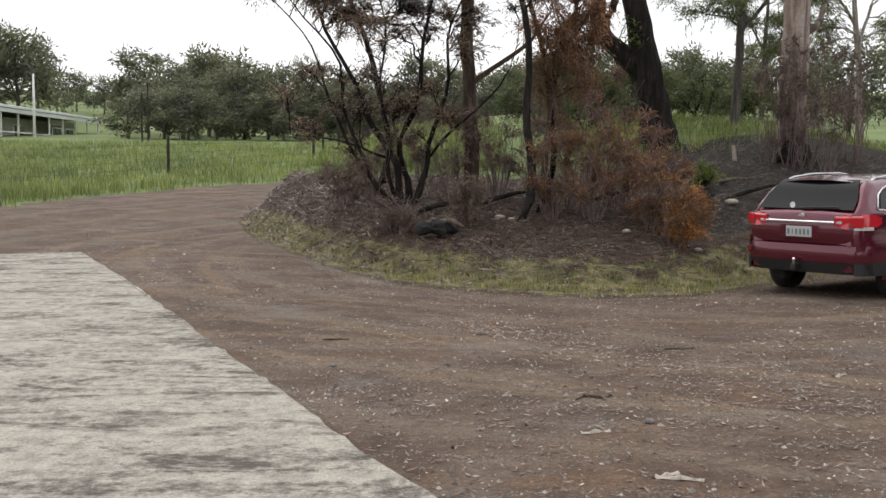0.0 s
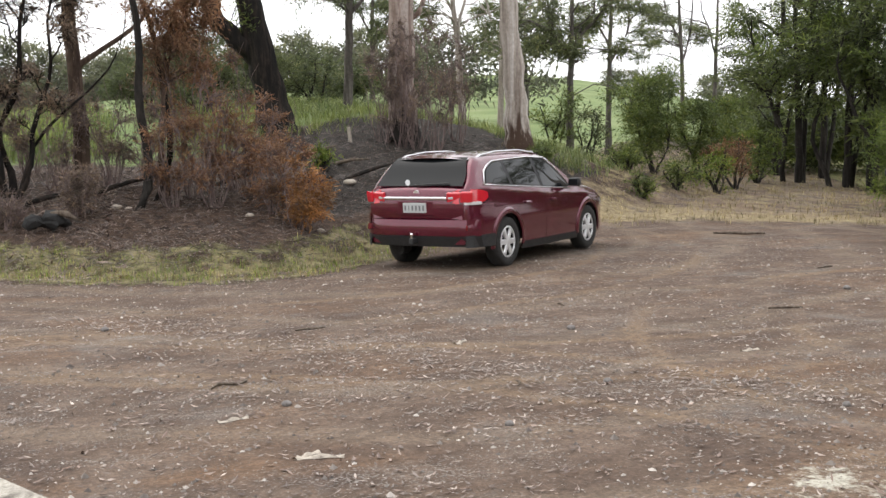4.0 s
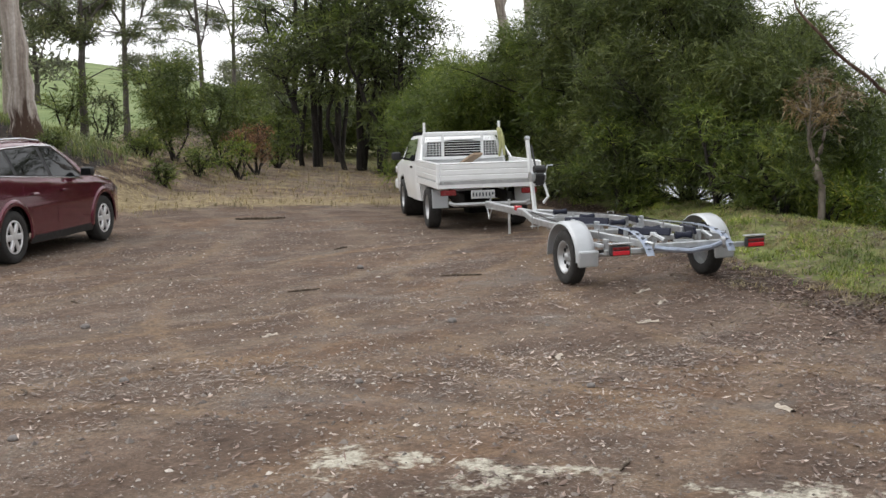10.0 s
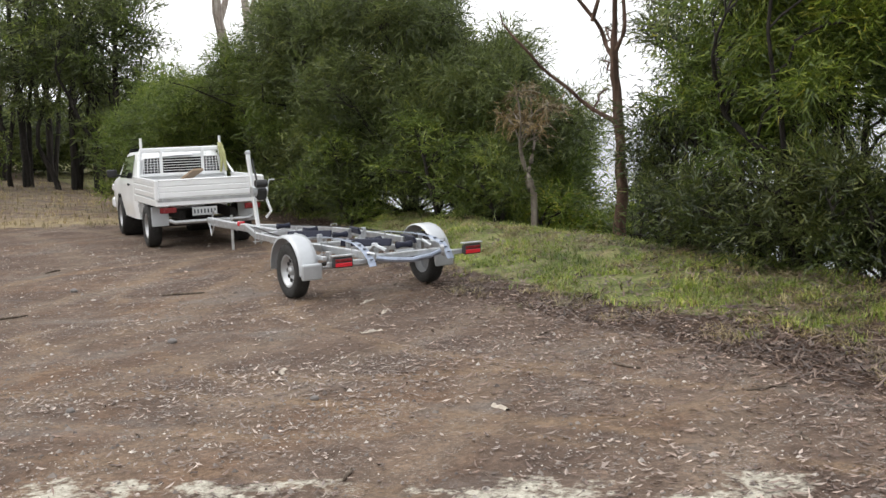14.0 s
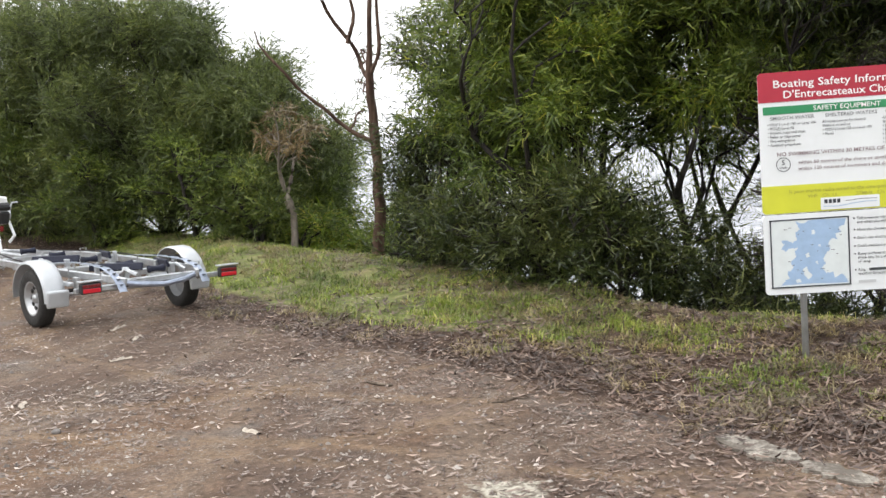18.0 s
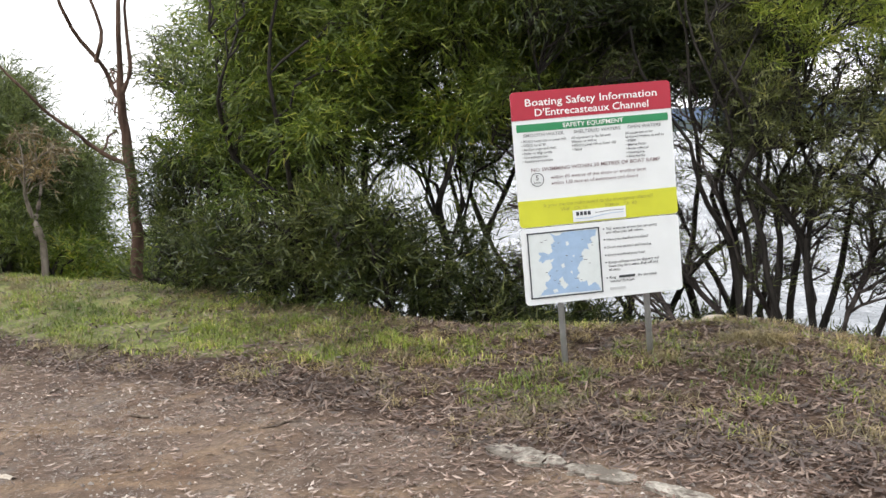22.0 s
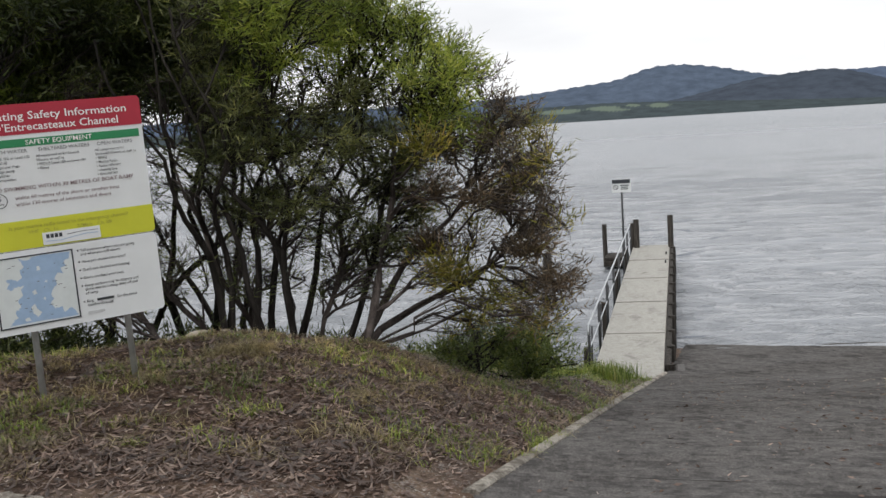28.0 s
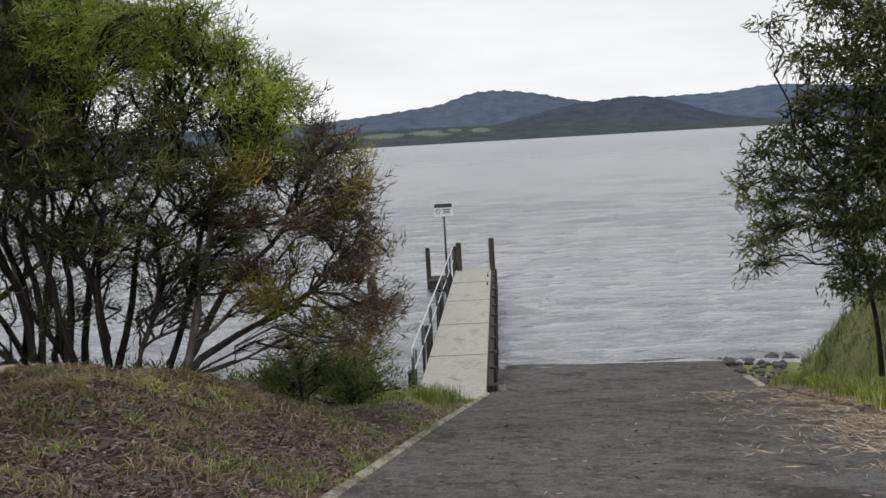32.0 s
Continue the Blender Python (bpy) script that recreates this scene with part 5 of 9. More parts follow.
    # slighter gums behind the bank
    for az, d, h, s, bark, lean in ((14.7, 30, 7, 41, "grey_bark", .3), (20.6, 36, 8.5, 42, "pale_bark", -.4), (26.0, 34, 7.2, 43, "grey_bark", .2), (28.0, 45, 9.5, 44, "grey_bark", .3), (22.5, 42, 8.5, 45, "pale_bark", .4), (31.8, 55, 11, 46, "grey_bark", -.2), (33.3, 60, 10.5, 47, "grey_bark", .3), (16.0, 46, 8.0, 48, "grey_bark", .2)):
        tree("young_gum", polar(az, d), "slender gum with open grey-green crown behind the bank", s,
             [[(0, 0, 0, .13), (lean * .3, 0, h * .35, .10), (lean, .1, h * .7, .06), (lean * 1.3, 0, h, .02)], [(lean * .3, 0, h * .38, .06), (lean + .9, .3, h * .62, .04), (lean + 1.5, .3, h * .85, .015)], [(lean * .4, 0, h * .45, .05), (lean - .8, .2, h * .65, .035), (lean - 1.2, .2, h * .85, .015)]],
             cloud_of(s, 44, (lean * .8, 0, h * .62), (h * .30, h * .30, h * .38), (.3, .65), .6, None, 9), M["leaf_gum"], M[bark], 270, (.13, .024), .5, .35, 4, group="gums")
    # green regrowth shrubs on and behind the bank
    for az, d, w, h, s, leaf in ((7.5, 30, 1.5, 2.2, 51, "leaf_gum"), (9.6, 33, 1.6, 2.0, 52, "leaf_gum"), (12.9, 34, 1.3, 1.6, 53, "leaf_gum"), (14.6, 40, 1.6, 1.6, 54, "leaf_gum"), (25.3, 33, .9, 2.0, 55, "leaf_mid"), (27.0, 36, .8, 1.7, 56, "leaf_gum"),
                                 (30.2, 32, 1.6, 3.0, 57, "leaf_mid"), (32.4, 33.5, 1.4, 2.8, 58, "leaf_mid"), (34.2, 32, .8, 1.5, 59, "leaf_rust"), (33.3, 29.5, .65, 1.0, 60, "leaf_bright"), (31.3, 28.3, .6, .7, 61, "leaf_mid"), (35.3, 36, 1.0, 1.7, 62, "leaf_mid"), (28.8, 30, .8, .6, 63, "leaf_mid"), (24.5, 25.3, .35, .5, 64, "leaf_mid"), (13.2, 22.2, .35, .5, 65, "leaf_bright"), (5.0, 33, 1.5, 1.8, 66, "leaf_gum"), (29.6, 26.0, .4, .55, 67, "leaf_mid")):
        tree("shrub", polar(az, d), "rounded green regrowth shrub on grassy ground" if leaf != "leaf_rust" else "browned shrub among green ones", s,
             [[(0, 0, 0, .05), (.05, 0, h * .5, .035), (.1, 0, h * .9, .012)], [(0, .05, 0, .04), (-.3 * w, .1, h * .5, .025), (-.5 * w, .1, h * .8, .01)], [(0, -.05, 0, .04), (.3 * w, 0, h * .5, .025), (.5 * w, .1, h * .8, .01)]],
             cloud_of(s, 18, (0, 0, h * .6), (w * .75, w * .75, h * .5), (w * .28, w * .45), .85, .05), M[leaf], M["dark_bark"], 200 if d < 32 else 180, (.09, .02) if d < 34 else (.13, .035), .3, .45, 4, category="shrub", group="regrowth shrubs", trunk_seg=5)


plant_north()


def plant_east():
    # the dark stand at the yard's far end
    rng = np.random.default_rng(70)
    for i, (az, d, h, lean) in enumerate(((36.2, 42, 9.5, .3), (37.3, 38, 8.6, -.2), (38.4, 42, 11, .2), (39.5, 37, 9.5, .3), (40.6, 36, 9.0, -.3), (41.5, 35, 6.8, .2), (38.0, 50, 11, 0))):
        tree("blackwood", polar(az, d), "tall dark-green blackwood with a bare dark lower trunk", 71 + i,
             [[(0, 0, 0, .13), (lean * .2, 0, h * .25, .11), (lean, 0, h * .6, .075), (lean * 1.2, 0, h * .95, .025)], [(.2, .1, 0, .09), (.6 + lean, .2, h * .3, .07), (1.3 + lean, .3, h * .6, .03)]] + ([[(-.4, .3, 0, .08), (-.7, .4, h * .3, .065), (-1.5, .5, h * .62, .025)]] if i % 2 else []),
             cloud_of(80 + i, 66, (lean, 0, h * .52), (h * .25, h * .25, h * .50), (.45, .8), .6, 1.0, 16), M["leaf_stand"], M["dark_bark"], 100, (.17, .034), .25, .45, 3, group="dark stand", extra_leaf=(M["leaf_fresh"], .25))
    for i, (az, d, h, w) in enumerate(((35.6, 44, 2.2, 1.8), (37.6, 47, 2.4, 2.0), (39.8, 48, 2.4, 2.2), (36.6, 62, 3.4, 3.4), (39.0, 60, 3.4, 3.4), (41.8, 58, 3.6, 3.4), (44.2, 46, 3.2, 2.4), (43.4, 38, 2.9, 1.4), (42.4, 36, 2.6, 1.2))):
        tree("shrub", polar(az, d), "dark green underwood among tall dark trunks", 300 + i, [[(0, 0, 0, .07), (.2, .1, h * .5, .05), (.3, .1, h * .9, .02)]],
             cloud_of(300 + i, 30, (0, 0, h * .5), (w, w, h * .5), (.5, 1.0), .85, .1), M["leaf_stand"], M["dark_bark"], 120, (.24, .06), .3, .45, 2, category="shrub", group="underwood", trunk_seg=5)
    for i, (az, d, h) in enumerate(((46.8, 37, 10.5), (48.2, 42, 12.5), (50.0, 36, 10.5), (52.5, 34, 10))):
        tree("bare_limbed_gum", polar(az, d), "tall gum with pale bare limbs above the wattles", 95 + i,
             [[(0, 0, 0, .22), (.2, 0, h * .4, .17), (-.2, 0, h * .7, .12), (-.9, 0, h, .05)], [(.1, 0, h * .5, .11), (1.2, 0, h * .75, .07), (2.0, .2, h * 1.0, .03)], [(-.1, 0, h * .62, .09), (-1.6, .2, h * .8, .05), (-2.6, .2, h * .86, .02)]],
             cloud_of(100 + i, 13, (.1, 0, h * .95), (2.4, 2.2, 1.2), (.4, .8), .7), M["leaf_gum"], M["pale_bark"], 110, (.13, .028), .7, .35, 4, group="gums")
    # the wall of wattles behind the utility and the boat trailer
    wall = ((44.9, 28.5, 2.9, 1.9, "leaf_fresh"), (46.8, 26.8, 3.3, 2.3, "leaf_fresh"), (48.9, 24.6, 3.6, 2.4, "leaf_fresh"), (51.3, 23.2, 4.4, 2.2, "leaf_plume"), (53.6, 21.8, 4.5, 2.2, "leaf_plume"), (56.0, 20.4, 4.2, 2.0, "leaf_plume"), (58.6, 19.6, 3.6, 1.8, "leaf_plume"), (60.9, 19.2, 3.4, 1.5, "leaf_plume"), (63.2, 19.8, 2.7, 1.3, "leaf_fresh"), (50.2, 27.5, 4.2, 2.0, "leaf_plume"))
    for i, (az, d, h, w, leaf) in enumerate(wall):
        s = 110 + i
        at = polar(az, d)
        stems = []
        r2 = np.random.default_rng(s)
        for k in range(3):
            a = r2.uniform(0, 6.28)
            stems.append([(.15 * math.cos(a), .15 * math.sin(a), 0, .06), (.3 * w * math.cos(a), .3 * w * math.sin(a), h * .4, .04), (.5 * w * math.cos(a), .5 * w * math.sin(a), h * .75, .012)])
        tree("wattle", at, "broad dense wattle with dark and light green foliage to the ground", s, stems,
             cloud_of(s, 84, (0, 0, h * .52), (w * 1.05, w * 1.05, h * .56), (.26, .55), 1.05, .2, 15) + cloud_of(s + 500, 20, (0, 0, .55), (w * 1.1, w * 1.1, .5), (.28, .48), .9, .0), M[leaf], M["dark_bark"], 240, (.135, .0165), .30, .5, 4, group="shore wattles")
    for i, (az, d, h, w, leaf) in enumerate(((53.0, 19.9, 2.0, 1.1, "leaf_wattle"), (57.5, 18.2, 2.0, 1.2, "leaf_wattle"), (60.5, 17.6, 1.5, .9, "leaf_mid"), (66.0, 17.5, 1.1, .8, "leaf_mid"), (68.0, 16.8, 1.1, .8, "leaf_mid"), (63.6, 17.3, 1.2, .7, "leaf_bright"))):
        tree("shrub", polar(az, d), "dark green underwood at the edge of the shore wattles", 130 + i,
             [[(0, 0, 0, .05), (.1, .05, h * .5, .03), (.2, .1, h * .9, .01)], [(0, 0, 0, .04), (-.3, .05, h * .5, .03), (-.5, .1, h * .8, .01)]],
             cloud_of(130 + i, 22, (0, 0, h * .5), (w * .85, w * .85, h * .5), (.25, .45), .85, .05), M[leaf], M["dark_bark"], 260, (.10, .018), .25, .5, 4, category="shrub", group="underwood", trunk_seg=5)
    # the thin red-barked tree on the verge, and the pale sapling behind it
    at = polar(66.8, 15.2)
    tree("bare_tree", at, "thin red-brown tree on the verge with sparse bare limbs", 140,
         [[(0, 0, 0, .095), (-.01, 0, .8, .078), (.0, .02, 1.7, .070), (-.06, .04, 2.5, .058), (-.06, .02, 3.2, .035), (.02, -.05, 5.2, .02)],
          [(-.04, 0, 1.75, .034), (-.22, .5, 2.05, .027), (-.38, .9, 2.5, .022), (-.52, 1.25, 2.9, .018), (-.6, 1.45, 3.3, .008)],
          [(-.07, .03, 2.6, .035), (-.15, .3, 3.1, .028), (-.3, .65, 3.8, .022), (-.35, .8, 4.6, .015)],
          [(-.08, 0, 2.7, .032), (.0, -.08, 3.3, .025), (.05, -.2, 4.4, .012)],
          [(-.16, .3, 3.1, .03), (-.14, .28, 3.8, .02), (-.2, .4, 4.9, .007)]],
         [(.35, .35, 2.6, .16, .16, .3), (.45, .3, 3.0, .14, .14, .3), (.5, .4, 2.2, .14, .14, .35)], M["leaf_gum"], M["red_bark"], 220, (.10, .02), 1.0, .2, 4, group="verge trees")
    tree("pale_sapling", polar(62.2, 16.8), "small pale-stemmed sapling with browned leaves", 141,
         [[(0, 0, 0, .055), (0, 0, .8, .05), (-.08, 0, 1.25, .035), (-.25, 0, 1.8, .015)], [(0, 0, .85, .045), (.2, .1, 1.2, .035), (.5, .2, 1.75, .012)]],
         cloud_of(141, 12, (.0, 0, 2.0), (.5, .4, .45), (.18, .3)), M["leaf_tan"], M["sapling_bark"], 330, (.09, .02), .5, .3, 5, group="verge trees")


plant_east()


def plant_shore():
    # the dark wattles behind the safety sign
    stand = [
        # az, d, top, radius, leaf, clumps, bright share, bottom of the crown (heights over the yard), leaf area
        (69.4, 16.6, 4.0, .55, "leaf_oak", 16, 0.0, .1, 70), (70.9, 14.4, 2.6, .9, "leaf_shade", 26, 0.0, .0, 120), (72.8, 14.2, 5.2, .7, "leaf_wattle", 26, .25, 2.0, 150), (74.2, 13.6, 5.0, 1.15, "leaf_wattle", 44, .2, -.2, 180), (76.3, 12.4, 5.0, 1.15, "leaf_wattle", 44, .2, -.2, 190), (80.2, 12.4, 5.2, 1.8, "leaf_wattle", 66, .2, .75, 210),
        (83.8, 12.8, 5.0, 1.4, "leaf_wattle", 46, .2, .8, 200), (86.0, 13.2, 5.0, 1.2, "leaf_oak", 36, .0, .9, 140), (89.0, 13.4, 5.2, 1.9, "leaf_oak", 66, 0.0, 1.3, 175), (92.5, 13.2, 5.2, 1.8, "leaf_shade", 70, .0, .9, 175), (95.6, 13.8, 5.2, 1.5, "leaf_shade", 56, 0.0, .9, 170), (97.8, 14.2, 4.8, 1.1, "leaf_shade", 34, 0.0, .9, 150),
    ]
    for i, (az, d, h, w, leaf, n, share, low, per) in enumerate(stand):
        s = 150 + i
        r2 = np.random.default_rng(s)
        at = polar(az, d)
        base = float(ground_z(*at)) - .06
        h, low = h - base, low - base
        stems = []
        for k in range(5 if low < 0.6 - base else 3):
            a = r2.uniform(0, 6.28)
            far_out = r2.uniform(.5, 1.25) * w
            stems.append([(.2 * math.cos(a), .2 * math.sin(a), -.3, .06), (.28 * far_out * math.cos(a + .5), .28 * far_out * math.sin(a + .5), h * r2.uniform(.13, .22), .045), (.62 * far_out * math.cos(a - .3), .62 * far_out * math.sin(a - .3), h * r2.uniform(.3, .45), .03), (far_out * math.cos(a + .2), far_out * math.sin(a + .2), h * r2.uniform(.55, .85), .012)])
        tree("shore_wattle", at, "dense dark wattle with narrow drooping leaves on the shore bank", s, stems,
             cloud_of(s, int(n * 1.7), (0, 0, (h + low) / 2), (w * 1.1, w * 1.1, (h - low) / 2 * 1.1), (.32, .56), .85, low - .2, max(8, n // 3)), M[leaf], M["dark_bark"], per * 1.05, (.105, .015), .4, .4, 6, group="shore wattles", extra_leaf=(M["leaf_bright"], share) if share else None)
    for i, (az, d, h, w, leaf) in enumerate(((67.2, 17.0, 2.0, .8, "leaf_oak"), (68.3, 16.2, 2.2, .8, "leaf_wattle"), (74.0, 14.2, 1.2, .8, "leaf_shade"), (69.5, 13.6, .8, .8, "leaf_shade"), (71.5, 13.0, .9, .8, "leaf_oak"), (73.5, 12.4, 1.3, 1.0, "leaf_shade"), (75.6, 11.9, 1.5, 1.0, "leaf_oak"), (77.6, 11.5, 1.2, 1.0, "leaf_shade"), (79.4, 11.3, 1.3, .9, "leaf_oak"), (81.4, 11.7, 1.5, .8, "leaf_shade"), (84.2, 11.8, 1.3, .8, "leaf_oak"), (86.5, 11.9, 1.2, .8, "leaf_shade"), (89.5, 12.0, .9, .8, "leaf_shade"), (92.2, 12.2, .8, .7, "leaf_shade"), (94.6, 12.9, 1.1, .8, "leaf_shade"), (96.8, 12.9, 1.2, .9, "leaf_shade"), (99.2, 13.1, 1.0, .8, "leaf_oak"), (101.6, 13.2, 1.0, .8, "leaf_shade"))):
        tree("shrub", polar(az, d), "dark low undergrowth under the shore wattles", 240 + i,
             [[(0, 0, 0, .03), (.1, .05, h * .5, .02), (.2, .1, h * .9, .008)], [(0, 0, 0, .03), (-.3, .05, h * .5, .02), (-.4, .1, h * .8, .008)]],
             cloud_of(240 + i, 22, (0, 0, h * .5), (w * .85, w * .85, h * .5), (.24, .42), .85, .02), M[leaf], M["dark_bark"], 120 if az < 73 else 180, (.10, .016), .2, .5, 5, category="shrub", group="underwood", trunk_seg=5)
    # the open many-stemmed wattle by the ramp, yellowing at the tips
    at = polar(99.5, 11.8)
    stems = []
    r2 = np.random.default_rng(170)
    for k, (dx, dy, hh) in enumerate(((-.9, 1.1, 2.9), (-.5, .9, 3.6), (-.2, .7, 3.4), (.1, .3, 3.8), (.25, .0, 3.6), (.4, -.4, 3.9), (.5, -.8, 3.5), (.5, -1.2, 2.9), (.3, -1.8, 2.2), (-.6, .6, 3.2))):
        b0 = (r2.uniform(-.25, .25) + dx * .2, r2.uniform(-.25, .25) + dy * .22)
        stems.append([(b0[0], b0[1], -.2, r2.uniform(.032, .055)), (b0[0] * 1.2 + dx * .15, b0[1] * 1.2 + dy * .2, .8, .032), (dx * .8 + r2.uniform(-.15, .15), dy * .9 + r2.uniform(-.2, .2), 1.8, .018), (dx * 1.3, dy * 1.4, hh, .01)])
    r3 = np.random.default_rng(171)
    base = float(ground_z(*at)) - .06
    high, mid, low = [], [], []
    for _ in range(230):
        az = r3.uniform(96.5, 114.8)
        top = float(np.interp(az, [96, 100, 104, 107, 109.5, 111.5, 114, 115], [3.2, 3.45, 3.5, 3.3, 2.8, 2.3, 1.75, 1.0]))
        bot = float(np.interp(az, [96, 100, 105, 107, 110, 115], [1.3, 1.0, .7, .3, -.2, -.3]))
        z = bot + (top - bot) * r3.random() ** 0.62
        d = r3.uniform(11.0, 13.2)
        r = r3.uniform(.2, .38)
        c = rel(at, az, d, z - .2 - base, r, .8)
        (high if z > top - 1.05 and 98.0 < az < 110.5 else mid if az < 107.5 else low).append(c)
    high_n = len(high)
    tree("open_wattle", at, "many-stemmed open wattle with bright green top and yellowing leaves", 170, [[(p[0], p[1], p[2] if p[2] < 0 else p[2] - base * .8, p[3]) for p in st] for st in stems], mid + high, M["leaf_open"], M["dark_bark"], 200, (.085, .0115), .1, .3, 20, group="shore wattles", extra_leaf=(M["leaf_lime"], high_n / (len(mid) + high_n)))
    # its inner boughs: a tangle of grey twigs with few leaves
    inner = []
    for _ in range(190):
        az = r3.uniform(85.5, 107.5)
        inner.append(rel(at, az, r3.uniform(11.4, 13.6), .05 + 2.4 * r3.random() ** 1.35 - base, r3.uniform(.2, .38), .8))
    tree("inner_bough", at, "tangle of thin grey wattle boughs with few leaves", 175,
         [[(0, s2 * .3, -.2, .04), (.2, s2 * .7, .8, .03), (.3, s2 * 1.3, 1.8, .02), (.4, s2 * 2.0, 2.7, .008)] for s2 in (-.8, -.2, .4, 1.0, 1.5)],
         inner, M["leaf_oak"], M["twig_grey"], 70, (.07, .011), .2, .3, 17, group="shore wattles")
    side = polar(106.0, 12.0)
    lower = float(ground_z(*side)) - .06
    low = [(c[0] + at[0] - side[0], c[1] + at[1] - side[1], c[2] + base - lower, c[3], c[4], c[5]) for c in low]
    tree("wattle_bough", side, "thin outer wattle boughs with reddish and yellow leaves", 174,
         [[(-.9, 1.0, -.2, .055), (-.2, .2, .8, .04), (.15, -.6, 1.6, .025), (.35, -1.3, 2.4, .008)], [(-.9, 1.0, -.2, .05), (-.1, .1, .5, .04), (.2, -.8, .9, .025), (.35, -1.5, 1.4, .008)], [(-.9, 1.0, -.2, .05), (-.4, .4, 1.4, .04), (0, -.3, 2.6, .02), (.1, -.6, 3.2, .008)]],
         low, M["leaf_bronze"], M["twig_grey"], 270, (.085, .0125), 0, .3, 18, group="shore wattles", extra_leaf=(M["leaf_yellow"], .30))
    # low growth by the jetty's landward end
    for az, d, h, w, s, leaf, lab in ((106.6, 14.0, .9, .75, 180, "leaf_mid", "low green shrub beside the ramp"), (108.4, 15.0, .9, .7, 181, "leaf_mid", "low green shrub beside the ramp"), (104.0, 13.2, .8, .7, 182, "leaf_oak", "low dark shrub on the shore bank"), (110.2, 16.6, .7, .5, 183, "leaf_mid", "low green shrub beside the ramp"), (110.0, 12.6, .75, .7, 184, "leaf_mid", "low green shrub beside the ramp"), (112.3, 13.2, .8, .7, 185, "leaf_mid", "low green shrub beside the ramp")):
        tree("shrub", polar(az, d), lab, s, [[(0, 0, 0, .03), (.1, 0, h * .6, .02), (.2, 0, h, .008)]], cloud_of(s, 16, (0, 0, h * .5), (w, w, h * .5), (.18, .34), .85, .03), M[leaf], M["dark_bark"], 260, (.07, .012), 0, .5, 5, category="shrub", group="underwood", trunk_seg=5)
    # the wattle that leans in from the south side of the ramp
    at = polar(139.7, 14.2)
    base = float(ground_z(*at))
    crown = ((134.6, 1.75, .28), (133.2, 1.9, .25), (134.2, 1.35, .3), (135.4, 1.95, .3), (136.5, 1.7, .32), (133.9, 1.1, .22), (136.0, 2.2, .28), (138.0, 1.9, .35), (138.5, 1.45, .35), (139.5, 2.4, .4), (136.9, 2.75, .3), (138.2, 3.1, .4), (136.2, 3.2, .28), (134.7, 3.55, .2), (137.5, 3.7, .4), (140, 3.4, .5), (140, 2.0, .5), (141, 2.9, .5), (139.2, 3.9, .4),
             (138.3, 1.1, .33), (139.5, .9, .38), (139.9, 1.5, .45), (138.0, .85, .25), (138.9, 2.1, .4), (136.2, 2.55, .28), (137.3, 2.3, .32), (135.3, 2.4, .25), (134.1, 2.2, .25), (138.7, 2.7, .4), (135.0, 1.5, .24), (137.4, 1.45, .28))
    tree("leaning_wattle", at, "small dark wattle leaning over the south side of the ramp", 190,
         [[(0, 0, -.1, .04), (.05, .1, 1.0, .034), (-.05, .05, 2.4, .026), (-.1, .3, 4.2, .012)], [(.15, .12, -.1, .03), (.12, .35, 1.1, .026), (.3, .6, 2.2, .02), (.4, 1.2, 2.9, .008)], [(-.08, -.1, -.1, .04), (-.2, -.1, 1.2, .03), (-.3, .1, 2.4, .02), (-.3, .4, 3.4, .008)]],
         [rel(at, a - .5, 13.7, 1.75 + (z - 2.5) * 1.14 - base, r * 1.22) for a, z, r in crown],
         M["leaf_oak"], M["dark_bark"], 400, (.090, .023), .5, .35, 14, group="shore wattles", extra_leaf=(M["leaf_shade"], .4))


plant_shore()


def plant_distance():
    """Gums about the house, on the pasture and on the skyline."""
    rng = np.random.default_rng(200)
    makes = []
    for i in range(3):
        h = 10.0
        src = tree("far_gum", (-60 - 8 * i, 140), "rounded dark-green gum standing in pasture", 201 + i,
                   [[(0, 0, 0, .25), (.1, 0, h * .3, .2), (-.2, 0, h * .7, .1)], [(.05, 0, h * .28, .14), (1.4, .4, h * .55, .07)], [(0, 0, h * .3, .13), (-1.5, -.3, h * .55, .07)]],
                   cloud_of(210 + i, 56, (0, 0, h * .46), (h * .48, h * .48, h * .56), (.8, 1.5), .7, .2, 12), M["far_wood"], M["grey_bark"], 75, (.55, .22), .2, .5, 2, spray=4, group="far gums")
        makes.append(src)
    spots = [
        # az, d, height factor
        (-21.8, 140, 1.1), (-20.6, 138, 1.1), (-23.2, 136, 1.1), (-18.8, 175, 0.62), (-17.9, 190, 0.6), (-16.6, 180, 0.66), (-15.5, 165, 0.6), (-14.6, 128, 0.86), (-13.6, 112, 0.82), (-12.4, 116, 0.82), (-11.6, 104, 0.73), (-10.6, 112, 0.95), (-9.4, 108, 0.77), (-8.2, 114, 0.66), (-7.2, 104, 0.56), (-6, 112, 0.63), (-4.9, 106, 0.59), (-3.6, 110, 0.59), (-2.3, 102, 0.52), (-1, 104, 0.7), (0.6, 108, 0.7), (2.5, 110, 0.7), (4.6, 105, 0.63), (-12.9, 92, 0.6), (-9.9, 90, 0.65), (-6.6, 88, 0.56), (-3.9, 86, 0.52),
        (11.4, 170, 0.9), (12.4, 160, 1), (13.6, 175, 1.1), (14.8, 165, 1), (15.8, 170, 1.1), (17, 160, 0.9), (18.6, 150, 1.1), (24, 90, 0.9), (20.2, 80, 0.8), (28.5, 220, 0.6), (29.5, 230, 0.55), (35.5, 240, 0.5), (30.4, 150, 0.6), (33.2, 170, 0.6), (34.8, 110, 0.8), (10, 150, 0.9), (8, 160, 0.9),
    ]
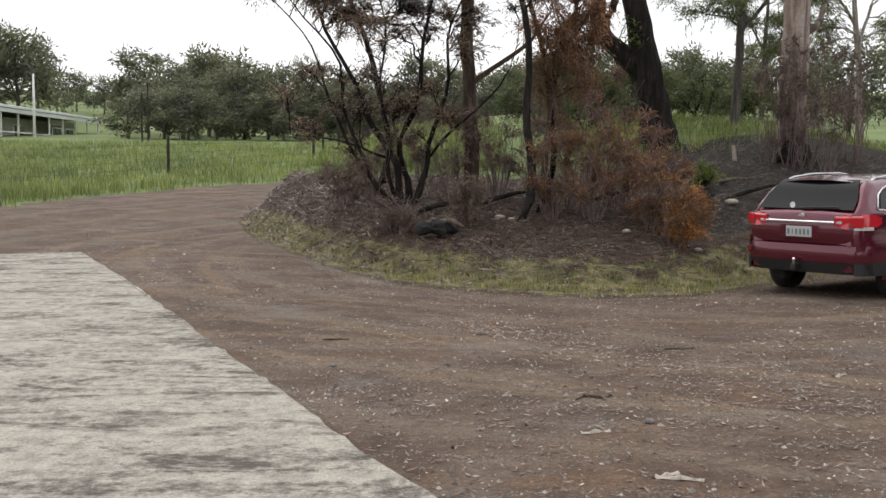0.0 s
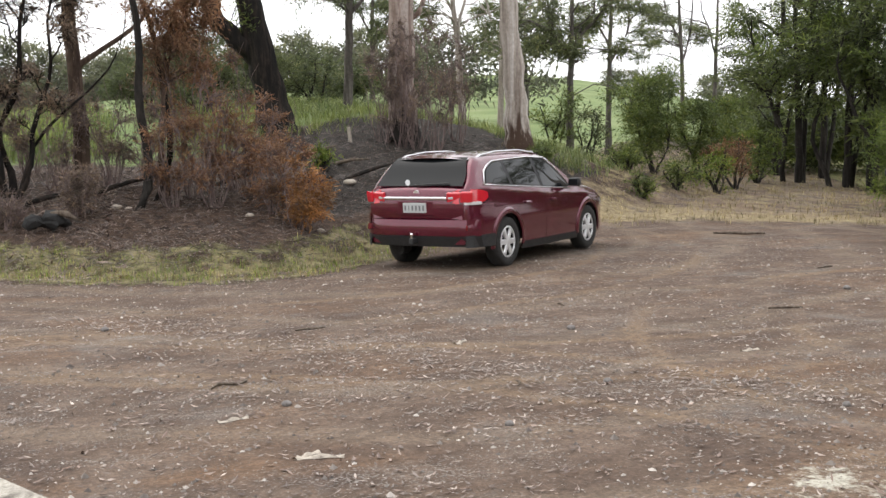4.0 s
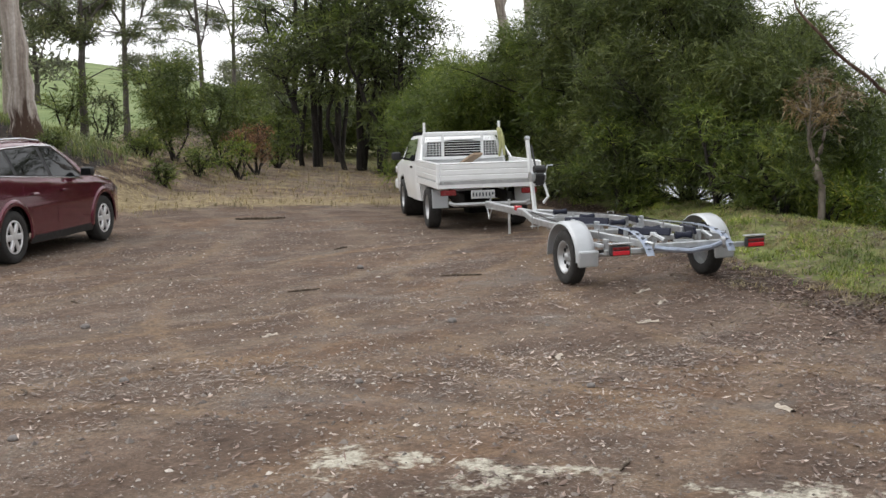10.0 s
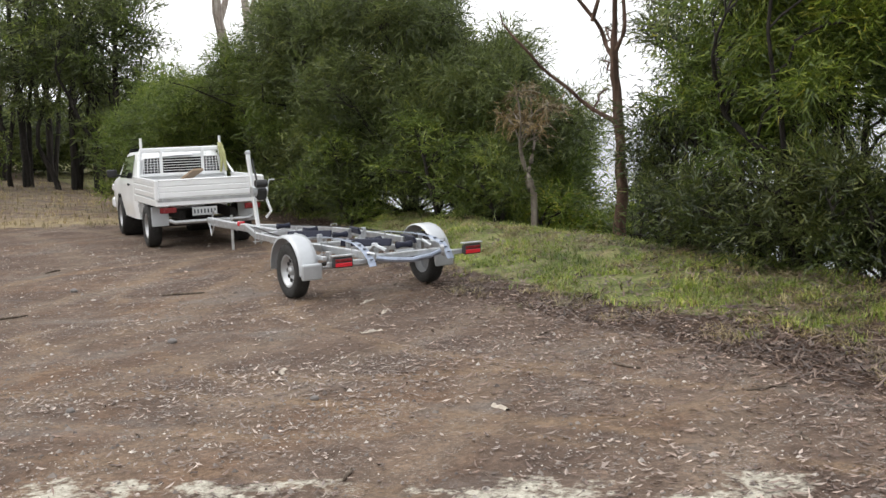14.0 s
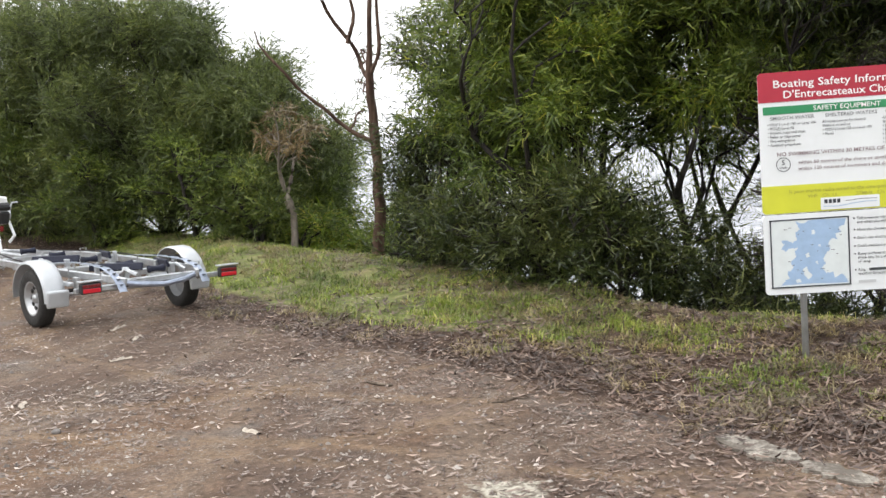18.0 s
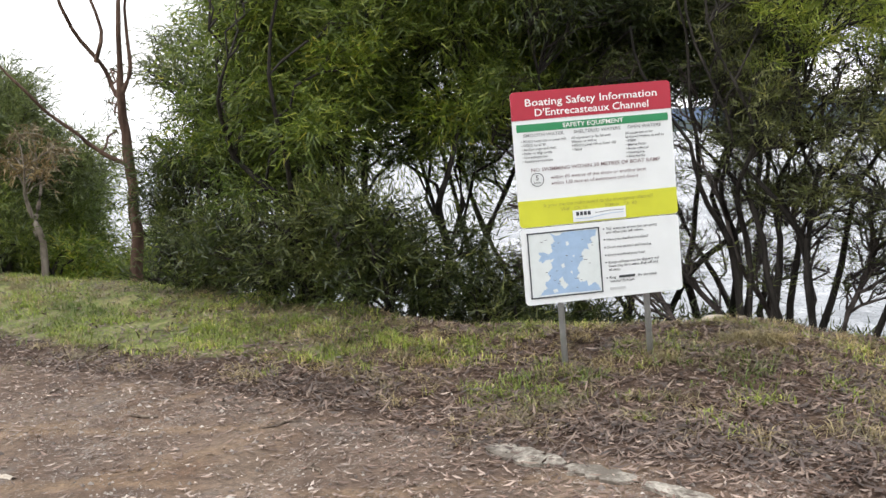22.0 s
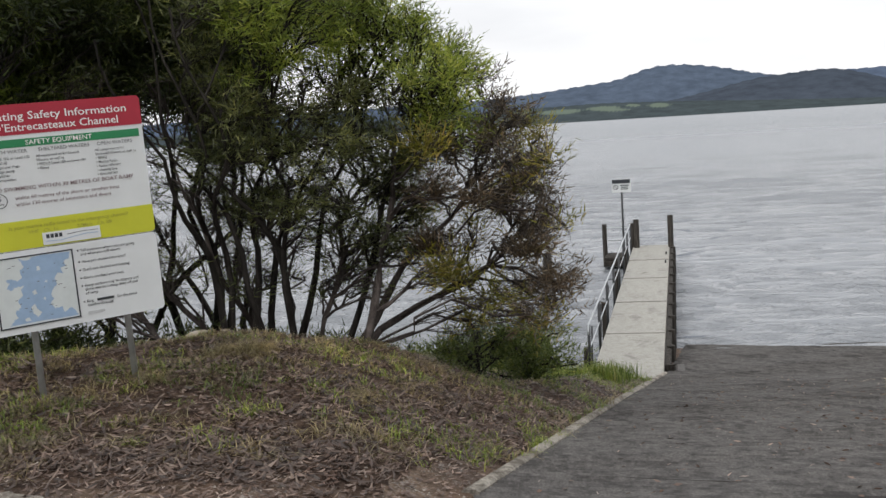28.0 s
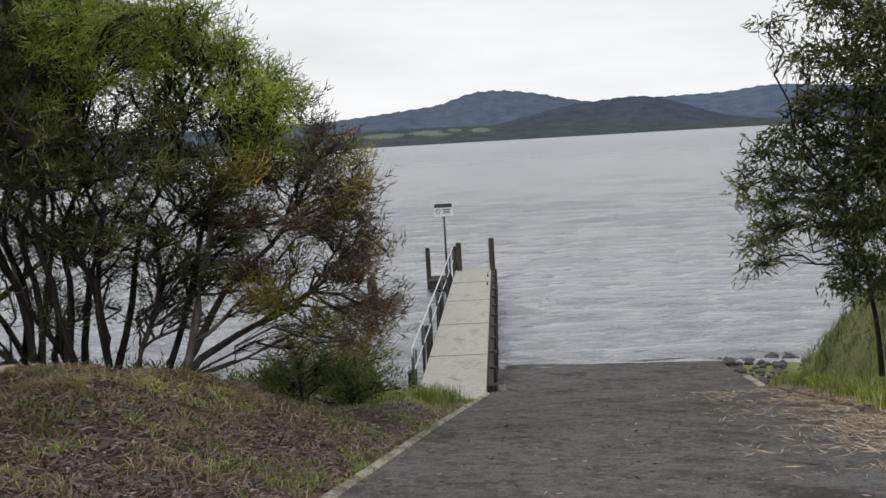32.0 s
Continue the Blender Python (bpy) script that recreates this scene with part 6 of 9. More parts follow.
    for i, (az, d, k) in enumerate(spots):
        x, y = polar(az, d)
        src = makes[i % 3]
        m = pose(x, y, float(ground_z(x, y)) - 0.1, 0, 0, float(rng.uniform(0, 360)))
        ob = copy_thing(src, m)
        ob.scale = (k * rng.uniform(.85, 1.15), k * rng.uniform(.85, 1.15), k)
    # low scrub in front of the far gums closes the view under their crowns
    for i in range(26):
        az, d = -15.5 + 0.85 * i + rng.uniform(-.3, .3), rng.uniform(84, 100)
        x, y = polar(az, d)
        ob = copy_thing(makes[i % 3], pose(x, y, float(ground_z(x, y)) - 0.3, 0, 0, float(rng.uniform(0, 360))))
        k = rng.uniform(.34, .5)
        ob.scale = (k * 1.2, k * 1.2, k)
    for src, (az, d) in zip(makes, ((-25.5, 140), (-19.7, 160), (6.2, 130))):
        x, y = polar(az, d)
        src.matrix_world = pose(x, y, float(ground_z(x, y)) - .1)


plant_distance()

# ---------------------------------------------------------------- vehicles


def bars(bm, x0, z0, w, h, n, rng, y=0.0, fill=0.75):
    """Plain bars that stand for letters, in the x-z plane."""
    step = w / n
    for i in range(n):
        ww = step * fill * rng.uniform(0.8, 1.1)
        box((ww, 0.002, h), (x0 + step * (i + 0.5), y, z0), bm=bm)
    return bm


def wheel(parent, name, at, side, radius, width, rim_r, rim_mat, spokes, label=""):
    """A wheel whose outer face looks along side * y."""
    ob = new(name)
    ob.empty_display_size = 0.1
    ob.parent = parent
    ob.matrix_local = pose(*at)
    if label:
        tagged(ob, label)
    w = width / 2
    s = side
    prof = [(rim_r - 0.01, -w * 0.8), (rim_r + 0.02, -w * 0.95), (radius - 0.03, -w), (radius - 0.006, -w * 0.8), (radius, -w * 0.3), (radius, w * 0.3), (radius - 0.006, w * 0.8), (radius - 0.03, w), (rim_r + 0.02, w * 0.95), (rim_r - 0.01, w * 0.8)]
    part("tyre", lathe([(r, o * s) for r, o in prof], 36), M["rubber"], ob, smooth=True)
    rim = lathe([(rim_r, -w * 0.7 * s), (rim_r, w * 0.78 * s), (rim_r - 0.012, w * 0.84 * s), (rim_r - 0.03, w * 0.72 * s), (rim_r - 0.035, w * 0.1 * s), (0.02, w * 0.05 * s)], 36)
    part("rim", rim, M["dark_under"] if spokes else rim_mat, ob, smooth=True)
    if spokes:
        bm = lathe([(rim_r - 0.0, w * 0.84 * s), (rim_r - 0.022, w * 0.9 * s), (rim_r - 0.03, w * 0.7 * s)], 36)
        for k in range(spokes):
            a = 2 * math.pi * k / spokes
            box((rim_r - 0.03, 0.035, 0.078), (math.cos(a) * (rim_r - 0.02) / 2 + 0, w * 0.74 * s, math.sin(a) * (rim_r - 0.02) / 2), (0, -math.degrees(a), 0), 0.012, bm)
        part("spokes", bm, rim_mat, ob)
        part("hub_cap", lathe([(0.001, w * 0.95 * s), (0.04, w * 0.93 * s), (0.06, w * 0.86 * s), (0.06, w * 0.5 * s)], 20), rim_mat, ob, smooth=True)
    else:
        bm = bmesh.new()
        for k in range(10):
            a = 2 * math.pi * k / 10
            tube([(0.6 * rim_r * math.cos(a), w * 0.1 * s, 0.6 * rim_r * math.sin(a)), (0.6 * rim_r * math.cos(a), w * 0.22 * s, 0.6 * rim_r * math.sin(a))], 0.022, 8, bm)
        part("rim_vent", bm, M["dark_under"], ob)
        part("hub_cap", lathe([(0.001, w * 0.6 * s), (0.035, w * 0.58 * s), (0.045, w * 0.4 * s), (0.045, w * 0.0 * s)], 16), rim_mat, ob, smooth=True)
    return ob


# ---- the maroon estate car: x forward from the rear axle, y left, z up from the ground
CAR_WB, CAR_R = 2.745, 0.345


def car_roof(x):
    return float(np.interp(x, [-0.97, -0.955, -0.88, -0.76, -0.60, -0.46, -0.1, 0.6, 1.1, 1.5, 1.75, 2.1, 2.42, 2.8, 3.3, 3.6, 3.75, 3.80], [0.74, 1.07, 1.14, 1.26, 1.45, 1.545, 1.58, 1.60, 1.59, 1.555, 1.49, 1.28, 1.085, 1.03, 0.95, 0.85, 0.74, 0.60]))


def car_belt(x):
    return float(np.interp(x, [-0.97, -0.8, 0, 1.2, 2.3, 3.0, 3.8], [1.04, 1.10, 1.08, 1.01, 0.955, 0.90, 0.70]))


def car_half(x, z):
    """Half the body's width at this place."""
    plan = float(np.interp(x, [-0.97, -0.88, -0.7, -0.4, 0, 1.4, 2.745, 3.2, 3.5, 3.7, 3.8], [0.70, 0.81, 0.865, 0.895, 0.905, 0.91, 0.905, 0.875, 0.79, 0.66, 0.52]))
    belt = car_belt(x)
    low = float(np.interp(z, [0.2, 0.3, 0.5, 0.70, 0.9, 1.08], [0.955, 0.985, 0.992, 1.0, 0.985, 0.955]))
    if z <= belt:
        return plan * low
    top = car_roof(x)
    t = min(1.0, (z - belt) / max(0.05, 1.60 - belt))
    w = plan * 0.955 - 0.21 * t - 0.035 * t * t
    near = max(0.0, (z - (top - 0.075)) / 0.075)
    return max(0.0, w - 0.12 * near * near)


def car_side_pt(x, z, side, off=0.0):
    return (x, side * (car_half(x, z) + off), z)


def in_arch(x, z, r=0.405):
    return any(math.hypot(x - cx, z - CAR_R) < r for cx in (0.0, CAR_WB))


def car_shell(bm, side, x0, x1, test, off=0.0, nx=110):
    """The body's side and half of its roof, from sill to the middle line."""
    xs = spread(x0, x1, max(3, int(nx * (x1 - x0) / 4.77)))
    K = 30

    def at(x, k):
        zb, zt = float(np.interp(x, [-0.97, -0.46, -0.36, 3.3, 3.8], [0.38, 0.36, 0.235, 0.235, 0.285])), car_roof(x)
        if k <= 22:
            q = k / 22
            z = zb + (zt - 0.03 - zb) * q
            return Vector(car_side_pt(x, z, side, off))
        q = (k - 22) / (K - 22)
        w = car_half(x, zt - 0.03)
        return Vector((x, side * w * (1 - q), zt - 0.03 + (0.03 + off) * math.sin(q * math.pi / 2) ** 0.8))

    grid = [[bm.verts.new(at(x, k)) for k in range(K + 1)] for x in xs]
    for i in range(len(xs) - 1):
        for k in range(K):
            c = (grid[i][k].co + grid[i + 1][k + 1].co) / 2
            if test(c, k):
                bm.faces.new((grid[i][k], grid[i + 1][k], grid[i + 1][k + 1], grid[i][k + 1]))
    # the wheel openings get a round rim
    for v in list(bm.verts):
        if not v.link_faces:
            bm.verts.remove(v)
            continue
        if v.is_boundary and abs(v.co.y) > 0.6:
            for cx in (0.0, CAR_WB):
                d = math.hypot(v.co.x - cx, v.co.z - CAR_R)
                if 0.36 < d < 0.46:
                    v.co.x, v.co.z = cx + (v.co.x - cx) * 0.405 / d, CAR_R + (v.co.z - CAR_R) * 0.405 / d
    return bm


def build_car():
    rng = np.random.default_rng(300)
    heading = 39.3
    h = Vector((math.cos(radians(heading)), math.sin(radians(heading)), 0))
    x0, y0 = 5.88 - h.y * 0.77, 14.36 + h.x * 0.77
    gz = float(ground_z(x0, y0))
    car = thing("estate_car", pose(x0, y0, gz - 0.005, 0, 0, heading), "dark red estate car with chrome trim parked on the earth yard", "car")
    doors = {"rear_door": (0.30, 1.19), "front_door": (1.20, 2.20)}

    def is_door(c):
        if 0.27 < c.z < 1.5:
            for a, b in doors.values():
                if a < c.x < b and not (a == 0.30 and math.hypot(c.x, c.z - CAR_R) < 0.44) and c.z < car_roof(c.x) - 0.11:
                    return True
        return False

    bm = bmesh.new()
    for side in (-1, 1):
        tmp = car_shell(bmesh.new(), side, -0.97, 3.80, lambda c, k: not in_arch(c.x, c.z) and not is_door(c))
        merge(bm, tmp)
    # the tail and the nose are closed between the sides
    for xe in (-0.97, 3.80):
        def cap(y, z, xe=xe):
            return (xe, y * car_half(xe, z), z)
        sheet(cap, spread(-1, 1, 9), spread(0.38 if xe < 0 else 0.285, car_roof(xe) - 0.03, 7), bm)
    part("body", bm, M["maroon"], car, smooth=True)
    for name, (a, b) in doors.items():
        for side in (-1, 1):
            tmp = car_shell(bmesh.new(), side, a, b, lambda c, k: not in_arch(c.x, c.z, 0.44) and 0.30 < c.z < car_roof(c.x) - 0.10 and abs(c.y) > 0.3, 0.002)
            d = part(name, tmp, M["maroon"], car, smooth=True)
            hx = b - 0.72 if name == "rear_door" else a + 0.12
            hb = box((0.17, 0.03, 0.035), (hx + 0.1, side * (car_half(hx, 0.86) + 0.02), 0.865), (0, 3, 0), 0.012)
            part("door_handle", hb, M["maroon"], d)
    bm = box((2.2, 1.5, 0.5), (0.9, 0, 0.62), bevel=0.1)
    box((3.0, 1.4, 0.16), (1.35, 0, 0.40), bm=bm)
    part("dark_interior", bm, M["dark_under"], car)
    # side glass in three panes a side, chrome line round them
    panes = [("window_surround", [(-0.52, 1.165), (0.24, 1.12), (1.10, 1.065), (2.02, 1.005), (2.11, 1.03), (1.77, 1.31), (1.53, 1.465), (1.06, 1.487), (0.20, 1.467), (-0.12, 1.45), (-0.40, 1.345)]), ("quarter_window", [(-0.48, 1.18), (0.16, 1.14), (0.13, 1.45), (-0.12, 1.435), (-0.37, 1.345)]), ("rear_window", [(0.25, 1.133), (1.09, 1.08), (1.06, 1.475), (0.21, 1.455)]), ("front_window", [(1.19, 1.073), (2.01, 1.018), (2.08, 1.036), (1.74, 1.30), (1.50, 1.452), (1.15, 1.474)])]
    for side in (-1, 1):
        outline = []
        for name, poly in panes:
            cx, cz = sum(p[0] for p in poly) / len(poly), sum(p[1] for p in poly) / len(poly)
            bm = bmesh.new()
            ring = []
            m = len(poly)
            for i in range(m):
                p, q = poly[i], poly[(i + 1) % m]
                for t in (0, .25, .5, .75):
                    ring.append((p[0] + (q[0] - p[0]) * t, p[1] + (q[1] - p[1]) * t))
            rows = [[bm.verts.new(car_side_pt(cx + (x - cx) * k, cz + (z - cz) * k, side, 0.003 if name == "window_surround" else 0.009)) for x, z in ring] for k in (1, 0.66, 0.33)]
            mid = bm.verts.new(car_side_pt(cx, cz, side, 0.003 if name == "window_surround" else 0.009))
            n = len(ring)
            for a, b in zip(rows, rows[1:]):
                for i in range(n):
                    bm.faces.new((a[i], a[(i + 1) % n], b[(i + 1) % n], b[i]))
            for i in range(n):
                bm.faces.new((rows[-1][i], rows[-1][(i + 1) % n], mid))
            part(name, bm, M["black_plastic"] if name == "window_surround" else M["glass"], car, smooth=True)
        line = [(-0.55, 1.16), (-0.43, 1.34), (-0.30, 1.41), (-0.12, 1.462), (0.3, 1.48), (1.0, 1.497), (1.5, 1.478), (1.78, 1.32), (2.14, 1.02)]
        part("window_chrome", tube([car_side_pt(x, z, side, 0.01) for x, z in line], 0.011, 6), M["chrome"], car, smooth=True)
        base = [(x, 1.178 - 0.062 * (x + 0.53)) for x in spread(-0.53, 2.12, 12)]
        part("belt_chrome", tube([car_side_pt(x, z - 0.022, side, 0.008) for x, z in base], 0.009, 6), M["chrome"], car, smooth=True)
        part("roof_rail", tube([(x, side * (car_half(x, car_roof(x) - 0.05) - 0.05), car_roof(x) + dz) for x, dz in ((-0.34, -0.04), (-0.24, -0.015), (0.2, 0.004), (0.9, 0.004), (1.35, -0.008), (1.45, -0.04))], 0.014, 6), M["chrome"], car, smooth=True)
        # flares and sills in black cladding below
        sill = sheet(lambda u, v: car_side_pt(u, v, side, 0.008), spread(0.42, 2.33, 16), spread(0.21, 0.315, 4))
        part("sill", sill, M["black_plastic"], car)
        for cx in (0.0, CAR_WB):
            bm = bmesh.new()
            rows = []
            for k in range(21):
                a = radians(-8 + 196 * k / 20)
                row = []
                for rr, off in ((0.40, 0.012), (0.415, 0.026), (0.47, 0.018), (0.485, 0.0)):
                    x, z = cx + rr * math.cos(a), CAR_R + rr * math.sin(a)
                    row.append(bm.verts.new(car_side_pt(x, max(z, 0.22), side, off)))
                rows.append(row)
            for p, q in zip(rows, rows[1:]):
                for i in range(3):
                    bm.faces.new((p[i], q[i], q[i + 1], p[i + 1]))
            part("wheel_flare", bm, M["maroon"], car, smooth=True)
            part("wheel_housing", sheet(lambda a, q: (cx + 0.41 * min(1.0, 2 - q) * math.cos(a), side * (0.86 - 0.32 * min(1.0, q)), CAR_R + 0.41 * min(1.0, 2 - q) * math.sin(a)), spread(radians(-5), radians(185), 20), (0, 1, 1.5, 2)), M["dark_under"], car)
        mir = box((0.12, 0.19, 0.13), (2.0, side * 1.0, 1.09), bevel=0.04, seg=3)
        mo = part("door_mirror", mir, M["black_plastic"], car, smooth=True)
        part("mirror_glass", box((0.006, 0.15, 0.095), (1.936, side * 1.0, 1.09), bevel=0.002), M["glass"], mo)
        # tail lamp wraps from the flank to the tailgate
        lamp = [(-0.52, 0.99, 1.06), (-0.62, 0.945, 1.09), (-0.74, 0.925, 1.105), (-0.84, 0.92, 1.105), (-0.93, 0.92, 1.095)]
        bm = bmesh.new()
        rows = []
        for x, za, zb in lamp:
            rows.append([bm.verts.new(car_side_pt(x, za + (zb - za) * t, side, 0.012)) for t in (0, .33, .66, 1)])
        for y, za, zb in ((0.66, 0.92, 1.085), (0.58, 0.93, 1.08)):
            rows.append([bm.verts.new((-0.988 - 0.012 * t * 0 + 0.04 * t, side * y, za + (zb - za) * t)) for t in (0, .33, .66, 1)])
        for p, q in zip(rows, rows[1:]):
            for i in range(3):
                bm.faces.new((p[i], q[i], q[i + 1], p[i + 1]))
        tl = part("tail_lamp", bm, M["red_lens"], car, smooth=True)
        part("reversing_lens", sheet(lambda u, v: car_side_pt(u, v, side, 0.017), spread(-0.945, -0.70, 7), spread(0.905, 0.945, 3)), M["clear_lens"], tl)
        part("gate_lamp", box((0.05, 0.26, 0.135), (-0.955, side * 0.62, 1.008), (0, -10, -side * 13), 0.02, seg=2), M["red_lens"], car)
        part("corner_lamp", box((0.05, 0.17, 0.15), (-0.935, side * 0.765, 1.01), (0, -8, -side * 34), 0.02, seg=2), M["red_lens"], car)
        part("gate_reversing_lens", box((0.03, 0.085, 0.045), (-0.982, side * 0.55, 0.998), (0, -10, -side * 10), 0.012, seg=2), M["clear_lens"], car)
        part("bumper_corner", sheet(lambda u, v: car_side_pt(u, v, side, 0.03), spread(-0.94, -0.47, 8), spread(0.50, 0.78, 6)), M["maroon"], car, smooth=True)
        part("bumper_reflector", box((0.012, 0.05, 0.075), (-0.955, side * 0.775, 0.60), (0, 0, side * 36), 0.01), M["dull_red"], car)
        part("head_lamp", sheet(lambda u, v: car_side_pt(u, v, side, 0.006), spread(3.25, 3.68, 8), spread(0.68, 0.80, 4)), M["clear_lens"], car, smooth=True)
    # the tailgate's glass and trim
    def gate(y, t, off):
        z = 1.145 + 0.375 * t
        x = float(np.interp(z, [1.07, 1.14, 1.26, 1.45, 1.545], [-0.955, -0.88, -0.76, -0.60, -0.46]))
        return (x - off, y * (car_half(x, z - 0.06) - 0.085 - 0.03 * t), z + off * 0.6)
    part("rear_screen", sheet(lambda u, v: gate(u, v, 0.014), spread(-1, 1, 13), spread(0, 1, 7)), M["tinted_glass"], car, smooth=True)
    part("wiper", tube([(-0.905, 0.05, 1.165), (-0.89, -0.2, 1.18), (-0.885, -0.48, 1.185)], 0.011, 5), M["black_plastic"], car)
    part("roof_spoiler", sheet(lambda u, v: (-0.60 + 0.22 * v + 0.05 * u * u, u * (0.565 + 0.02 * v), 1.522 + 0.042 * v - 0.03 * u * u), spread(-1, 1, 13), spread(0, 1, 5)), M["maroon"], car, smooth=True)
    part("tailgate_panel", sheet(lambda u, v: (-0.974 - 0.025 * math.sin(math.pi * v) + 0.03 * abs(u) ** 4, u * 0.74, 0.70 + 0.36 * v), spread(-1, 1, 15), spread(0, 1, 7)), M["maroon"], car, smooth=True)
    part("gate_chrome", box((0.03, 1.0, 0.04), (-1.002, 0.0, 0.99), (0, -8, 0), 0.012, seg=2), M["chrome"], car)
    part("badge", lathe([(0.001, -1.0), (0.04, -1.0), (0.045, -0.985)], 20, "x", at=(0.03, 0, 1.06)), M["chrome"], car)
    part("plate_recess", box((0.02, 0.56, 0.19), (-0.993, 0, 0.855), (0, -3, 0), 0.03), M["maroon"], car)
    pl = part("number_plate", box((0.012, 0.37, 0.135), (-1.008, 0.0, 0.865), (0, -3, 0), 0.004), M["plate"], car, "pale number plate")
    bm = bmesh.new()
    for i, w in enumerate((0.045, 0.02, 0.045, 0.045, 0.045, 0.045)):
        box((0.004, w * 0.62, 0.07), (-1.016, 0.145 - i * 0.057, 0.862), (0, -3, 0), bm=bm)
    part("plate_marks", bm, M["ink_grey"], pl)
    part("rear_bumper", sheet(lambda u, v: (-1.035 + 0.24 * abs(u) ** 6 + 0.03 * (1 - math.sin(math.pi * (0.25 + 0.6 * v))), u * 0.90, 0.49 + 0.215 * v), spread(-1, 1, 25), spread(0, 1, 6)), M["maroon"], car, smooth=True)
    bm = sheet(lambda u, v: (-1.033 + 0.24 * abs(u) ** 6 + 0.06 * (1 - v), u * 0.90, 0.345 + 0.145 * v), spread(-1, 1, 25), spread(0, 1, 4))
    part("lower_bumper", bm, M["black_plastic"], car)
    for side in (-1, 1):
        part("corner_cladding", sheet(lambda u, v: car_side_pt(u, v, side, 0.034), spread(-0.95, -0.42, 8), spread(0.335, 0.50, 5)), M["black_plastic"], car)
    tow = part("tow_bar", box((0.16, 0.07, 0.08), (-1.05, 0.0, 0.42), bevel=0.01), M["black_plastic"], car)
    part("tow_ball", lathe([(0.001, 0.095), (0.018, 0.09), (0.026, 0.07), (0.018, 0.045), (0.014, 0.0)], 14, "z", at=(-1.10, 0.0, 0.44)), M["chrome"], tow, smooth=True)
    part("exhaust_silencer", tube([(-0.75, 0.42, 0.27), (-0.55, 0.42, 0.27)], 0.07, 10), M["dark_under"], car)
    part("windscreen", sheet(lambda u, v: (2.38 - 0.80 * v, u * (0.74 - 0.16 * v), 1.10 + 0.42 * v + 0.012), spread(-1, 1, 9), spread(0, 1, 5)), M["glass"], car, smooth=True)
    for cx in (0.0, CAR_WB):
        for side in (-1, 1):
            wheel(car, "wheel", (cx, side * 0.79, CAR_R), side, CAR_R, 0.215, 0.222, M["alloy"], 6)
    # a small round sticker on the rear screen
    part("screen_sticker", lathe([(0.001, 0.0), (0.04, 0.0)], 16, "x", at=(-0.90, 0.17, 1.20)), M["sign_white"], car)


build_car()




# ---- the white utility: x forward from the rear axle, y left, z up
def build_ute():
    rng = np.random.default_rng(310)
    rear, front = Vector((12.3, 13.2)), Vector((13.79, 15.43))
    d = (front - rear).normalized()
    heading = math.degrees(math.atan2(d.y, d.x))
    half = 0.72
    cx, cy = rear.x + d.y * half, rear.y - d.x * half
    gz = float(ground_z(cx, cy))
    ute = thing("utility_truck", pose(cx, cy, gz, 0, 0, heading), "white single-cab utility with a dropside tray and ladder rack", "utility")
    W, R = M["white"], 0.33
    # cab: lofted sections
    def cab(x, t):
        """Half section: t from sill to roof middle."""
        roof = float(np.interp(x, [1.02, 1.12, 1.3, 2.2, 2.45, 2.95, 3.2, 3.9, 4.02], [1.38, 1.43, 1.475, 1.485, 1.44, 1.08, 1.02, 0.93, 0.70]))
        plan = float(np.interp(x, [1.02, 1.2, 3.3, 3.8, 4.02], [0.74, 0.78, 0.79, 0.74, 0.62]))
        if t < 0.7:
            z = 0.36 + (roof - 0.05 - 0.36) * t / 0.7
            w = plan * float(np.interp(z, [0.36, 0.6, 0.9, 1.0, 1.55], [0.96, 1.0, 0.99, 0.96, 0.80]))
            return w, z
        q = (t - 0.7) / 0.3
        w = plan * float(np.interp(roof - 0.05, [0.36, 0.6, 0.9, 1.0, 1.55], [0.96, 1.0, 0.99, 0.96, 0.80]))
        return w * (1 - q), roof - 0.05 + 0.05 * math.sin(q * math.pi / 2)
    bm = bmesh.new()
    for side in (-1, 1):
        def at(x, t, side=side):
            w, z = cab(x, t)
            return (x, side * w, z)
        sheet(at, spread(1.02, 4.02, 44), [k / 24 for k in range(25)], bm, keep=lambda x, t: not (math.hypot(x - 2.75, cab(x, t)[1] - R) < 0.40 and t < 0.68))
    for xe in (1.02, 4.02):
        sheet(lambda u, v, xe=xe: (xe, u * cab(xe, v * 0.7)[0], cab(xe, v * 0.7)[1]), spread(-1, 1, 7), spread(0, 1, 6), bm)
    part("cab", bm, W, ute, smooth=True)
    for side in (-1, 1):
        def sp(x, z, off=0.008):
            t = 0.7 * (z - 0.36) / max(0.1, float(np.interp(x, [1.02, 1.12, 1.3, 2.2, 2.45, 2.95], [1.38, 1.43, 1.475, 1.485, 1.44, 1.08])) - 0.05 - 0.36)
            return (x, side * (cab(x, t)[0] + off), z)
        bm = bmesh.new()
        quad = [(1.45, 1.02), (2.72, 1.00), (2.42, 1.36), (1.50, 1.41)]
        g = [[bm.verts.new(sp(quad[0][0] + (quad[1][0] - quad[0][0]) * u + v * ((quad[3][0] - quad[0][0]) * (1 - u) + (quad[2][0] - quad[1][0]) * u), quad[0][1] + (quad[1][1] - quad[0][1]) * u + v * ((quad[3][1] - quad[0][1]) * (1 - u) + (quad[2][1] - quad[1][1]) * u))) for v in spread(0, 1, 5)] for u in spread(0, 1, 6)]
        for i in range(5):
            for j in range(4):
                bm.faces.new((g[i][j], g[i + 1][j], g[i + 1][j + 1], g[i][j + 1]))
        part("side_window", bm, M["glass"], ute, smooth=True)
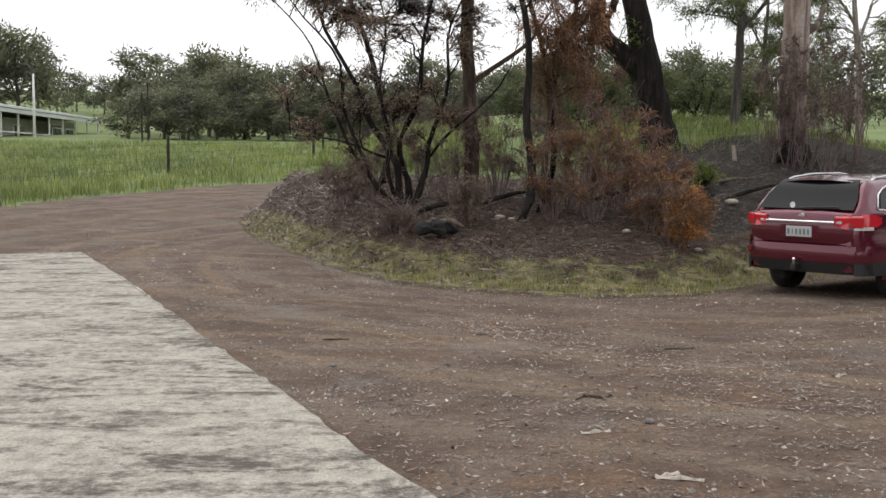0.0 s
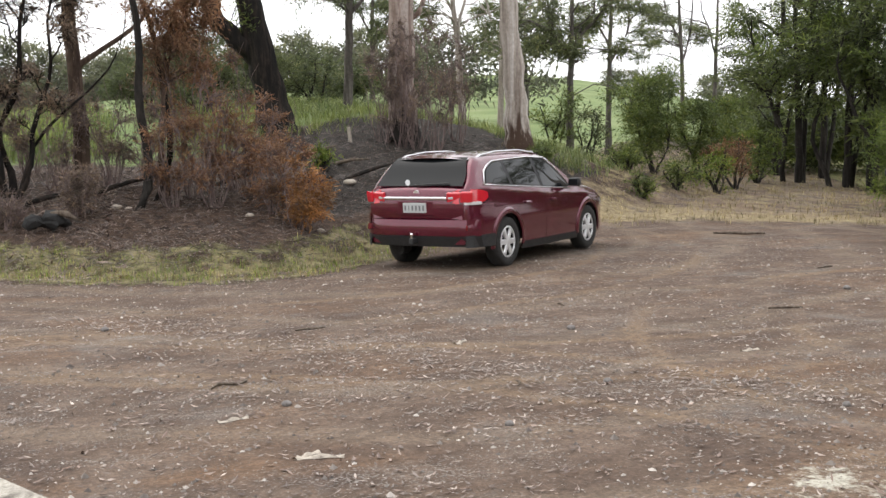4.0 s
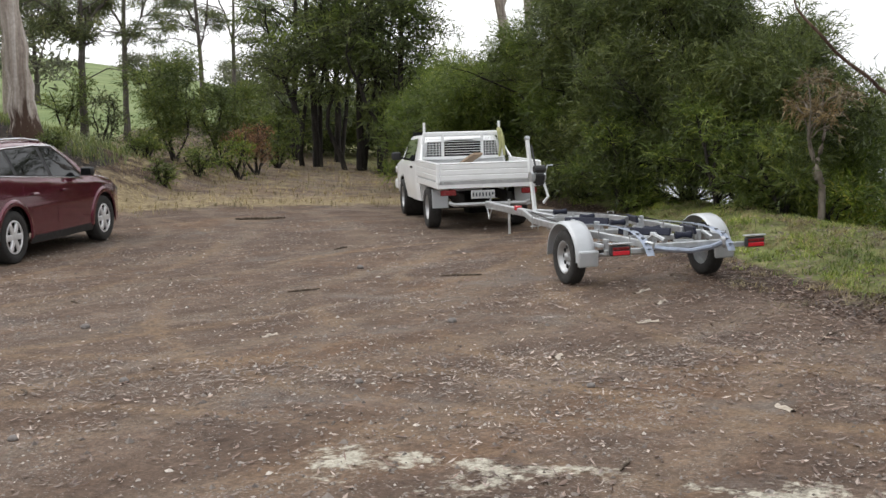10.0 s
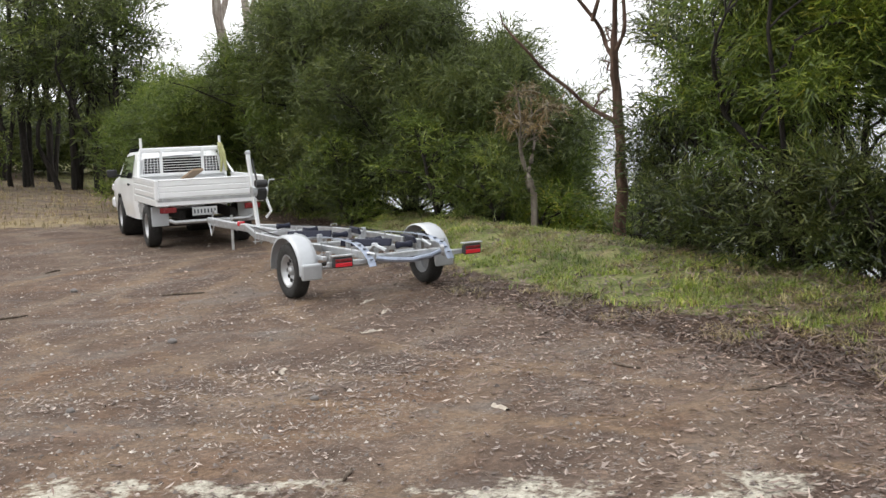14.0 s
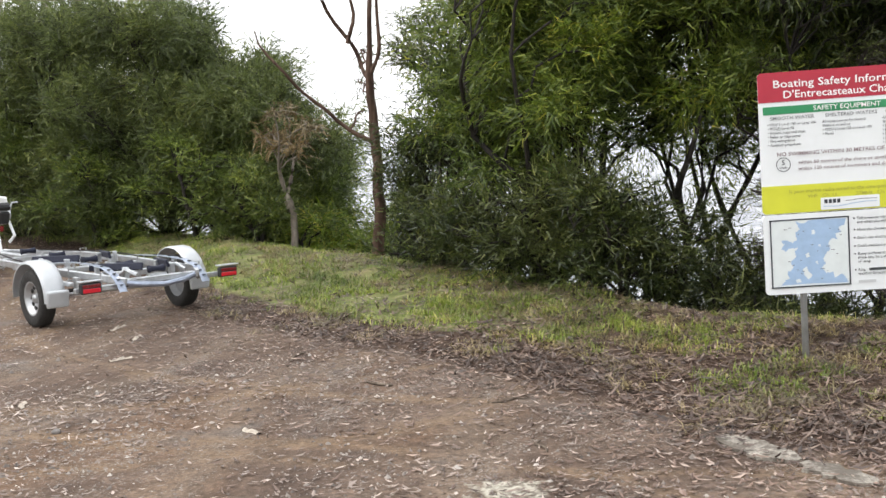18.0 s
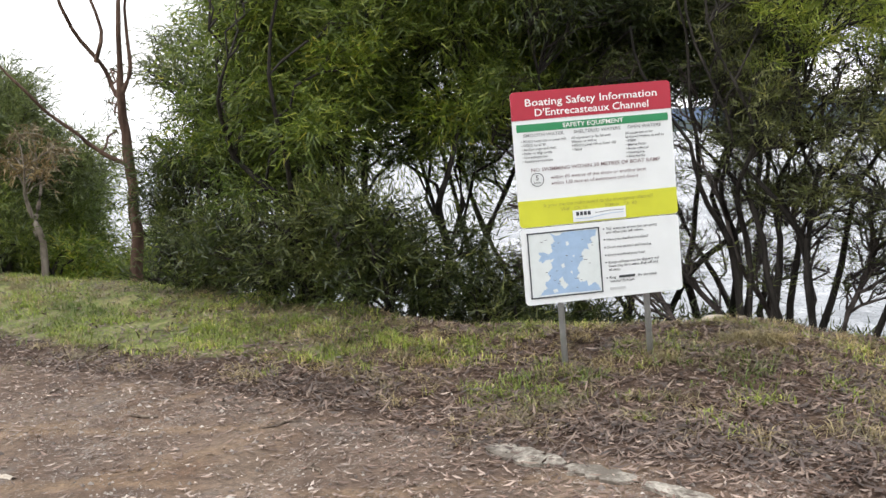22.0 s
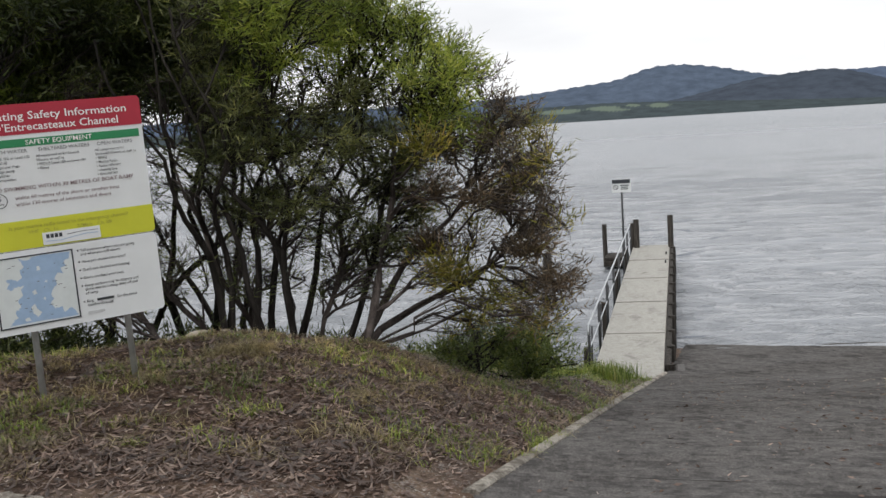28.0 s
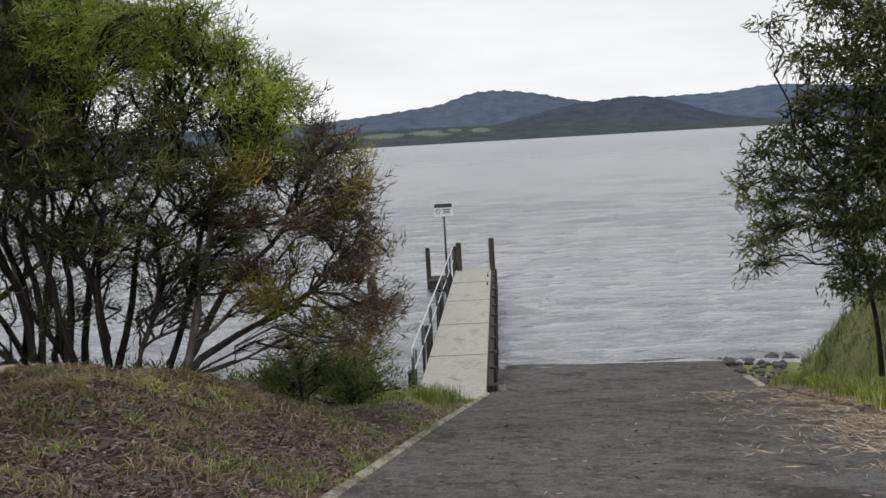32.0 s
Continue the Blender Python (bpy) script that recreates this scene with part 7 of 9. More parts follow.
        mo = part("door_mirror", box((0.09, 0.17, 0.14), (2.55, side * 0.92, 1.08), bevel=0.03, seg=2), M["black_plastic"], ute)
        part("mirror_arm", tube([(2.6, side * 0.76, 1.03), (2.56, side * 0.88, 1.06)], 0.018, 6), M["black_plastic"], mo)
        part("door_handle", box((0.12, 0.03, 0.04), (1.55, side * 0.80, 0.92), bevel=0.01), M["black_plastic"], ute)
        part("front_lamp", box((0.14, 0.06, 0.13), (3.86, side * 0.72, 0.78), (0, 0, -side * 18), 0.02), M["clear_lens"], ute)
        part("wheel_housing", lathe([(0.40, side * 0.77), (0.40, side * 0.4), (0.02, side * 0.4)], 24, at=(2.75, 0, R)), M["dark_under"], ute)
    part("rear_cab_window", sheet(lambda u, v: (1.008, u * (0.64 - 0.05 * v), 1.04 + 0.31 * v), spread(-1, 1, 7), spread(0, 1, 4)), M["glass"], ute)
    part("windscreen", sheet(lambda u, v: (2.96 - 0.46 * v, u * (0.66 - 0.07 * v), 1.09 + 0.40 * v + 0.012), spread(-1, 1, 7), spread(0, 1, 4)), M["glass"], ute)
    part("front_bumper", box((0.16, 1.5, 0.2), (4.02, 0, 0.50), bevel=0.05, seg=2), M["white"], ute)
    part("interior", box((1.2, 1.3, 0.5), (1.9, 0, 0.75)), M["dark_under"], ute)
    # chassis
    bm = box((4.3, 0.08, 0.14), (1.3, 0.38, 0.52))
    box((4.3, 0.08, 0.14), (1.3, -0.38, 0.52), bm=bm)
    box((0.12, 1.2, 0.12), (0.0, 0, 0.36), bm=bm)
    box((0.5, 0.5, 0.2), (0.55, 0.0, 0.42), bm=bm)
    part("chassis", bm, M["dark_under"], ute)
    # the tray
    TW, T0, T1, TZ = 0.80, -1.10, 0.93, 0.80
    tray = new("tray")
    tray.parent = ute
    tagged(tray, "white dropside alloy tray")
    part("tray_floor", box((T1 - T0, 2 * TW - 0.04, 0.05), ((T0 + T1) / 2, 0, TZ - 0.03)), M["galv_dull"], tray)
    part("floor_rail", box((0.05, 2 * TW, 0.10), (T0 + 0.03, 0, TZ - 0.07), bevel=0.01), W, tray)
    for side in (-1, 1):
        part("floor_rail", box((T1 - T0, 0.05, 0.10), ((T0 + T1) / 2, side * (TW - 0.02), TZ - 0.07), bevel=0.01), W, tray)
        bm = bmesh.new()
        for k in range(3):
            box((T1 - T0 - 0.06, 0.028, 0.082), ((T0 + T1) / 2 + 0.0, side * TW, TZ + 0.045 + 0.083 * k), bevel=0.012, bm=bm)
        box((T1 - T0 - 0.06, 0.04, 0.03), ((T0 + T1) / 2, side * TW, TZ + 0.262), bevel=0.012, bm=bm)
        part("side_gate", bm, W, tray)
        part("corner_post", box((0.05, 0.06, 0.30), (T0 + 0.01, side * (TW - 0.01), TZ + 0.12), bevel=0.012), W, tray)
        part("gate_catch", box((0.03, 0.02, 0.05), (T0 - 0.03, side * 0.72, TZ - 0.02), bevel=0.006), M["galv"], tray)
        part("mudflap", box((0.02, 0.26, 0.30), (-0.52, side * 0.66, 0.50), (0, 6, 0), 0.01), M["galv_guard"], tray)
        part("mudguard", box((0.62, 0.27, 0.03), (0.0, side * 0.66, 0.70), bevel=0.012), M["galv_dull"], tray)
        part("tail_lamp", box((0.04, 0.24, 0.085), (T0 + 0.03, side * 0.63, 0.62), bevel=0.012), M["dull_red"], tray)
        part("under_tray_box", box((0.5, 0.02, 0.24), (0.62, side * (TW - 0.06), 0.60), bevel=0.01), M["galv_dull"], tray)
    bm = bmesh.new()
    for k in range(3):
        box((0.028, 2 * TW - 0.08, 0.082), (T0 - 0.012, 0, TZ + 0.045 + 0.083 * k), bevel=0.012, bm=bm)
    box((0.04, 2 * TW - 0.08, 0.03), (T0 - 0.012, 0, TZ + 0.262), bevel=0.012, bm=bm)
    part("tail_gate", bm, W, tray)
    # headboard with its wire guard and uprights
    rack = new("headboard_rack")
    rack.parent = ute
    HB = T1 + 0.02
    for side in (-1, 1):
        part("rack_post", tube([(HB, side * 0.74, TZ), (HB + 0.02, side * 0.66, TZ + 0.64), (HB + 0.02, side * 0.645, TZ + 0.70)], 0.028, 8), W, rack)
        part("rack_horn", tube([(HB + 0.02, side * 0.645, TZ + 0.68), (HB + 0.02, side * 0.645, TZ + 0.88)], 0.022, 8), W, rack)
        part("rack_strut", tube([(HB - 0.02, side * 0.70, TZ + 0.50), (HB - 0.35, side * 0.77, TZ + 0.26)], 0.018, 6), W, rack)
        part("rack_upright", box((0.03, 0.05, 0.44), (HB, side * 0.34, TZ + 0.46), bevel=0.008), W, rack)
    part("rack_top_bar", box((0.06, 1.34, 0.075), (HB + 0.02, 0, TZ + 0.68), bevel=0.015), W, rack)
    part("rack_middle_bar", box((0.04, 1.42, 0.05), (HB, 0, TZ + 0.27), bevel=0.01), W, rack)
    bm = bmesh.new()
    for k in range(9):
        tube([(HB - 0.01, -0.66, TZ + 0.30 + k * 0.042), (HB - 0.01, 0.66, TZ + 0.30 + k * 0.042)], 0.006, 4, bm)
    part("guard_wire", bm, W, rack)
    for side in (-1, 1):
        for k in range(5):
            part("guard_upright_wire", tube([(HB - 0.012, side * (0.40 + k * 0.055), TZ + 0.29), (HB - 0.012, side * (0.40 + k * 0.052), TZ + 0.66)], 0.006, 4), W, rack)
    part("sun_sticker", box((0.004, 0.16, 0.05), (HB - 0.018, -0.26, TZ + 0.58), bevel=0.001), M["sign_white"], rack)
    # tail: tow bar, plate and lamps
    part("tow_bar", tube([(T0 + 0.02, 0.62, 0.47), (T0 - 0.03, 0.55, 0.44), (T0 - 0.03, -0.55, 0.44), (T0 + 0.02, -0.62, 0.47)], 0.03, 8), M["galv_dull"], ute)
    part("tow_tongue", box((0.22, 0.06, 0.03), (T0 - 0.10, 0, 0.44), bevel=0.006), M["black_plastic"], ute)
    pl = part("number_plate", box((0.012, 0.37, 0.125), (T0 - 0.0, 0.10, 0.585), bevel=0.004), M["plate"], ute, "pale number plate")
    bm = bmesh.new()
    for i in range(7):
        box((0.004, 0.022, 0.06), (T0 - 0.009, 0.25 - i * 0.05, 0.585), bm=bm)
    part("plate_marks", bm, M["ink"], pl)
    for x in (0.0, 2.75):
        for side in (-1, 1):
            wheel(ute, "wheel", (x, side * 0.70, R), side, R, 0.2, 0.20, M["steel_wheel"], 0)
    # load lying in the tray and over the rack, things of their own
    m = ute.matrix_world
    cart = thing("loose_board", m @ pose(0.55, -0.05, TZ + 0.10, 0, 0, 14), "short bare wooden board lying in a white tray", "board")
    part("board", box((0.5, 0.20, 0.04), (0, 0, 0.16), (0, 22, 8), 0.008), M["board"], cart)
    strap = thing("webbing_strap", m @ pose(HB - 0.03, -0.62, TZ + 0.30), "yellow-green webbing strap hung over a rack post", "strap")
    bm = tube([(0, 0.0, 0.46), (-0.05, 0.0, 0.40), (-0.06, -0.03, 0.2), (-0.05, 0.0, -0.02)], [0.025, 0.035, 0.035, 0.02], 6)
    tube([(0.02, -0.03, 0.45), (-0.10, -0.05, 0.3), (-0.16, -0.07, 0.0)], [0.03, 0.035, 0.02], 5, bm)
    part("webbing", bm, M["hivis"], strap)


build_ute()


# ---- the galvanised boat trailer: x forward from the axle, y left, z up
def build_trailer():
    axle, hitch = Vector((9.64, 7.18)), Vector((11.80, 11.45))
    d = (hitch - axle)
    L = d.length
    d.normalize()
    heading = math.degrees(math.atan2(d.y, d.x))
    gz = float(ground_z(axle.x, axle.y))
    tr = thing("boat_trailer", pose(axle.x, axle.y, gz, 0, 0, heading), "empty galvanised boat trailer with plastic mudguards behind a utility", "trailer")
    G = M["galv"]
    FZ = 0.50
    for side in (-1, 1):
        pts = [(-1.05, side * 0.42, FZ - 0.02), (-0.9, side * 0.50, FZ), (0.6, side * 0.58, FZ), (1.8, side * 0.52, FZ), (3.1, side * 0.10, FZ - 0.02)]
        bm = bmesh.new()
        for p, q in zip(pts, pts[1:]):
            v = Vector(q) - Vector(p)
            box((v.length + 0.03, 0.045, 0.075), tuple((Vector(p) + Vector(q)) / 2), (0, -math.degrees(math.atan2(v.z, math.hypot(v.x, v.y))), math.degrees(math.atan2(v.y, v.x))), 0.008, bm)
        part("side_rail", bm, G, tr)
        # long curved bunk arm towards the tail: a flat perforated strip with a down-turned end
        arm = [(0.55, 0.40, FZ + 0.06), (0.1, 0.42, FZ + 0.10), (-0.4, 0.45, FZ + 0.115), (-0.75, 0.47, FZ + 0.10), (-0.95, 0.48, FZ + 0.05), (-1.07, 0.48, FZ - 0.03), (-1.12, 0.48, FZ - 0.10)]
        arm_ob = part("bunk_arm", sheet(lambda u, v: tuple(float(np.interp(u, range(7), [q[m] for q in arm])) * (side if m == 1 else 1) + (side * v * 0.045 if m == 1 else -0.006 * abs(v) if m == 2 else 0) for m in range(3)), spread(0, 6, 25), spread(-1, 1, 4)), M["galv_blue"], tr, "pale blue-grey perforated bunk arm")
        for k in range(7):
            u = 1.6 + k * 0.6
            q = [float(np.interp(u, range(7), [p[m] for p in arm])) for m in range(3)]
            part("arm_hole", box((0.035, 0.03, 0.006), (q[0], side * q[1], q[2] + 0.004), bevel=0.002), M["dark_under"], arm_ob)
        for k, x in enumerate((0.75, -0.55)):
            part("bunk_stay", box((0.045, 0.045, 0.13), (x, side * 0.46, FZ + 0.03), bevel=0.006), G, tr)
            b = part("skid", box((0.72, 0.028, 0.075), (x - 0.05, side * (0.27 + 0.04 * (k == 0)), FZ + 0.075), (side * 14, 3, side * 20), 0.008), M["blue_carpet"], tr, "dark blue rubber-faced skid")
            part("skid_bracket", box((0.05, 0.06, 0.11), (x + 0.1, side * 0.30, FZ + 0.03), bevel=0.006), G, b)
            part("skid_bracket", box((0.05, 0.06, 0.11), (x - 0.25, side * 0.27, FZ + 0.03), bevel=0.006), G, b)
        # mudguard: a bowed shell with a skirt
        bm = bmesh.new()
        rows = []
        for k in range(15):
            a = radians(-5 + 190 * k / 14)
            x, z = 0.40 * math.cos(a), 0.30 + 0.355 * math.sin(a)
            rows.append([bm.verts.new((x * s2, side * y, z if s2 == 1 else 0.30 + (z - 0.30) * s2)) for y, s2 in ((0.74, 0.97), (0.745, 1.0), (0.80, 1.02), (0.93, 1.02), (0.965, 0.99), (0.972, 0.93))])
        for p, q in zip(rows, rows[1:]):
            for i in range(5):
                bm.faces.new((p[i], q[i], q[i + 1], p[i + 1]))
        part("mudguard", bm, M["galv_guard"], tr, "pale grey plastic mudguard", smooth=True)
        part("mudguard_tail", box((0.05, 0.24, 0.17), (-0.43, side * 0.85, 0.31), (0, -10, 0), 0.02, seg=2), M["galv_guard"], tr)
        part("guard_bracket", box((0.5, 0.05, 0.04), (-0.25, side * 0.72, 0.44), bevel=0.006), G, tr)
        w = wheel(tr, "wheel", (0, side * 0.87, 0.285), side, 0.285, 0.17, 0.178, M["steel_wheel"], 0)
        lb = part("lamp_bracket", box((0.04, 0.5, 0.05), (-1.0, side * 0.70, FZ - 0.06), bevel=0.006), G, tr)
        lamp = part("tail_lamp", box((0.06, 0.225, 0.10), (-1.05, side * 0.80, FZ - 0.04), bevel=0.012), M["black_plastic"], tr)
        part("red_lens", box((0.012, 0.19, 0.04), (-1.08, side * 0.80, FZ - 0.062), bevel=0.004), M["red_lens"], lamp)
        part("amber_lens", box((0.012, 0.19, 0.028), (-1.08, side * 0.80, FZ - 0.018), bevel=0.004), M["dull_red"], lamp)
        part("lamp_cap", box((0.07, 0.25, 0.012), (-1.05, side * 0.80, FZ + 0.026), bevel=0.004), G, lamp)
    part("axle", tube([(0, -0.80, 0.29), (0, 0.80, 0.29)], 0.03, 8), G, tr)
    for x, w in ((-1.0, 0.9), (-0.35, 1.0), (0.45, 1.14), (1.3, 1.1), (2.1, 0.82)):
        part("cross_member", box((0.06, w, 0.06), (x, 0, FZ - 0.03), bevel=0.008), G, tr)
    part("rear_cross_tube", tube([(-1.0, -0.5, FZ - 0.02), (-1.08, -0.25, FZ - 0.06), (-1.1, 0, FZ - 0.08), (-1.08, 0.25, FZ - 0.06), (-1.0, 0.5, FZ - 0.02)], 0.026, 8), M["galv_blue"], tr)
    for x in (-0.95, -0.3, 0.5, 1.3, 2.1):
        r = part("keel_roller", tube([(x, -0.09, FZ + 0.06), (x, -0.05, FZ + 0.06), (x, 0.0, FZ + 0.06), (x, 0.05, FZ + 0.06), (x, 0.09, FZ + 0.06)], [0.038, 0.03, 0.024, 0.03, 0.038], 10), M["blue_carpet"], tr, smooth=True)
        part("roller_bracket", box((0.05, 0.22, 0.02), (x, 0, FZ + 0.005), bevel=0.004), G, r)
    part("drawbar", box((L - 2.2, 0.08, 0.10), (2.2 + (L - 2.2) / 2, 0, FZ - 0.04), bevel=0.01), G, tr)
    part("coupling", box((0.26, 0.09, 0.08), (L - 0.08, 0, FZ - 0.02), bevel=0.025, seg=2), G, tr)
    part("coupling_handle", tube([(L - 0.1, 0, FZ + 0.03), (L - 0.16, 0, FZ + 0.11), (L - 0.24, 0, FZ + 0.12)], 0.014, 6), G, tr)
    part("red_tie", box((0.10, 0.09, 0.07), (3.55, 0, FZ - 0.0), bevel=0.01), M["red_lens"], tr, "faded red wrap on the drawbar")
    post = part("winch_post", box((0.055, 0.05, 1.02), (3.05, 0, FZ + 0.46), (0, 14, 0), 0.008), M["sign_white"], tr, "white painted winch post")
    part("post_cap", box((0.075, 0.065, 0.05), (3.17, 0, FZ + 0.95), (0, 14, 0), 0.01), M["galv"], post)
    wn = part("winch", box((0.16, 0.14, 0.16), (2.86, -0.03, FZ + 0.44), (0, -20, 0), 0.02), M["black_plastic"], tr)
    part("winch_drum", tube([(2.86, -0.12, FZ + 0.46), (2.86, 0.10, FZ + 0.46)], 0.065, 12), G, wn)
    part("winch_handle", tube([(2.86, -0.12, FZ + 0.47), (2.84, -0.16, FZ + 0.60), (2.84, -0.24, FZ + 0.60)], 0.012, 6), G, wn)
    part("winch_strap", tube([(3.10, -0.03, FZ + 0.86), (3.0, -0.03, FZ + 0.66), (2.92, -0.03, FZ + 0.5)], 0.014, 5), M["black_plastic"], tr)
    for side in (-1, 1):
        part("brake_line", tube([(2.6, side * 0.2, FZ + 0.03), (1.2, side * 0.56, FZ + 0.06), (0.1, side * 0.60, FZ + 0.05)], 0.008, 4), M["black_plastic"], tr)
        part("rail_bolt", box((0.03, 0.09, 0.03), (0.3, side * 0.58, FZ), bevel=0.006), M["galv_dull"], tr)
        part("hanger_bracket", box((0.09, 0.04, 0.14), (0.36, side * 0.60, FZ - 0.08), bevel=0.006), M["galv_dull"], tr)
        part("hanger_bracket", box((0.09, 0.04, 0.14), (-0.36, side * 0.60, FZ - 0.08), bevel=0.006), M["galv_dull"], tr)
        part("wobble_roller_arm", tube([(-0.75, side * 0.36, FZ - 0.02), (-0.85, side * 0.30, FZ + 0.07), (-1.05, side * 0.28, FZ + 0.03)], 0.02, 6), G, tr)
    for k, x in enumerate((-0.85, -0.15, 0.3, 0.95, 1.7)):
        for side in (-1, 1):
            ub = part("u_bolt", tube([(x, side * 0.50, FZ - 0.09), (x, side * 0.50, FZ + 0.07), (x, side * 0.58, FZ + 0.07), (x, side * 0.58, FZ - 0.09)], 0.008, 5), M["galv_dull"], tr)
            part("bolt_plate", box((0.05, 0.12, 0.012), (x, side * 0.54, FZ - 0.06), bevel=0.003), M["galv_dull"], ub)
    for x in (-0.6, 0.1, 0.9, 1.7):
        part("roller_stem", box((0.03, 0.03, 0.12), (x, 0.0, FZ - 0.0), bevel=0.004), G, tr)
        part("wiring_loom", tube([(x, 0.2, FZ - 0.05), (x - 0.1, 0.22, FZ - 0.12), (x - 0.25, 0.2, FZ - 0.06)], 0.008, 4), M["black_plastic"], tr)
    part("bow_stop", tube([(2.76, -0.08, FZ + 0.56), (2.76, 0.08, FZ + 0.56)], 0.05, 10), M["black_plastic"], tr)
    part("strap_loop", tube([(2.84, -0.1, FZ + 0.38), (2.78, -0.14, FZ + 0.2), (2.86, -0.1, FZ + 0.12)], 0.02, 6), M["sign_white"], tr)
    part("jockey_stand", tube([(3.9, 0.0, 0.12), (3.9, 0.0, FZ + 0.1)], 0.022, 8), G, tr)
    part("chain", tube([(L - 0.1, 0.05, FZ - 0.06), (L - 0.2, 0.06, FZ - 0.22), (L - 0.3, 0.05, FZ - 0.07)], 0.012, 5), G, tr)
    tr.scale = (1, 0.91, 1)
    part("spring", tube([(-0.35, 0.62, 0.37), (0, 0.62, 0.31), (0.35, 0.62, 0.37)], 0.02, 6), M["dark_under"], tr)
    part("spring", tube([(-0.35, -0.62, 0.37), (0, -0.62, 0.31), (0.35, -0.62, 0.37)], 0.02, 6), M["dark_under"], tr)


build_trailer()

# ---------------------------------------------------------------- sign, jetty, house, fence


def text_mesh(body, size, align="LEFT"):
    """The words as a flat mesh in the x-y plane, from the built-in font."""
    cu = bpy.data.curves.new("words", "FONT")
    cu.body, cu.size, cu.align_x, cu.resolution_u = body, size, align, 2
    cu.offset = size * 0.008
    ob = new("words", cu)
    dg = bpy.context.evaluated_depsgraph_get()
    me = bpy.data.meshes.new_from_object(ob.evaluated_get(dg))
    bpy.data.objects.remove(ob)
    bpy.data.curves.remove(cu)
    return me


def words(name, body, u, v, size, material, parent, align="LEFT", bold=0.0, stretch=1.0):
    """Words on a board whose left top corner is the parent's origin: x to the right, z up, seen from -y."""
    me = text_mesh(body, size, align)
    me.materials.clear()
    me.materials.append(material)
    ob = new(name, me)
    ob.parent = parent
    ob.matrix_local = Matrix.Translation((u, -0.0125, -v)) @ pose(0, 0, 0, 90, 0, 0) @ Matrix.Diagonal((stretch, 1, 1, 1))
    return ob


def rounded(w, h, r, y0, y1, x=0.0, z=0.0, corners=(1, 1, 1, 1)):
    """A board with rounded corners; (x, z) is its left top corner. corners: left top, right top, right bottom, left bottom."""
    pts = []
    for (cx, cz, a0), on in zip(((r, -r, 90), (w - r, -r, 0), (w - r, -h + r, -90), (r, -h + r, 180)), corners):
        if not on:
            pts.append({90: (0, 0), 0: (w, 0), -90: (w, -h), 180: (0, -h)}[a0])
            continue
        for k in range(6):
            a = radians(a0 + 90 - 18 * k)
            pts.append((cx + r * math.cos(a), cz + r * math.sin(a)))
    bm = bmesh.new()
    f = [bm.verts.new((x + px, y0, z + pz)) for px, pz in pts]
    b = [bm.verts.new((x + px, y1, z + pz)) for px, pz in pts]
    bm.faces.new(f)
    bm.faces.new(b[::-1])
    n = len(pts)
    for i in range(n):
        bm.faces.new((f[i], b[i], b[(i + 1) % n], f[(i + 1) % n]))
    return bm


def blob(outline, y, bm=None):
    bm = bm or bmesh.new()
    bm.faces.new([bm.verts.new((x, y, z)) for x, z in outline])
    return bm


def build_sign():
    lx, ly, rx, ry = 8.245, 0.615, 8.58, -0.535
    ang = math.degrees(math.atan2(ry - ly, rx - lx))
    sg = thing("safety_sign", pose(lx - 0.007, ly + 0.024, 2.062, 0, -2.2, ang), "tall red, white and yellow boating safety sign on two steel posts", "sign")
    W = 1.2
    part("upper_panel", rounded(W, 0.985, 0.03, -0.004, 0.0), M["sign_white"], sg, "white upper sign panel")
    part("lower_panel", rounded(W, 0.565, 0.03, -0.006, 0.0, 0, -0.99), M["sign_white"], sg, "white lower sign panel")
    part("title_band", rounded(W, 0.205, 0.03, -0.0075, -0.0045, 0, 0, (1, 1, 0, 0)), M["sign_red"], sg, "red title band")
    part("green_band", rounded(W - 0.06, 0.055, 0.004, -0.0075, -0.0045, 0.03, -0.235), M["sign_green"], sg, "green heading band")
    part("yellow_band", rounded(W, 0.195, 0.03, -0.0075, -0.0045, 0, -0.787, (0, 0, 1, 1)), M["sign_yellow"], sg, "yellow radio band")
    T = lambda *a, **k: words("words", *a, **k)  # noqa: E731
    T("Boating Safety Information", W / 2, 0.106, 0.074, M["ink_white"], sg, "CENTER", stretch=1.26)
    T("D'Entrecasteaux Channel", W / 2, 0.181, 0.074, M["ink_white"], sg, "CENTER", stretch=1.14)
    T("SAFETY EQUIPMENT", W / 2, 0.277, 0.046, M["ink_white"], sg, "CENTER", stretch=1.1)
    for u, head, lines in ((0.055, "SMOOTH WATER", ["• PFD(1) Level 150 or Level 100", "• PFD(2) Level 50", "• Anchor, rope and chain", "• Bailer or bilge pump", "• Fire extinguisher", "• Auxiliary propulsion"]),
                           (0.43, "SHELTERED WATERS", ["All equipment as for Smooth", "Waters, as well as", "• PFD(1) Level 150 or Level 100", "• Flares"]),
                           (0.835, "OPEN WATERS", ["All equipment as for", "Sheltered Waters, as well as", "• EPIRB", "• Marine Radio", "• Radar reflector", "• Heaving line", "• First Aid Kit"])):
        T(head, u + 0.02, 0.328, 0.034, M["ink_grey"], sg, stretch=1.12)
        for i, ln in enumerate(lines):
            T(ln, u, 0.368 + 0.0285 * i, 0.0255, M["ink_dim"], sg)
    T("NO SWIMMING WITHIN 30 METRES OF BOAT RAMP", W / 2, 0.580, 0.0375, M["ink_mauve"], sg, "CENTER", stretch=1.12)
    ring = bmesh.new()
    n = 28
    for k in range(n):
        a0, a1 = 2 * math.pi * k / n, 2 * math.pi * (k + 1) / n
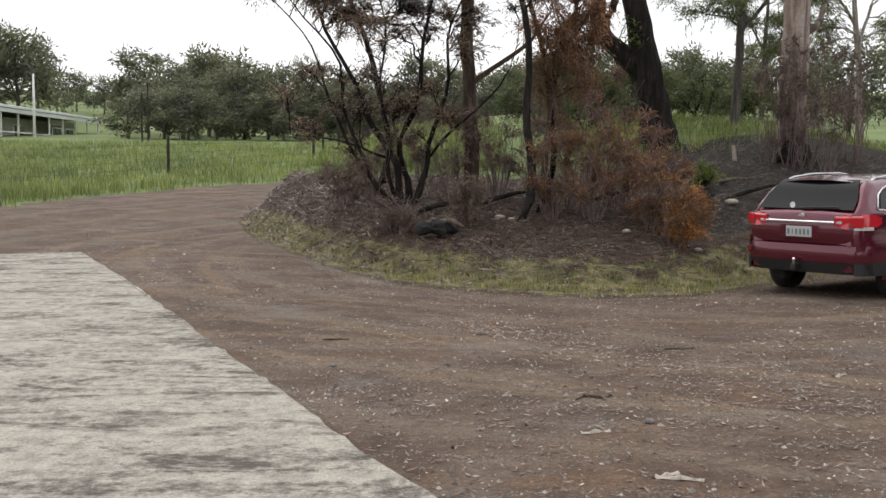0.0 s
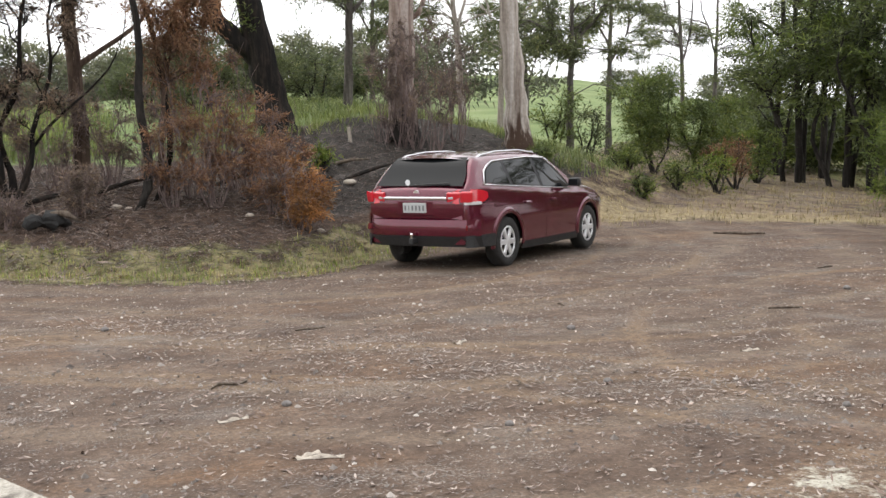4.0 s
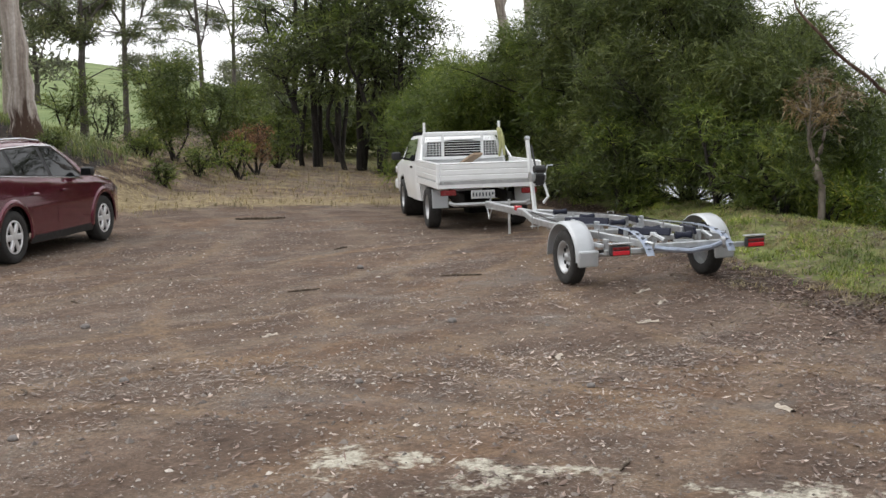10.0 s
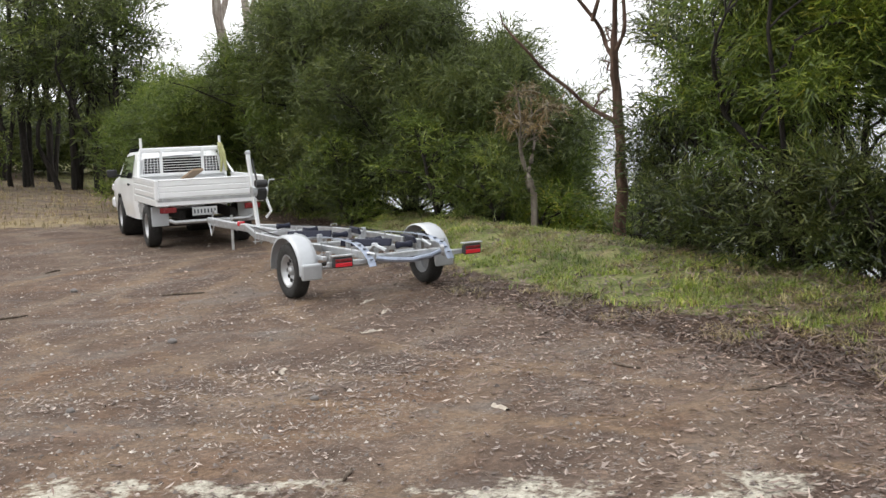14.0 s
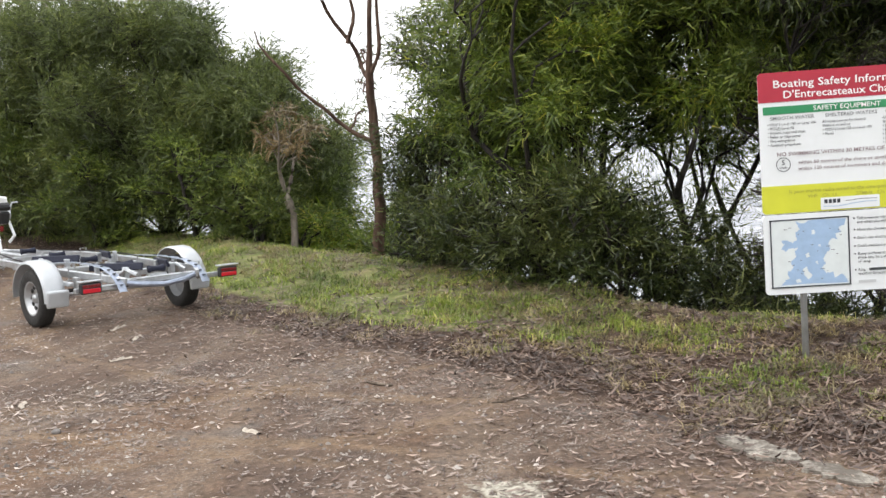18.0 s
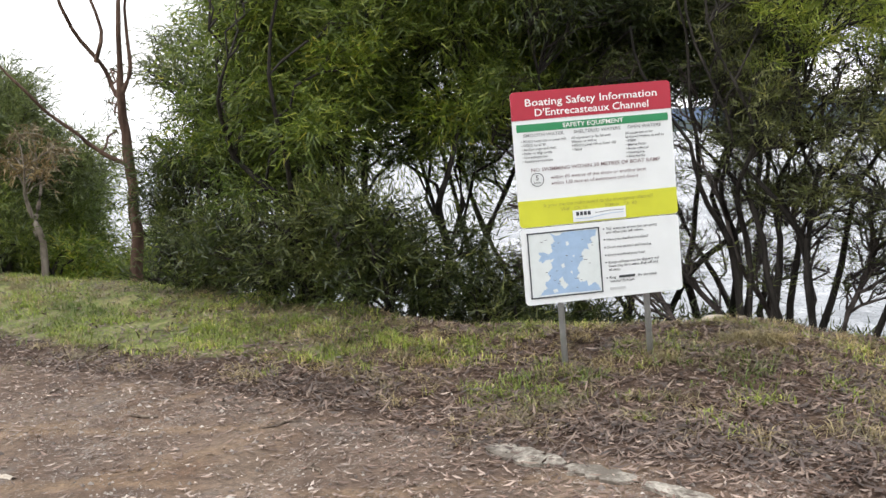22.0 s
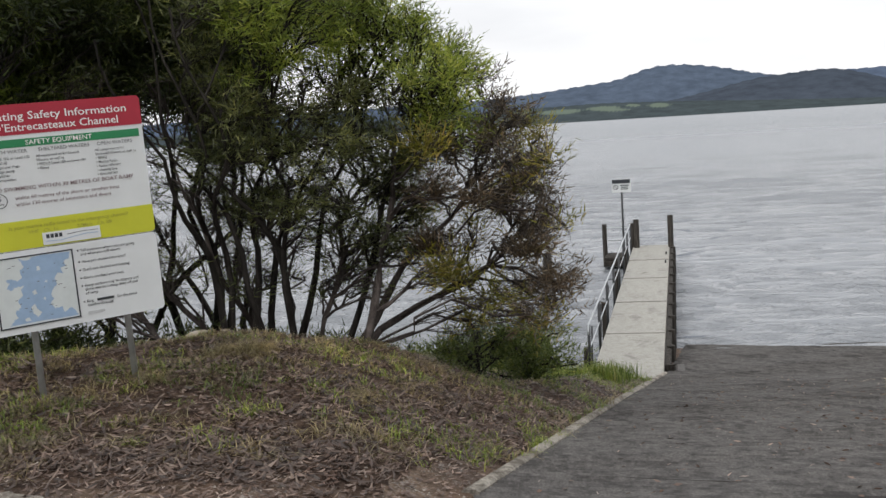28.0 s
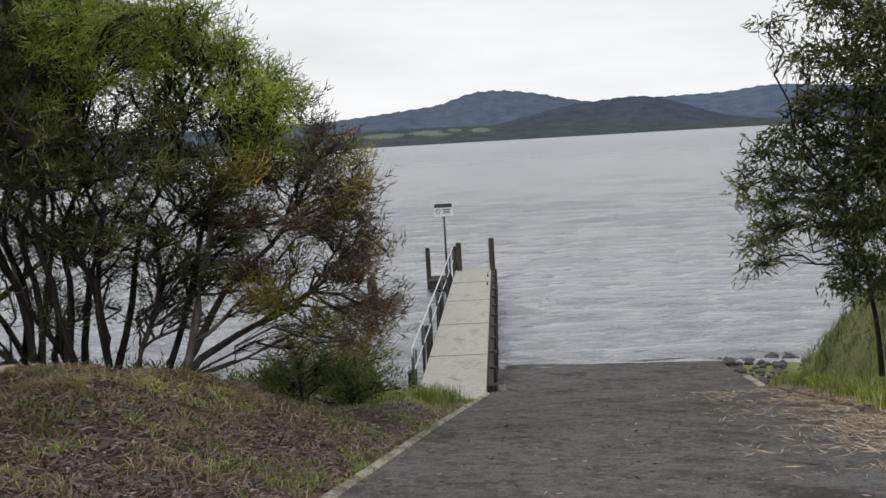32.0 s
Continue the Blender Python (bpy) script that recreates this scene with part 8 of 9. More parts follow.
        ring.faces.new([ring.verts.new((0.155 + r * math.cos(a), -0.0115, -0.640 + r * math.sin(a))) for r, a in ((0.050, a0), (0.050, a1), (0.045, a1), (0.045, a0))])
    part("speed_ring", ring, M["ink_dim"], sg)
    T("5", 0.155, 0.643, 0.052, M["ink_dim"], sg, "CENTER")
    T("knots", 0.155, 0.668, 0.024, M["ink_dim"], sg, "CENTER")
    T("within 60 metres of the shore or another boat", 0.255, 0.642, 0.034, M["ink_mauve"], sg, stretch=1.12)
    T("within 120 metres of swimmers and divers", 0.255, 0.685, 0.034, M["ink_mauve"], sg, stretch=1.12)
    T("Is your marine radio tuned to the emergency channel?", W / 2, 0.842, 0.035, M["ink_olive"], sg, "CENTER", stretch=1.08)
    T("VHF   Ch. 16            27MHz   Ch. 88", W / 2, 0.882, 0.034, M["ink_olive"], sg, "CENTER", stretch=1.12)
    part("maker_label", rounded(0.40, 0.085, 0.004, -0.0125, -0.008, 0.40, -0.888), M["sign_white"], sg)
    bm = bmesh.new()
    for k in range(4):
        box((0.022, 0.001, 0.028), (0.435 + 0.029 * k, -0.0135, -0.915), bm=bm)
    part("maker_mark", bm, M["ink"], sg)
    part("maker_wave", tube([(0.42, -0.0135, -0.948), (0.52, -0.0135, -0.952), (0.62, -0.0135, -0.938), (0.70, -0.0135, -0.93), (0.78, -0.0135, -0.932)], 0.003, 4), M["sign_blue"], sg)
    part("maker_wave", tube([(0.57, -0.0135, -0.918), (0.68, -0.0135, -0.91), (0.78, -0.0135, -0.912)], 0.002, 4), M["ink_dim"], sg)
    # the chart: land, water and islands
    x0, z0, w, h = 0.048, -1.030, 0.535, 0.475
    mp = part("chart", rounded(w, h, 0.003, -0.0095, -0.007, x0, z0), M["sign_land"], sg, "blue and white chart of the channel")
    fr = bmesh.new()
    for sx, sz, cx, cz in ((w + 0.012, 0.009, x0 + w / 2, z0), (w + 0.012, 0.009, x0 + w / 2, z0 - h), (0.009, h, x0, z0 - h / 2), (0.009, h, x0 + w, z0 - h / 2)):
        box((sx, 0.005, sz), (cx, -0.0105, cz), bm=fr)
    part("chart_frame", fr, M["ink"], mp)
    rng = np.random.default_rng(17)

    def wav(pts, amp):
        out = []
        for (a, b), (c, d) in zip(pts, pts[1:] + pts[:1]):
            for t in (0, .25, .5, .75):
                out.append((x0 + w * (a + (c - a) * t + rng.uniform(-amp, amp)), z0 - h * (b + (d - b) * t + rng.uniform(-amp, amp))))
        return out
    sea = [(.31, .02), (.42, .07), (.50, .02), (.97, .02), (.95, .12), (.88, .14), (.90, .22), (.84, .24), (.85, .33), (.78, .30), (.74, .38), (.76, .46), (.70, .52), (.66, .60), (.69, .68), (.64, .74), (.70, .82), (.78, .80), (.80, .90), (.90, .84), (.96, .90), (.97, .97), (.12, .97), (.16, .90), (.22, .86), (.20, .78), (.27, .72), (.25, .62), (.32, .56), (.30, .47), (.36, .42), (.24, .42), (.18, .46), (.13, .42), (.17, .36), (.12, .30), (.20, .29), (.27, .34), (.33, .30), (.31, .20), (.38, .14)]
    part("chart_sea", blob(wav(sea, .010), -0.0105), M["sign_blue"], mp)
    for isle in ([(.40, .74), (.45, .70), (.47, .78), (.52, .84), (.47, .90), (.42, .84)], [(.52, .18), (.56, .16), (.57, .22), (.53, .23)], [(.44, .52), (.48, .50), (.49, .56), (.45, .57)], [(.60, .40), (.63, .38), (.64, .43)], [(.30, .90), (.36, .88), (.37, .93), (.32, .94)], [(.56, .64), (.59, .63), (.59, .68)]):
        part("chart_island", blob(wav(isle, .006), -0.0118), M["sign_land"], mp)
    for k in range(22):
        u, v = rng.uniform(.1, .9), rng.uniform(.08, .94)
        part("chart_mark", box((rng.uniform(.008, .03), 0.001, 0.0045), (x0 + w * u, -0.0124, z0 - h * v)), M["ink_grey"], mp)
    for i, (head, more) in enumerate(((["Tell someone where you are going", "and when you will return"], 0), (["Have you checked the tides?"], 0), (["Don't mix alcohol and boating"], 0), (["Don't overload your boat"], 0), (["Ramp surfaces may be slippery and", "there may be a steep drop off end", "of ramp"], 0), (["Ring", "weather forecast"], 1))):
        v = (1.055, 1.135, 1.193, 1.250, 1.305, 1.418)[i]
        part("bullet", lathe([(0.0008, -0.0125), (0.006, -0.0125)], 10, "y", at=(0.622, 0, -v + 0.009)), M["ink_dim"], sg)
        for k, ln in enumerate(head):
            T(ln, 0.640, v + 0.0275 * k, 0.0275, M["ink_dim"], sg)
        if more:
            part("number_bar", box((0.12, 0.002, 0.018), (0.775, -0.0125, -v + 0.009)), M["ink_dim"], sg)
            T("for the latest", 0.86, v, 0.0275, M["ink_dim"], sg)
    part("faded_bar", box((0.12, 0.002, 0.018), (0.70, -0.0105, -1.492)), M["ink_pale"], sg)
    for u in (0.27, 0.93):
        x, y = lx + (rx - lx) * u / W, ly + (ry - ly) * u / W
        low = float(ground_z(x, y)) - 2.10 - 0.3
        post = part("post", tube([(u, 0.04, low), (u, 0.04, -0.03)], 0.023, 12), M["galv_dull"], sg, "dull steel pipe post", smooth=True)
        part("post_cap", lathe([(0.001, -0.02), (0.033, -0.022), (0.033, -0.05)], 12, "z", at=(u, 0.04, 0)), M["galv_dull"], post)
        for v in (0.12, 0.80, 1.12, 1.46):
            part("clamp", box((0.09, 0.075, 0.03), (u, 0.035, -v), bevel=0.006), M["galv"], post)
    for v in (0.12, 0.80, 1.12, 1.46):
        part("stiffener", box((W - 0.1, 0.014, 0.035), (W / 2, 0.009, -v), bevel=0.003), M["galv_dull"], sg)


build_sign()


def build_jetty():
    near, far = Vector((17.66, -9.03, -2.86)), Vector((35.47, -19.47, -2.90))
    d = far - near
    L = d.length
    ang = math.degrees(math.atan2(d.y, d.x))
    jt = thing("jetty", pose(*near, 0, 0, ang), "narrow concrete jetty with a steel handrail standing on dark piles", "jetty")
    HW = 0.64
    n = 5
    for k in range(n):
        a, b = L * k / n + 0.012, L * (k + 1) / n - 0.012
        part("deck_panel", box((b - a, 2 * HW, 0.14), ((a + b) / 2, 0, -0.07 - 0.003 * (k % 2)), bevel=0.012), M["deck"], jt, "pale concrete deck panel")
        part("bearer", box((0.2, 2 * HW + 0.1, 0.22), (b - 0.4, 0, -0.26), bevel=0.02), M["timber_dark"], jt)
        for side in (-1, 1):
            part("pile", tube([(b - 0.4, side * 0.52, -2.6), (b - 0.4, side * 0.52, -0.16)], 0.13, 10), M["timber_dark"], jt, smooth=True)
            part("stringer", box((b - a - 0.02, 0.09, 0.20), ((a + b) / 2, side * 0.50, -0.24), bevel=0.01), M["timber_dark"], jt)
    # handrail on the north side: raked top rail, middle rail, stanchions
    xs = [0.25, 2.9, 5.6, 8.3, 11.0, 13.7, 16.4, 19.0]
    for x in xs:
        part("stanchion", tube([(x, HW + 0.02, -0.25), (x, HW + 0.02, 0.92)], 0.03, 8), M["galv_dark"], jt, smooth=True)
    part("top_rail", tube([(0.1, HW + 0.02, 0.78), (0.25, HW + 0.02, 0.93), (19.0, HW + 0.02, 0.93), (19.1, HW + 0.02, 0.86)], 0.02, 8), M["galv"], jt, smooth=True)
    part("middle_rail", tube([(0.25, HW + 0.02, 0.48), (19.0, HW + 0.02, 0.48)], 0.014, 8), M["galv"], jt, smooth=True)
    for x in (1.6, 4.2, 6.9, 9.6, 12.3):
        part("rail_brace", box((0.05, 0.03, 0.75), (x, HW + 0.08, 0.28), (0, 22, 0), 0.008), M["galv_dark"], jt)
    for k in range(1, n):
        part("joint_strip", box((0.05, 2 * HW - 0.02, 0.012), (L * k / n, 0, 0.001), bevel=0.003), M["timber_grey"], jt)
    # fender posts outside the rail and a low timber rail on the other side
    for x in (1.3, 6.5, 11.8, 17.2):
        part("fender_pile", box((0.16, 0.14, 1.5), (x, HW + 0.15, -0.45), bevel=0.02), M["timber_dark"], jt)
    for x in spread(0.8, 19.4, 12):
        part("fender_pile", tube([(x, -HW - 0.12, -1.6), (x, -HW - 0.12, 0.06)], 0.085, 8), M["timber_dark"], jt)
    part("edge_timber", box((L - 1.2, 0.12, 0.16), (L / 2 + 0.3, -HW - 0.07, -0.06), bevel=0.02), M["timber_dark"], jt)
    for x, y, h in ((19.9, -HW - 0.05, 1.12), (20.0, HW - 0.15, 1.0)):
        part("end_pile", tube([(x, y, -2.4), (x, y, h)], 0.10, 10), M["timber_dark"], jt, smooth=True)
    for x in (15.6, 17.8):
        cl = part("mooring_cleat", box((0.22, 0.04, 0.03), (x, -HW + 0.1, 0.09), bevel=0.01), M["galv_dark"], jt)
        part("cleat_foot", box((0.08, 0.05, 0.07), (x, -HW + 0.1, 0.04), bevel=0.01), M["galv_dark"], cl)
    # the small landing beside the far end
    landing = thing("landing_float", jt.matrix_world @ pose(19.6, 1.2, -0.12), "dark timber landing beside the end of a jetty", "landing")
    part("landing_deck", box((1.4, 0.8, 0.12), (0.3, -0.0, -0.16), bevel=0.02), M["timber_dark"], landing)
    part("landing_side", box((1.46, 0.86, 0.2), (0.3, -0.0, -0.32), bevel=0.05, seg=2), M["timber_dark"], landing)
    for y in (0.42, -0.55):
        part("landing_pile", tube([(0.6, y, -2.4), (0.6, y, 0.98)], 0.085, 10), M["timber_dark"], landing, smooth=True)
    part("landing_rail", tube([(0.6, 0.42, 0.86), (0.6, -0.55, 0.82)], 0.022, 6), M["galv"], landing)
    part("landing_rail", tube([(0.6, 0.42, 0.4), (0.6, -0.55, 0.38)], 0.018, 6), M["galv"], landing)
    # the notice on its pole
    nt = thing("notice", jt.matrix_world @ pose(18.3, 0.86, 0, 0, 0, 180), "small black and white notice on a steel pole beside a jetty", "sign")
    part("pole", tube([(0, 0, -0.6), (0, 0, 2.52)], 0.035, 8), M["galv_dark"], nt, smooth=True)
    bd = part("notice_board", rounded(0.64, 0.44, 0.02, 0.0, 0.012), M["sign_white"], nt)
    bd.matrix_local = pose(0.035, -0.32, 2.54, 0, 0, 90)
    bm = box((0.60, 0.004, 0.13), (0.31, -0.006, -0.075))
    part("notice_heading", bm, M["ink"], bd)
    bm = bmesh.new()
    for k in range(24):
        a0, a1 = 2 * math.pi * k / 24, 2 * math.pi * (k + 1) / 24
        bm.faces.new([bm.verts.new((0.13 + r * math.cos(a), -0.004, -0.265 + r * math.sin(a))) for r, a in ((0.085, a0), (0.085, a1), (0.065, a1), (0.065, a0))])
    box((0.13, 0.002, 0.02), (0.13, -0.005, -0.265), (0, 45, 0), bm=bm)
    part("notice_symbol", bm, M["ink"], bd)
    bm = bmesh.new()
    for z, w in ((-0.21, 0.28), (-0.27, 0.22), (-0.33, 0.25)):
        box((w, 0.003, 0.03), (0.42, -0.005, z), bm=bm)
    part("notice_lines", bm, M["ink_dim"], bd)
    # the landward step and its side wall
    ab = thing("jetty_abutment", jt.matrix_world @ pose(0, 0, 0), "pale concrete step where a jetty meets the ramp", "concrete", kind="structure")
    part("step", box((0.5, 1.7, 0.3), (-0.32, -0.25, -0.17), bevel=0.02), M["kerb"], ab)
    part("side_wall", box((1.5, 0.16, 0.9), (0.55, -HW - 0.30, -0.5), bevel=0.02), M["ramp"], ab)
    # a lone pile standing in the water
    lp = thing("lone_pile", pose(33.2, -14.4, WATER_Z), "weathered timber pile standing alone in the water", "pile")
    part("pile", tube([(0, 0, -2), (0, 0, 0.5), (0.01, 0, 1.02)], [0.16, 0.155, 0.145], 12), M["timber_dark"], lp, smooth=True)
    part("pile_collar", tube([(0, 0, 0.02), (0, 0, 0.14)], 0.22, 12), M["timber_dark"], lp)


build_jetty()


def build_house():
    a, b = Vector(polar(-17.1, 122)), Vector(polar(-22.6, 90))
    d = b - a
    L = d.length
    ang = math.degrees(math.atan2(d.y, d.x))
    base = 3.3
    hs = thing("house", pose(a.x, a.y, base, 0, 0, ang), "long low house with pale skillion roof on a grassy rise", "house")
    H = 2.15
    # local: x along the front towards the west, +y to the back or front by the turn; the front looks at the yard
    s = 1 if (Matrix.Rotation(radians(ang), 2) @ Vector((0, 1))).dot(Vector((0, 0)) - a) > 0 else -1
    wall = part("wall", box((L, 0.25, H + 1.2), (L / 2, -s * 2.0, (H - 1.2) / 2), bevel=0.02), M["render_wall"], hs)
    part("end_wall", box((0.25, 7, H + 1.2), (0.13, -s * 5.6, (H - 1.2) / 2)), M["render_wall"], hs)
    part("back_wall", box((L, 0.25, H + 1.2), (L / 2, -s * 9.0, (H - 1.2) / 2)), M["render_wall"], hs)
    roof = part("roof", box((L + 1.6, 10.5, 0.22), (L / 2, -s * 4.6, H + 0.42), (s * 2.2, 0, 0), 0.03), M["roof_iron"], hs, "pale iron skillion roof")
    part("fascia", box((L + 1.7, 0.08, 0.3), (L / 2, s * 0.68, H + 0.28)), M["roof_iron"], roof)
    part("brick_panel", box((8.2, 0.3, 1.25), (9.0, -s * 0.7, 0.0), bevel=0.02), M["brick_wall"], hs, "buff brick lower wall")
    part("brick_panel", box((8.2, 0.2, 0.5), (9.0, -s * 0.7, H - 0.15), bevel=0.02), M["render_wall"], hs)
    for x, w in ((6.9, 2.6), (11.0, 2.9)):
        wd = part("window", box((w, 0.06, 0.95), (x, -s * 0.62, 1.12), bevel=0.01), M["ink_white"], hs)
        part("pane", box((w - 0.35, 0.04, 0.75), (x, -s * 0.585, 1.12)), M["glass"], wd)
    for x, w in ((2.6, 1.6), (18.0, 2.6), (25.0, 2.4), (30.0, 2.4)):
        wd = part("window", box((w, 0.06, 1.3), (x, -s * 1.86, 0.95), bevel=0.01), M["ink_white"], hs)
        part("pane", box((w - 0.3, 0.04, 1.1), (x, -s * 1.82, 0.95)), M["glass"], wd)
    for x in spread(0.3, L - 0.5, 9):
        part("verandah_post", box((0.14, 0.14, H + 0.5), (x, s * 0.4, H / 2 - 0.1), bevel=0.01), M["ink_white"], hs)
    part("verandah_rail", box((18, 0.08, 0.1), (22.5, s * 0.4, 0.75)), M["ink_white"], hs)
    part("verandah_floor", box((L, 2.6, 0.3), (L / 2, -s * 0.7, -0.45)), M["timber_grey"], hs)
    # the white pole before it
    x, y = polar(-19.9, 84)
    pole = thing("power_pole", pose(x, y, float(ground_z(x, y))), "pale slender power pole before a house", "pole")
    part("shaft", tube([(0, 0, -0.3), (0, 0, 4.6)], [0.11, 0.07], 10), M["pale_paint"], pole, smooth=True)
    # wires that sag away to the east
    for (a0, d0, z0), (a1, d1, z1) in (((-14.6, 80, 7.0), (-5.2, 55, 4.0)), ((-14.9, 78, 6.2), (-6.0, 52, 3.0))):
        p, q = polar(a0, d0), polar(a1, d1)
        wire = thing("overhead_wire", pose(p[0], p[1], z0), "thin sagging overhead wire above a paddock", "wire", "overhead wires")
        pts = [((q[0] - p[0]) * t, (q[1] - p[1]) * t, (z1 - z0) * t - 0.2 * math.sin(math.pi * t)) for t in spread(0, 1, 14)]
        part("cable", tube(pts, 0.014, 4), M["timber_dark"], wire)
        stay = thing("wire_pole", pose(q[0], q[1], float(ground_z(*q))), "grey timber pole carrying overhead wires", "pole", "wire poles")
        part("shaft", tube([(0, 0, -0.3), (0, 0, z1 - float(ground_z(*q)) + 0.1)], [0.06, 0.05], 8), M["timber_dark"], stay)
        stay2 = thing("wire_pole", pose(p[0], p[1], float(ground_z(*p))), "grey timber pole carrying overhead wires", "pole", "wire poles")
        part("shaft", tube([(0, 0, -0.3), (0, 0, z0 - float(ground_z(*p)) + 0.1)], [0.07, 0.05], 8), M["timber_dark"], stay2)


build_house()


def build_fence():
    fence = thing("fence", pose(0, 0, 0), "old wire fence with grey timber posts across a paddock", "fence")
    spots = [polar(az, d) for az, d in ((-24, 34), (-13.75, 41.5), (-6.5, 47.5), (4, 50))]
    for i, (x, y) in enumerate(spots):
        z = float(ground_z(x, y))
        h = 1.2 if i != 1 else 1.45
        part("post", tube([(x, y, z - 0.3), (x, y, z + h)], [0.06, 0.05], 8), M["timber_dark"], fence)
    for k in range(4):
        pts = [(x, y, float(ground_z(x, y)) + 0.3 + 0.28 * k) for x, y in spots]
        part("wire", tube(pts, 0.006, 4), M["ink_dim"], fence)


build_fence()

# ---------------------------------------------------------------- loose cover: stones, litter, grass


def stuff(name, v, f, material, label, category):
    return tagged(np_mesh(name, v, f, material), label, category, kind="stuff")


def in_slab(x, y):
    """Roughly the bare concrete, kept clear of litter."""
    edge = np.interp(y, [-2, 4.3, 5.6, 6.75, 8.5, 11.1, 15.4, 17], [0.6, 0.6, -0.1, -0.62, -1.35, -2.4, -4.35, -5.75])
    return (x < edge + 0.05) & (y < 17)


def yard_points(rng, n, r0, r1, az0, az1, power=1.0):
    r = r0 + (r1 - r0) * rng.random(n) ** power
    a = np.radians(rng.uniform(az0, az1, n))
    return 0.1 + r * np.sin(a), 0.1 + r * np.cos(a)


def lift(x, y, dz=0.0):
    return np.stack([x, y, ground_z(x, y) + dz], 1)


def build_stones():
    rng = np.random.default_rng(400)
    x, y = yard_points(rng, 120000, 3.4, 20, -26, 112, 1.25)
    a, b = ramp_ab(x, y)
    ok = (y < foot_y(x) + 0.6) & (x < turf_x(y) + 0.4) & ~in_slab(x, y) & ~((b < 0) & (a > -3))
    # thicker in bands where wheels have swept the loose stone aside
    band = 0.22 + 0.35 * (rough(x, y, 1.3, 8.0) > 0.1) + 0.4 * (rough(x, y, 0.45, 3.0) > 0.45)
    ok &= rng.random(len(x)) < band
    x, y = x[ok], y[ok]
    n = len(x)
    s = np.clip(rng.lognormal(-5.05, 0.55, n), 0.003, 0.032)
    octa = np.array([(1, 0, 0), (0, 1, 0), (-1, 0, 0), (0, -1, 0), (0, 0, 0.75)], float)
    V = octa[None] * (s[:, None, None] * rng.uniform(0.55, 1.35, (n, 5, 1)))
    turned = rng.uniform(0, 6.28, n)
    c, q = np.cos(turned), np.sin(turned)
    V = np.stack([V[..., 0] * c[:, None] - V[..., 1] * q[:, None], V[..., 0] * q[:, None] + V[..., 1] * c[:, None], V[..., 2]], -1) + lift(x, y, 0.001)[:, None]
    tri = np.array([(0, 1, 4), (1, 2, 4), (2, 3, 4), (3, 0, 4)])
    F = (np.arange(n)[:, None, None] * 5 + tri[None]).reshape(-1, 3)
    stuff("gravel", V.reshape(-1, 3), F, M["pebble"], "loose grey and pale gravel strewn over bare earth", "gravel")


build_stones()


def flat_leaves(rng, x, y, length, width, lifted=0.006, tilt=0.18):
    n = len(x)
    ang = rng.uniform(0, 6.28, n)
    ax = np.stack([np.cos(ang), np.sin(ang), rng.normal(0, tilt, n)], 1)
    sd = np.stack([-np.sin(ang), np.cos(ang), rng.normal(0, tilt, n)], 1)
    p = lift(x, y, lifted) + np.stack([np.zeros(n), np.zeros(n), rng.uniform(0, lifted * 2, n)], 1)
    L, W = (length * rng.uniform(0.4, 1.4, n))[:, None], (width * rng.uniform(0.5, 1.4, n))[:, None]
    k = np.array([0, 0, 1.0]) * (L * rng.uniform(0.0, 0.25, (n, 1)))
    v = np.stack([p - ax * L / 2 + k * 0.5, p + sd * W / 2, p + ax * L / 2 + k * 0.5, p - sd * W / 2], 1).reshape(-1, 3)
    return v, np.arange(n)[:, None] * 4 + [0, 1, 2, 3]


def build_litter():
    rng = np.random.default_rng(410)
    # sparse bark and leaf bits on the yard, thick along the verges and on the mound
    x, y = yard_points(rng, 165000, 3.8, 26, -26, 122, 1.15)
    a, b = ramp_ab(x, y)
    z = zones(x, y)
    edge = np.exp(-((x - turf_x(y) + 0.5) / 1.0) ** 2) * (y < 9) + 0.5 * np.exp(-((x - turf_x(y) + 2.0) / 1.3) ** 2) * (y < 8) * (rough(x, y, 0.8, 5.0) > -0.2)
    dens = 0.08 + 0.16 * (rough(x, y, 1.6, 3.0) > 0.35) + 0.85 * z["litter"] * (1 - 0.5 * z["turf"]) + 0.75 * edge
    ok = (rng.random(len(x)) < dens) & ~((b < 0.1) & (b > -RAMP_W) & (a > -1)) & (~in_slab(x, y) | (rng.random(len(x)) < 0.06)) & (z["pasture"] < 0.3)
    v, f = flat_leaves(rng, x[ok], y[ok], 0.062, 0.017)
    stuff("leaf_litter", v, f, M["litter"], "dry brown leaves and bark bits strewn on the ground", "leaf litter")
    # a deep mat of shed leaves and bark strips on the bank by the sign and along the verge's edge
    x, y = yard_points(rng, 100000, 5.5, 16, 52, 124, 1.0)
    a, b = ramp_ab(x, y)
    z = zones(x, y)
    ok = (rng.random(len(x)) < 0.75 * z["litter"] * (0.25 + 0.75 * ease(60, 78, np.degrees(np.arctan2(x, y)))) * (0.35 + 0.65 * (rough(x, y, 0.5, 9.0) > -0.2))) & (b > 0.15) & (x < crest_x(y) + 1.2)
    v, f = flat_leaves(rng, x[ok], y[ok], 0.10, 0.017, 0.012, 0.3)
    stuff("shed_leaves", v, f, M["shed"], "deep mat of reddish-brown shed leaves and bark strips on a bank", "leaf litter")
    # long strips of shed bark on the mound's western end
    x, y = yard_points(rng, 9000, 15, 29, -11, 3, 1.0)
    up = y - foot_y(x)
    ok = (up > -0.8) & (up < 5) & (x > -4.9) & (rng.random(len(x)) < 0.25 + 0.6 * (x < -1.0))
    v, f = flat_leaves(rng, x[ok], y[ok], 0.19, 0.022, 0.02, 0.35)
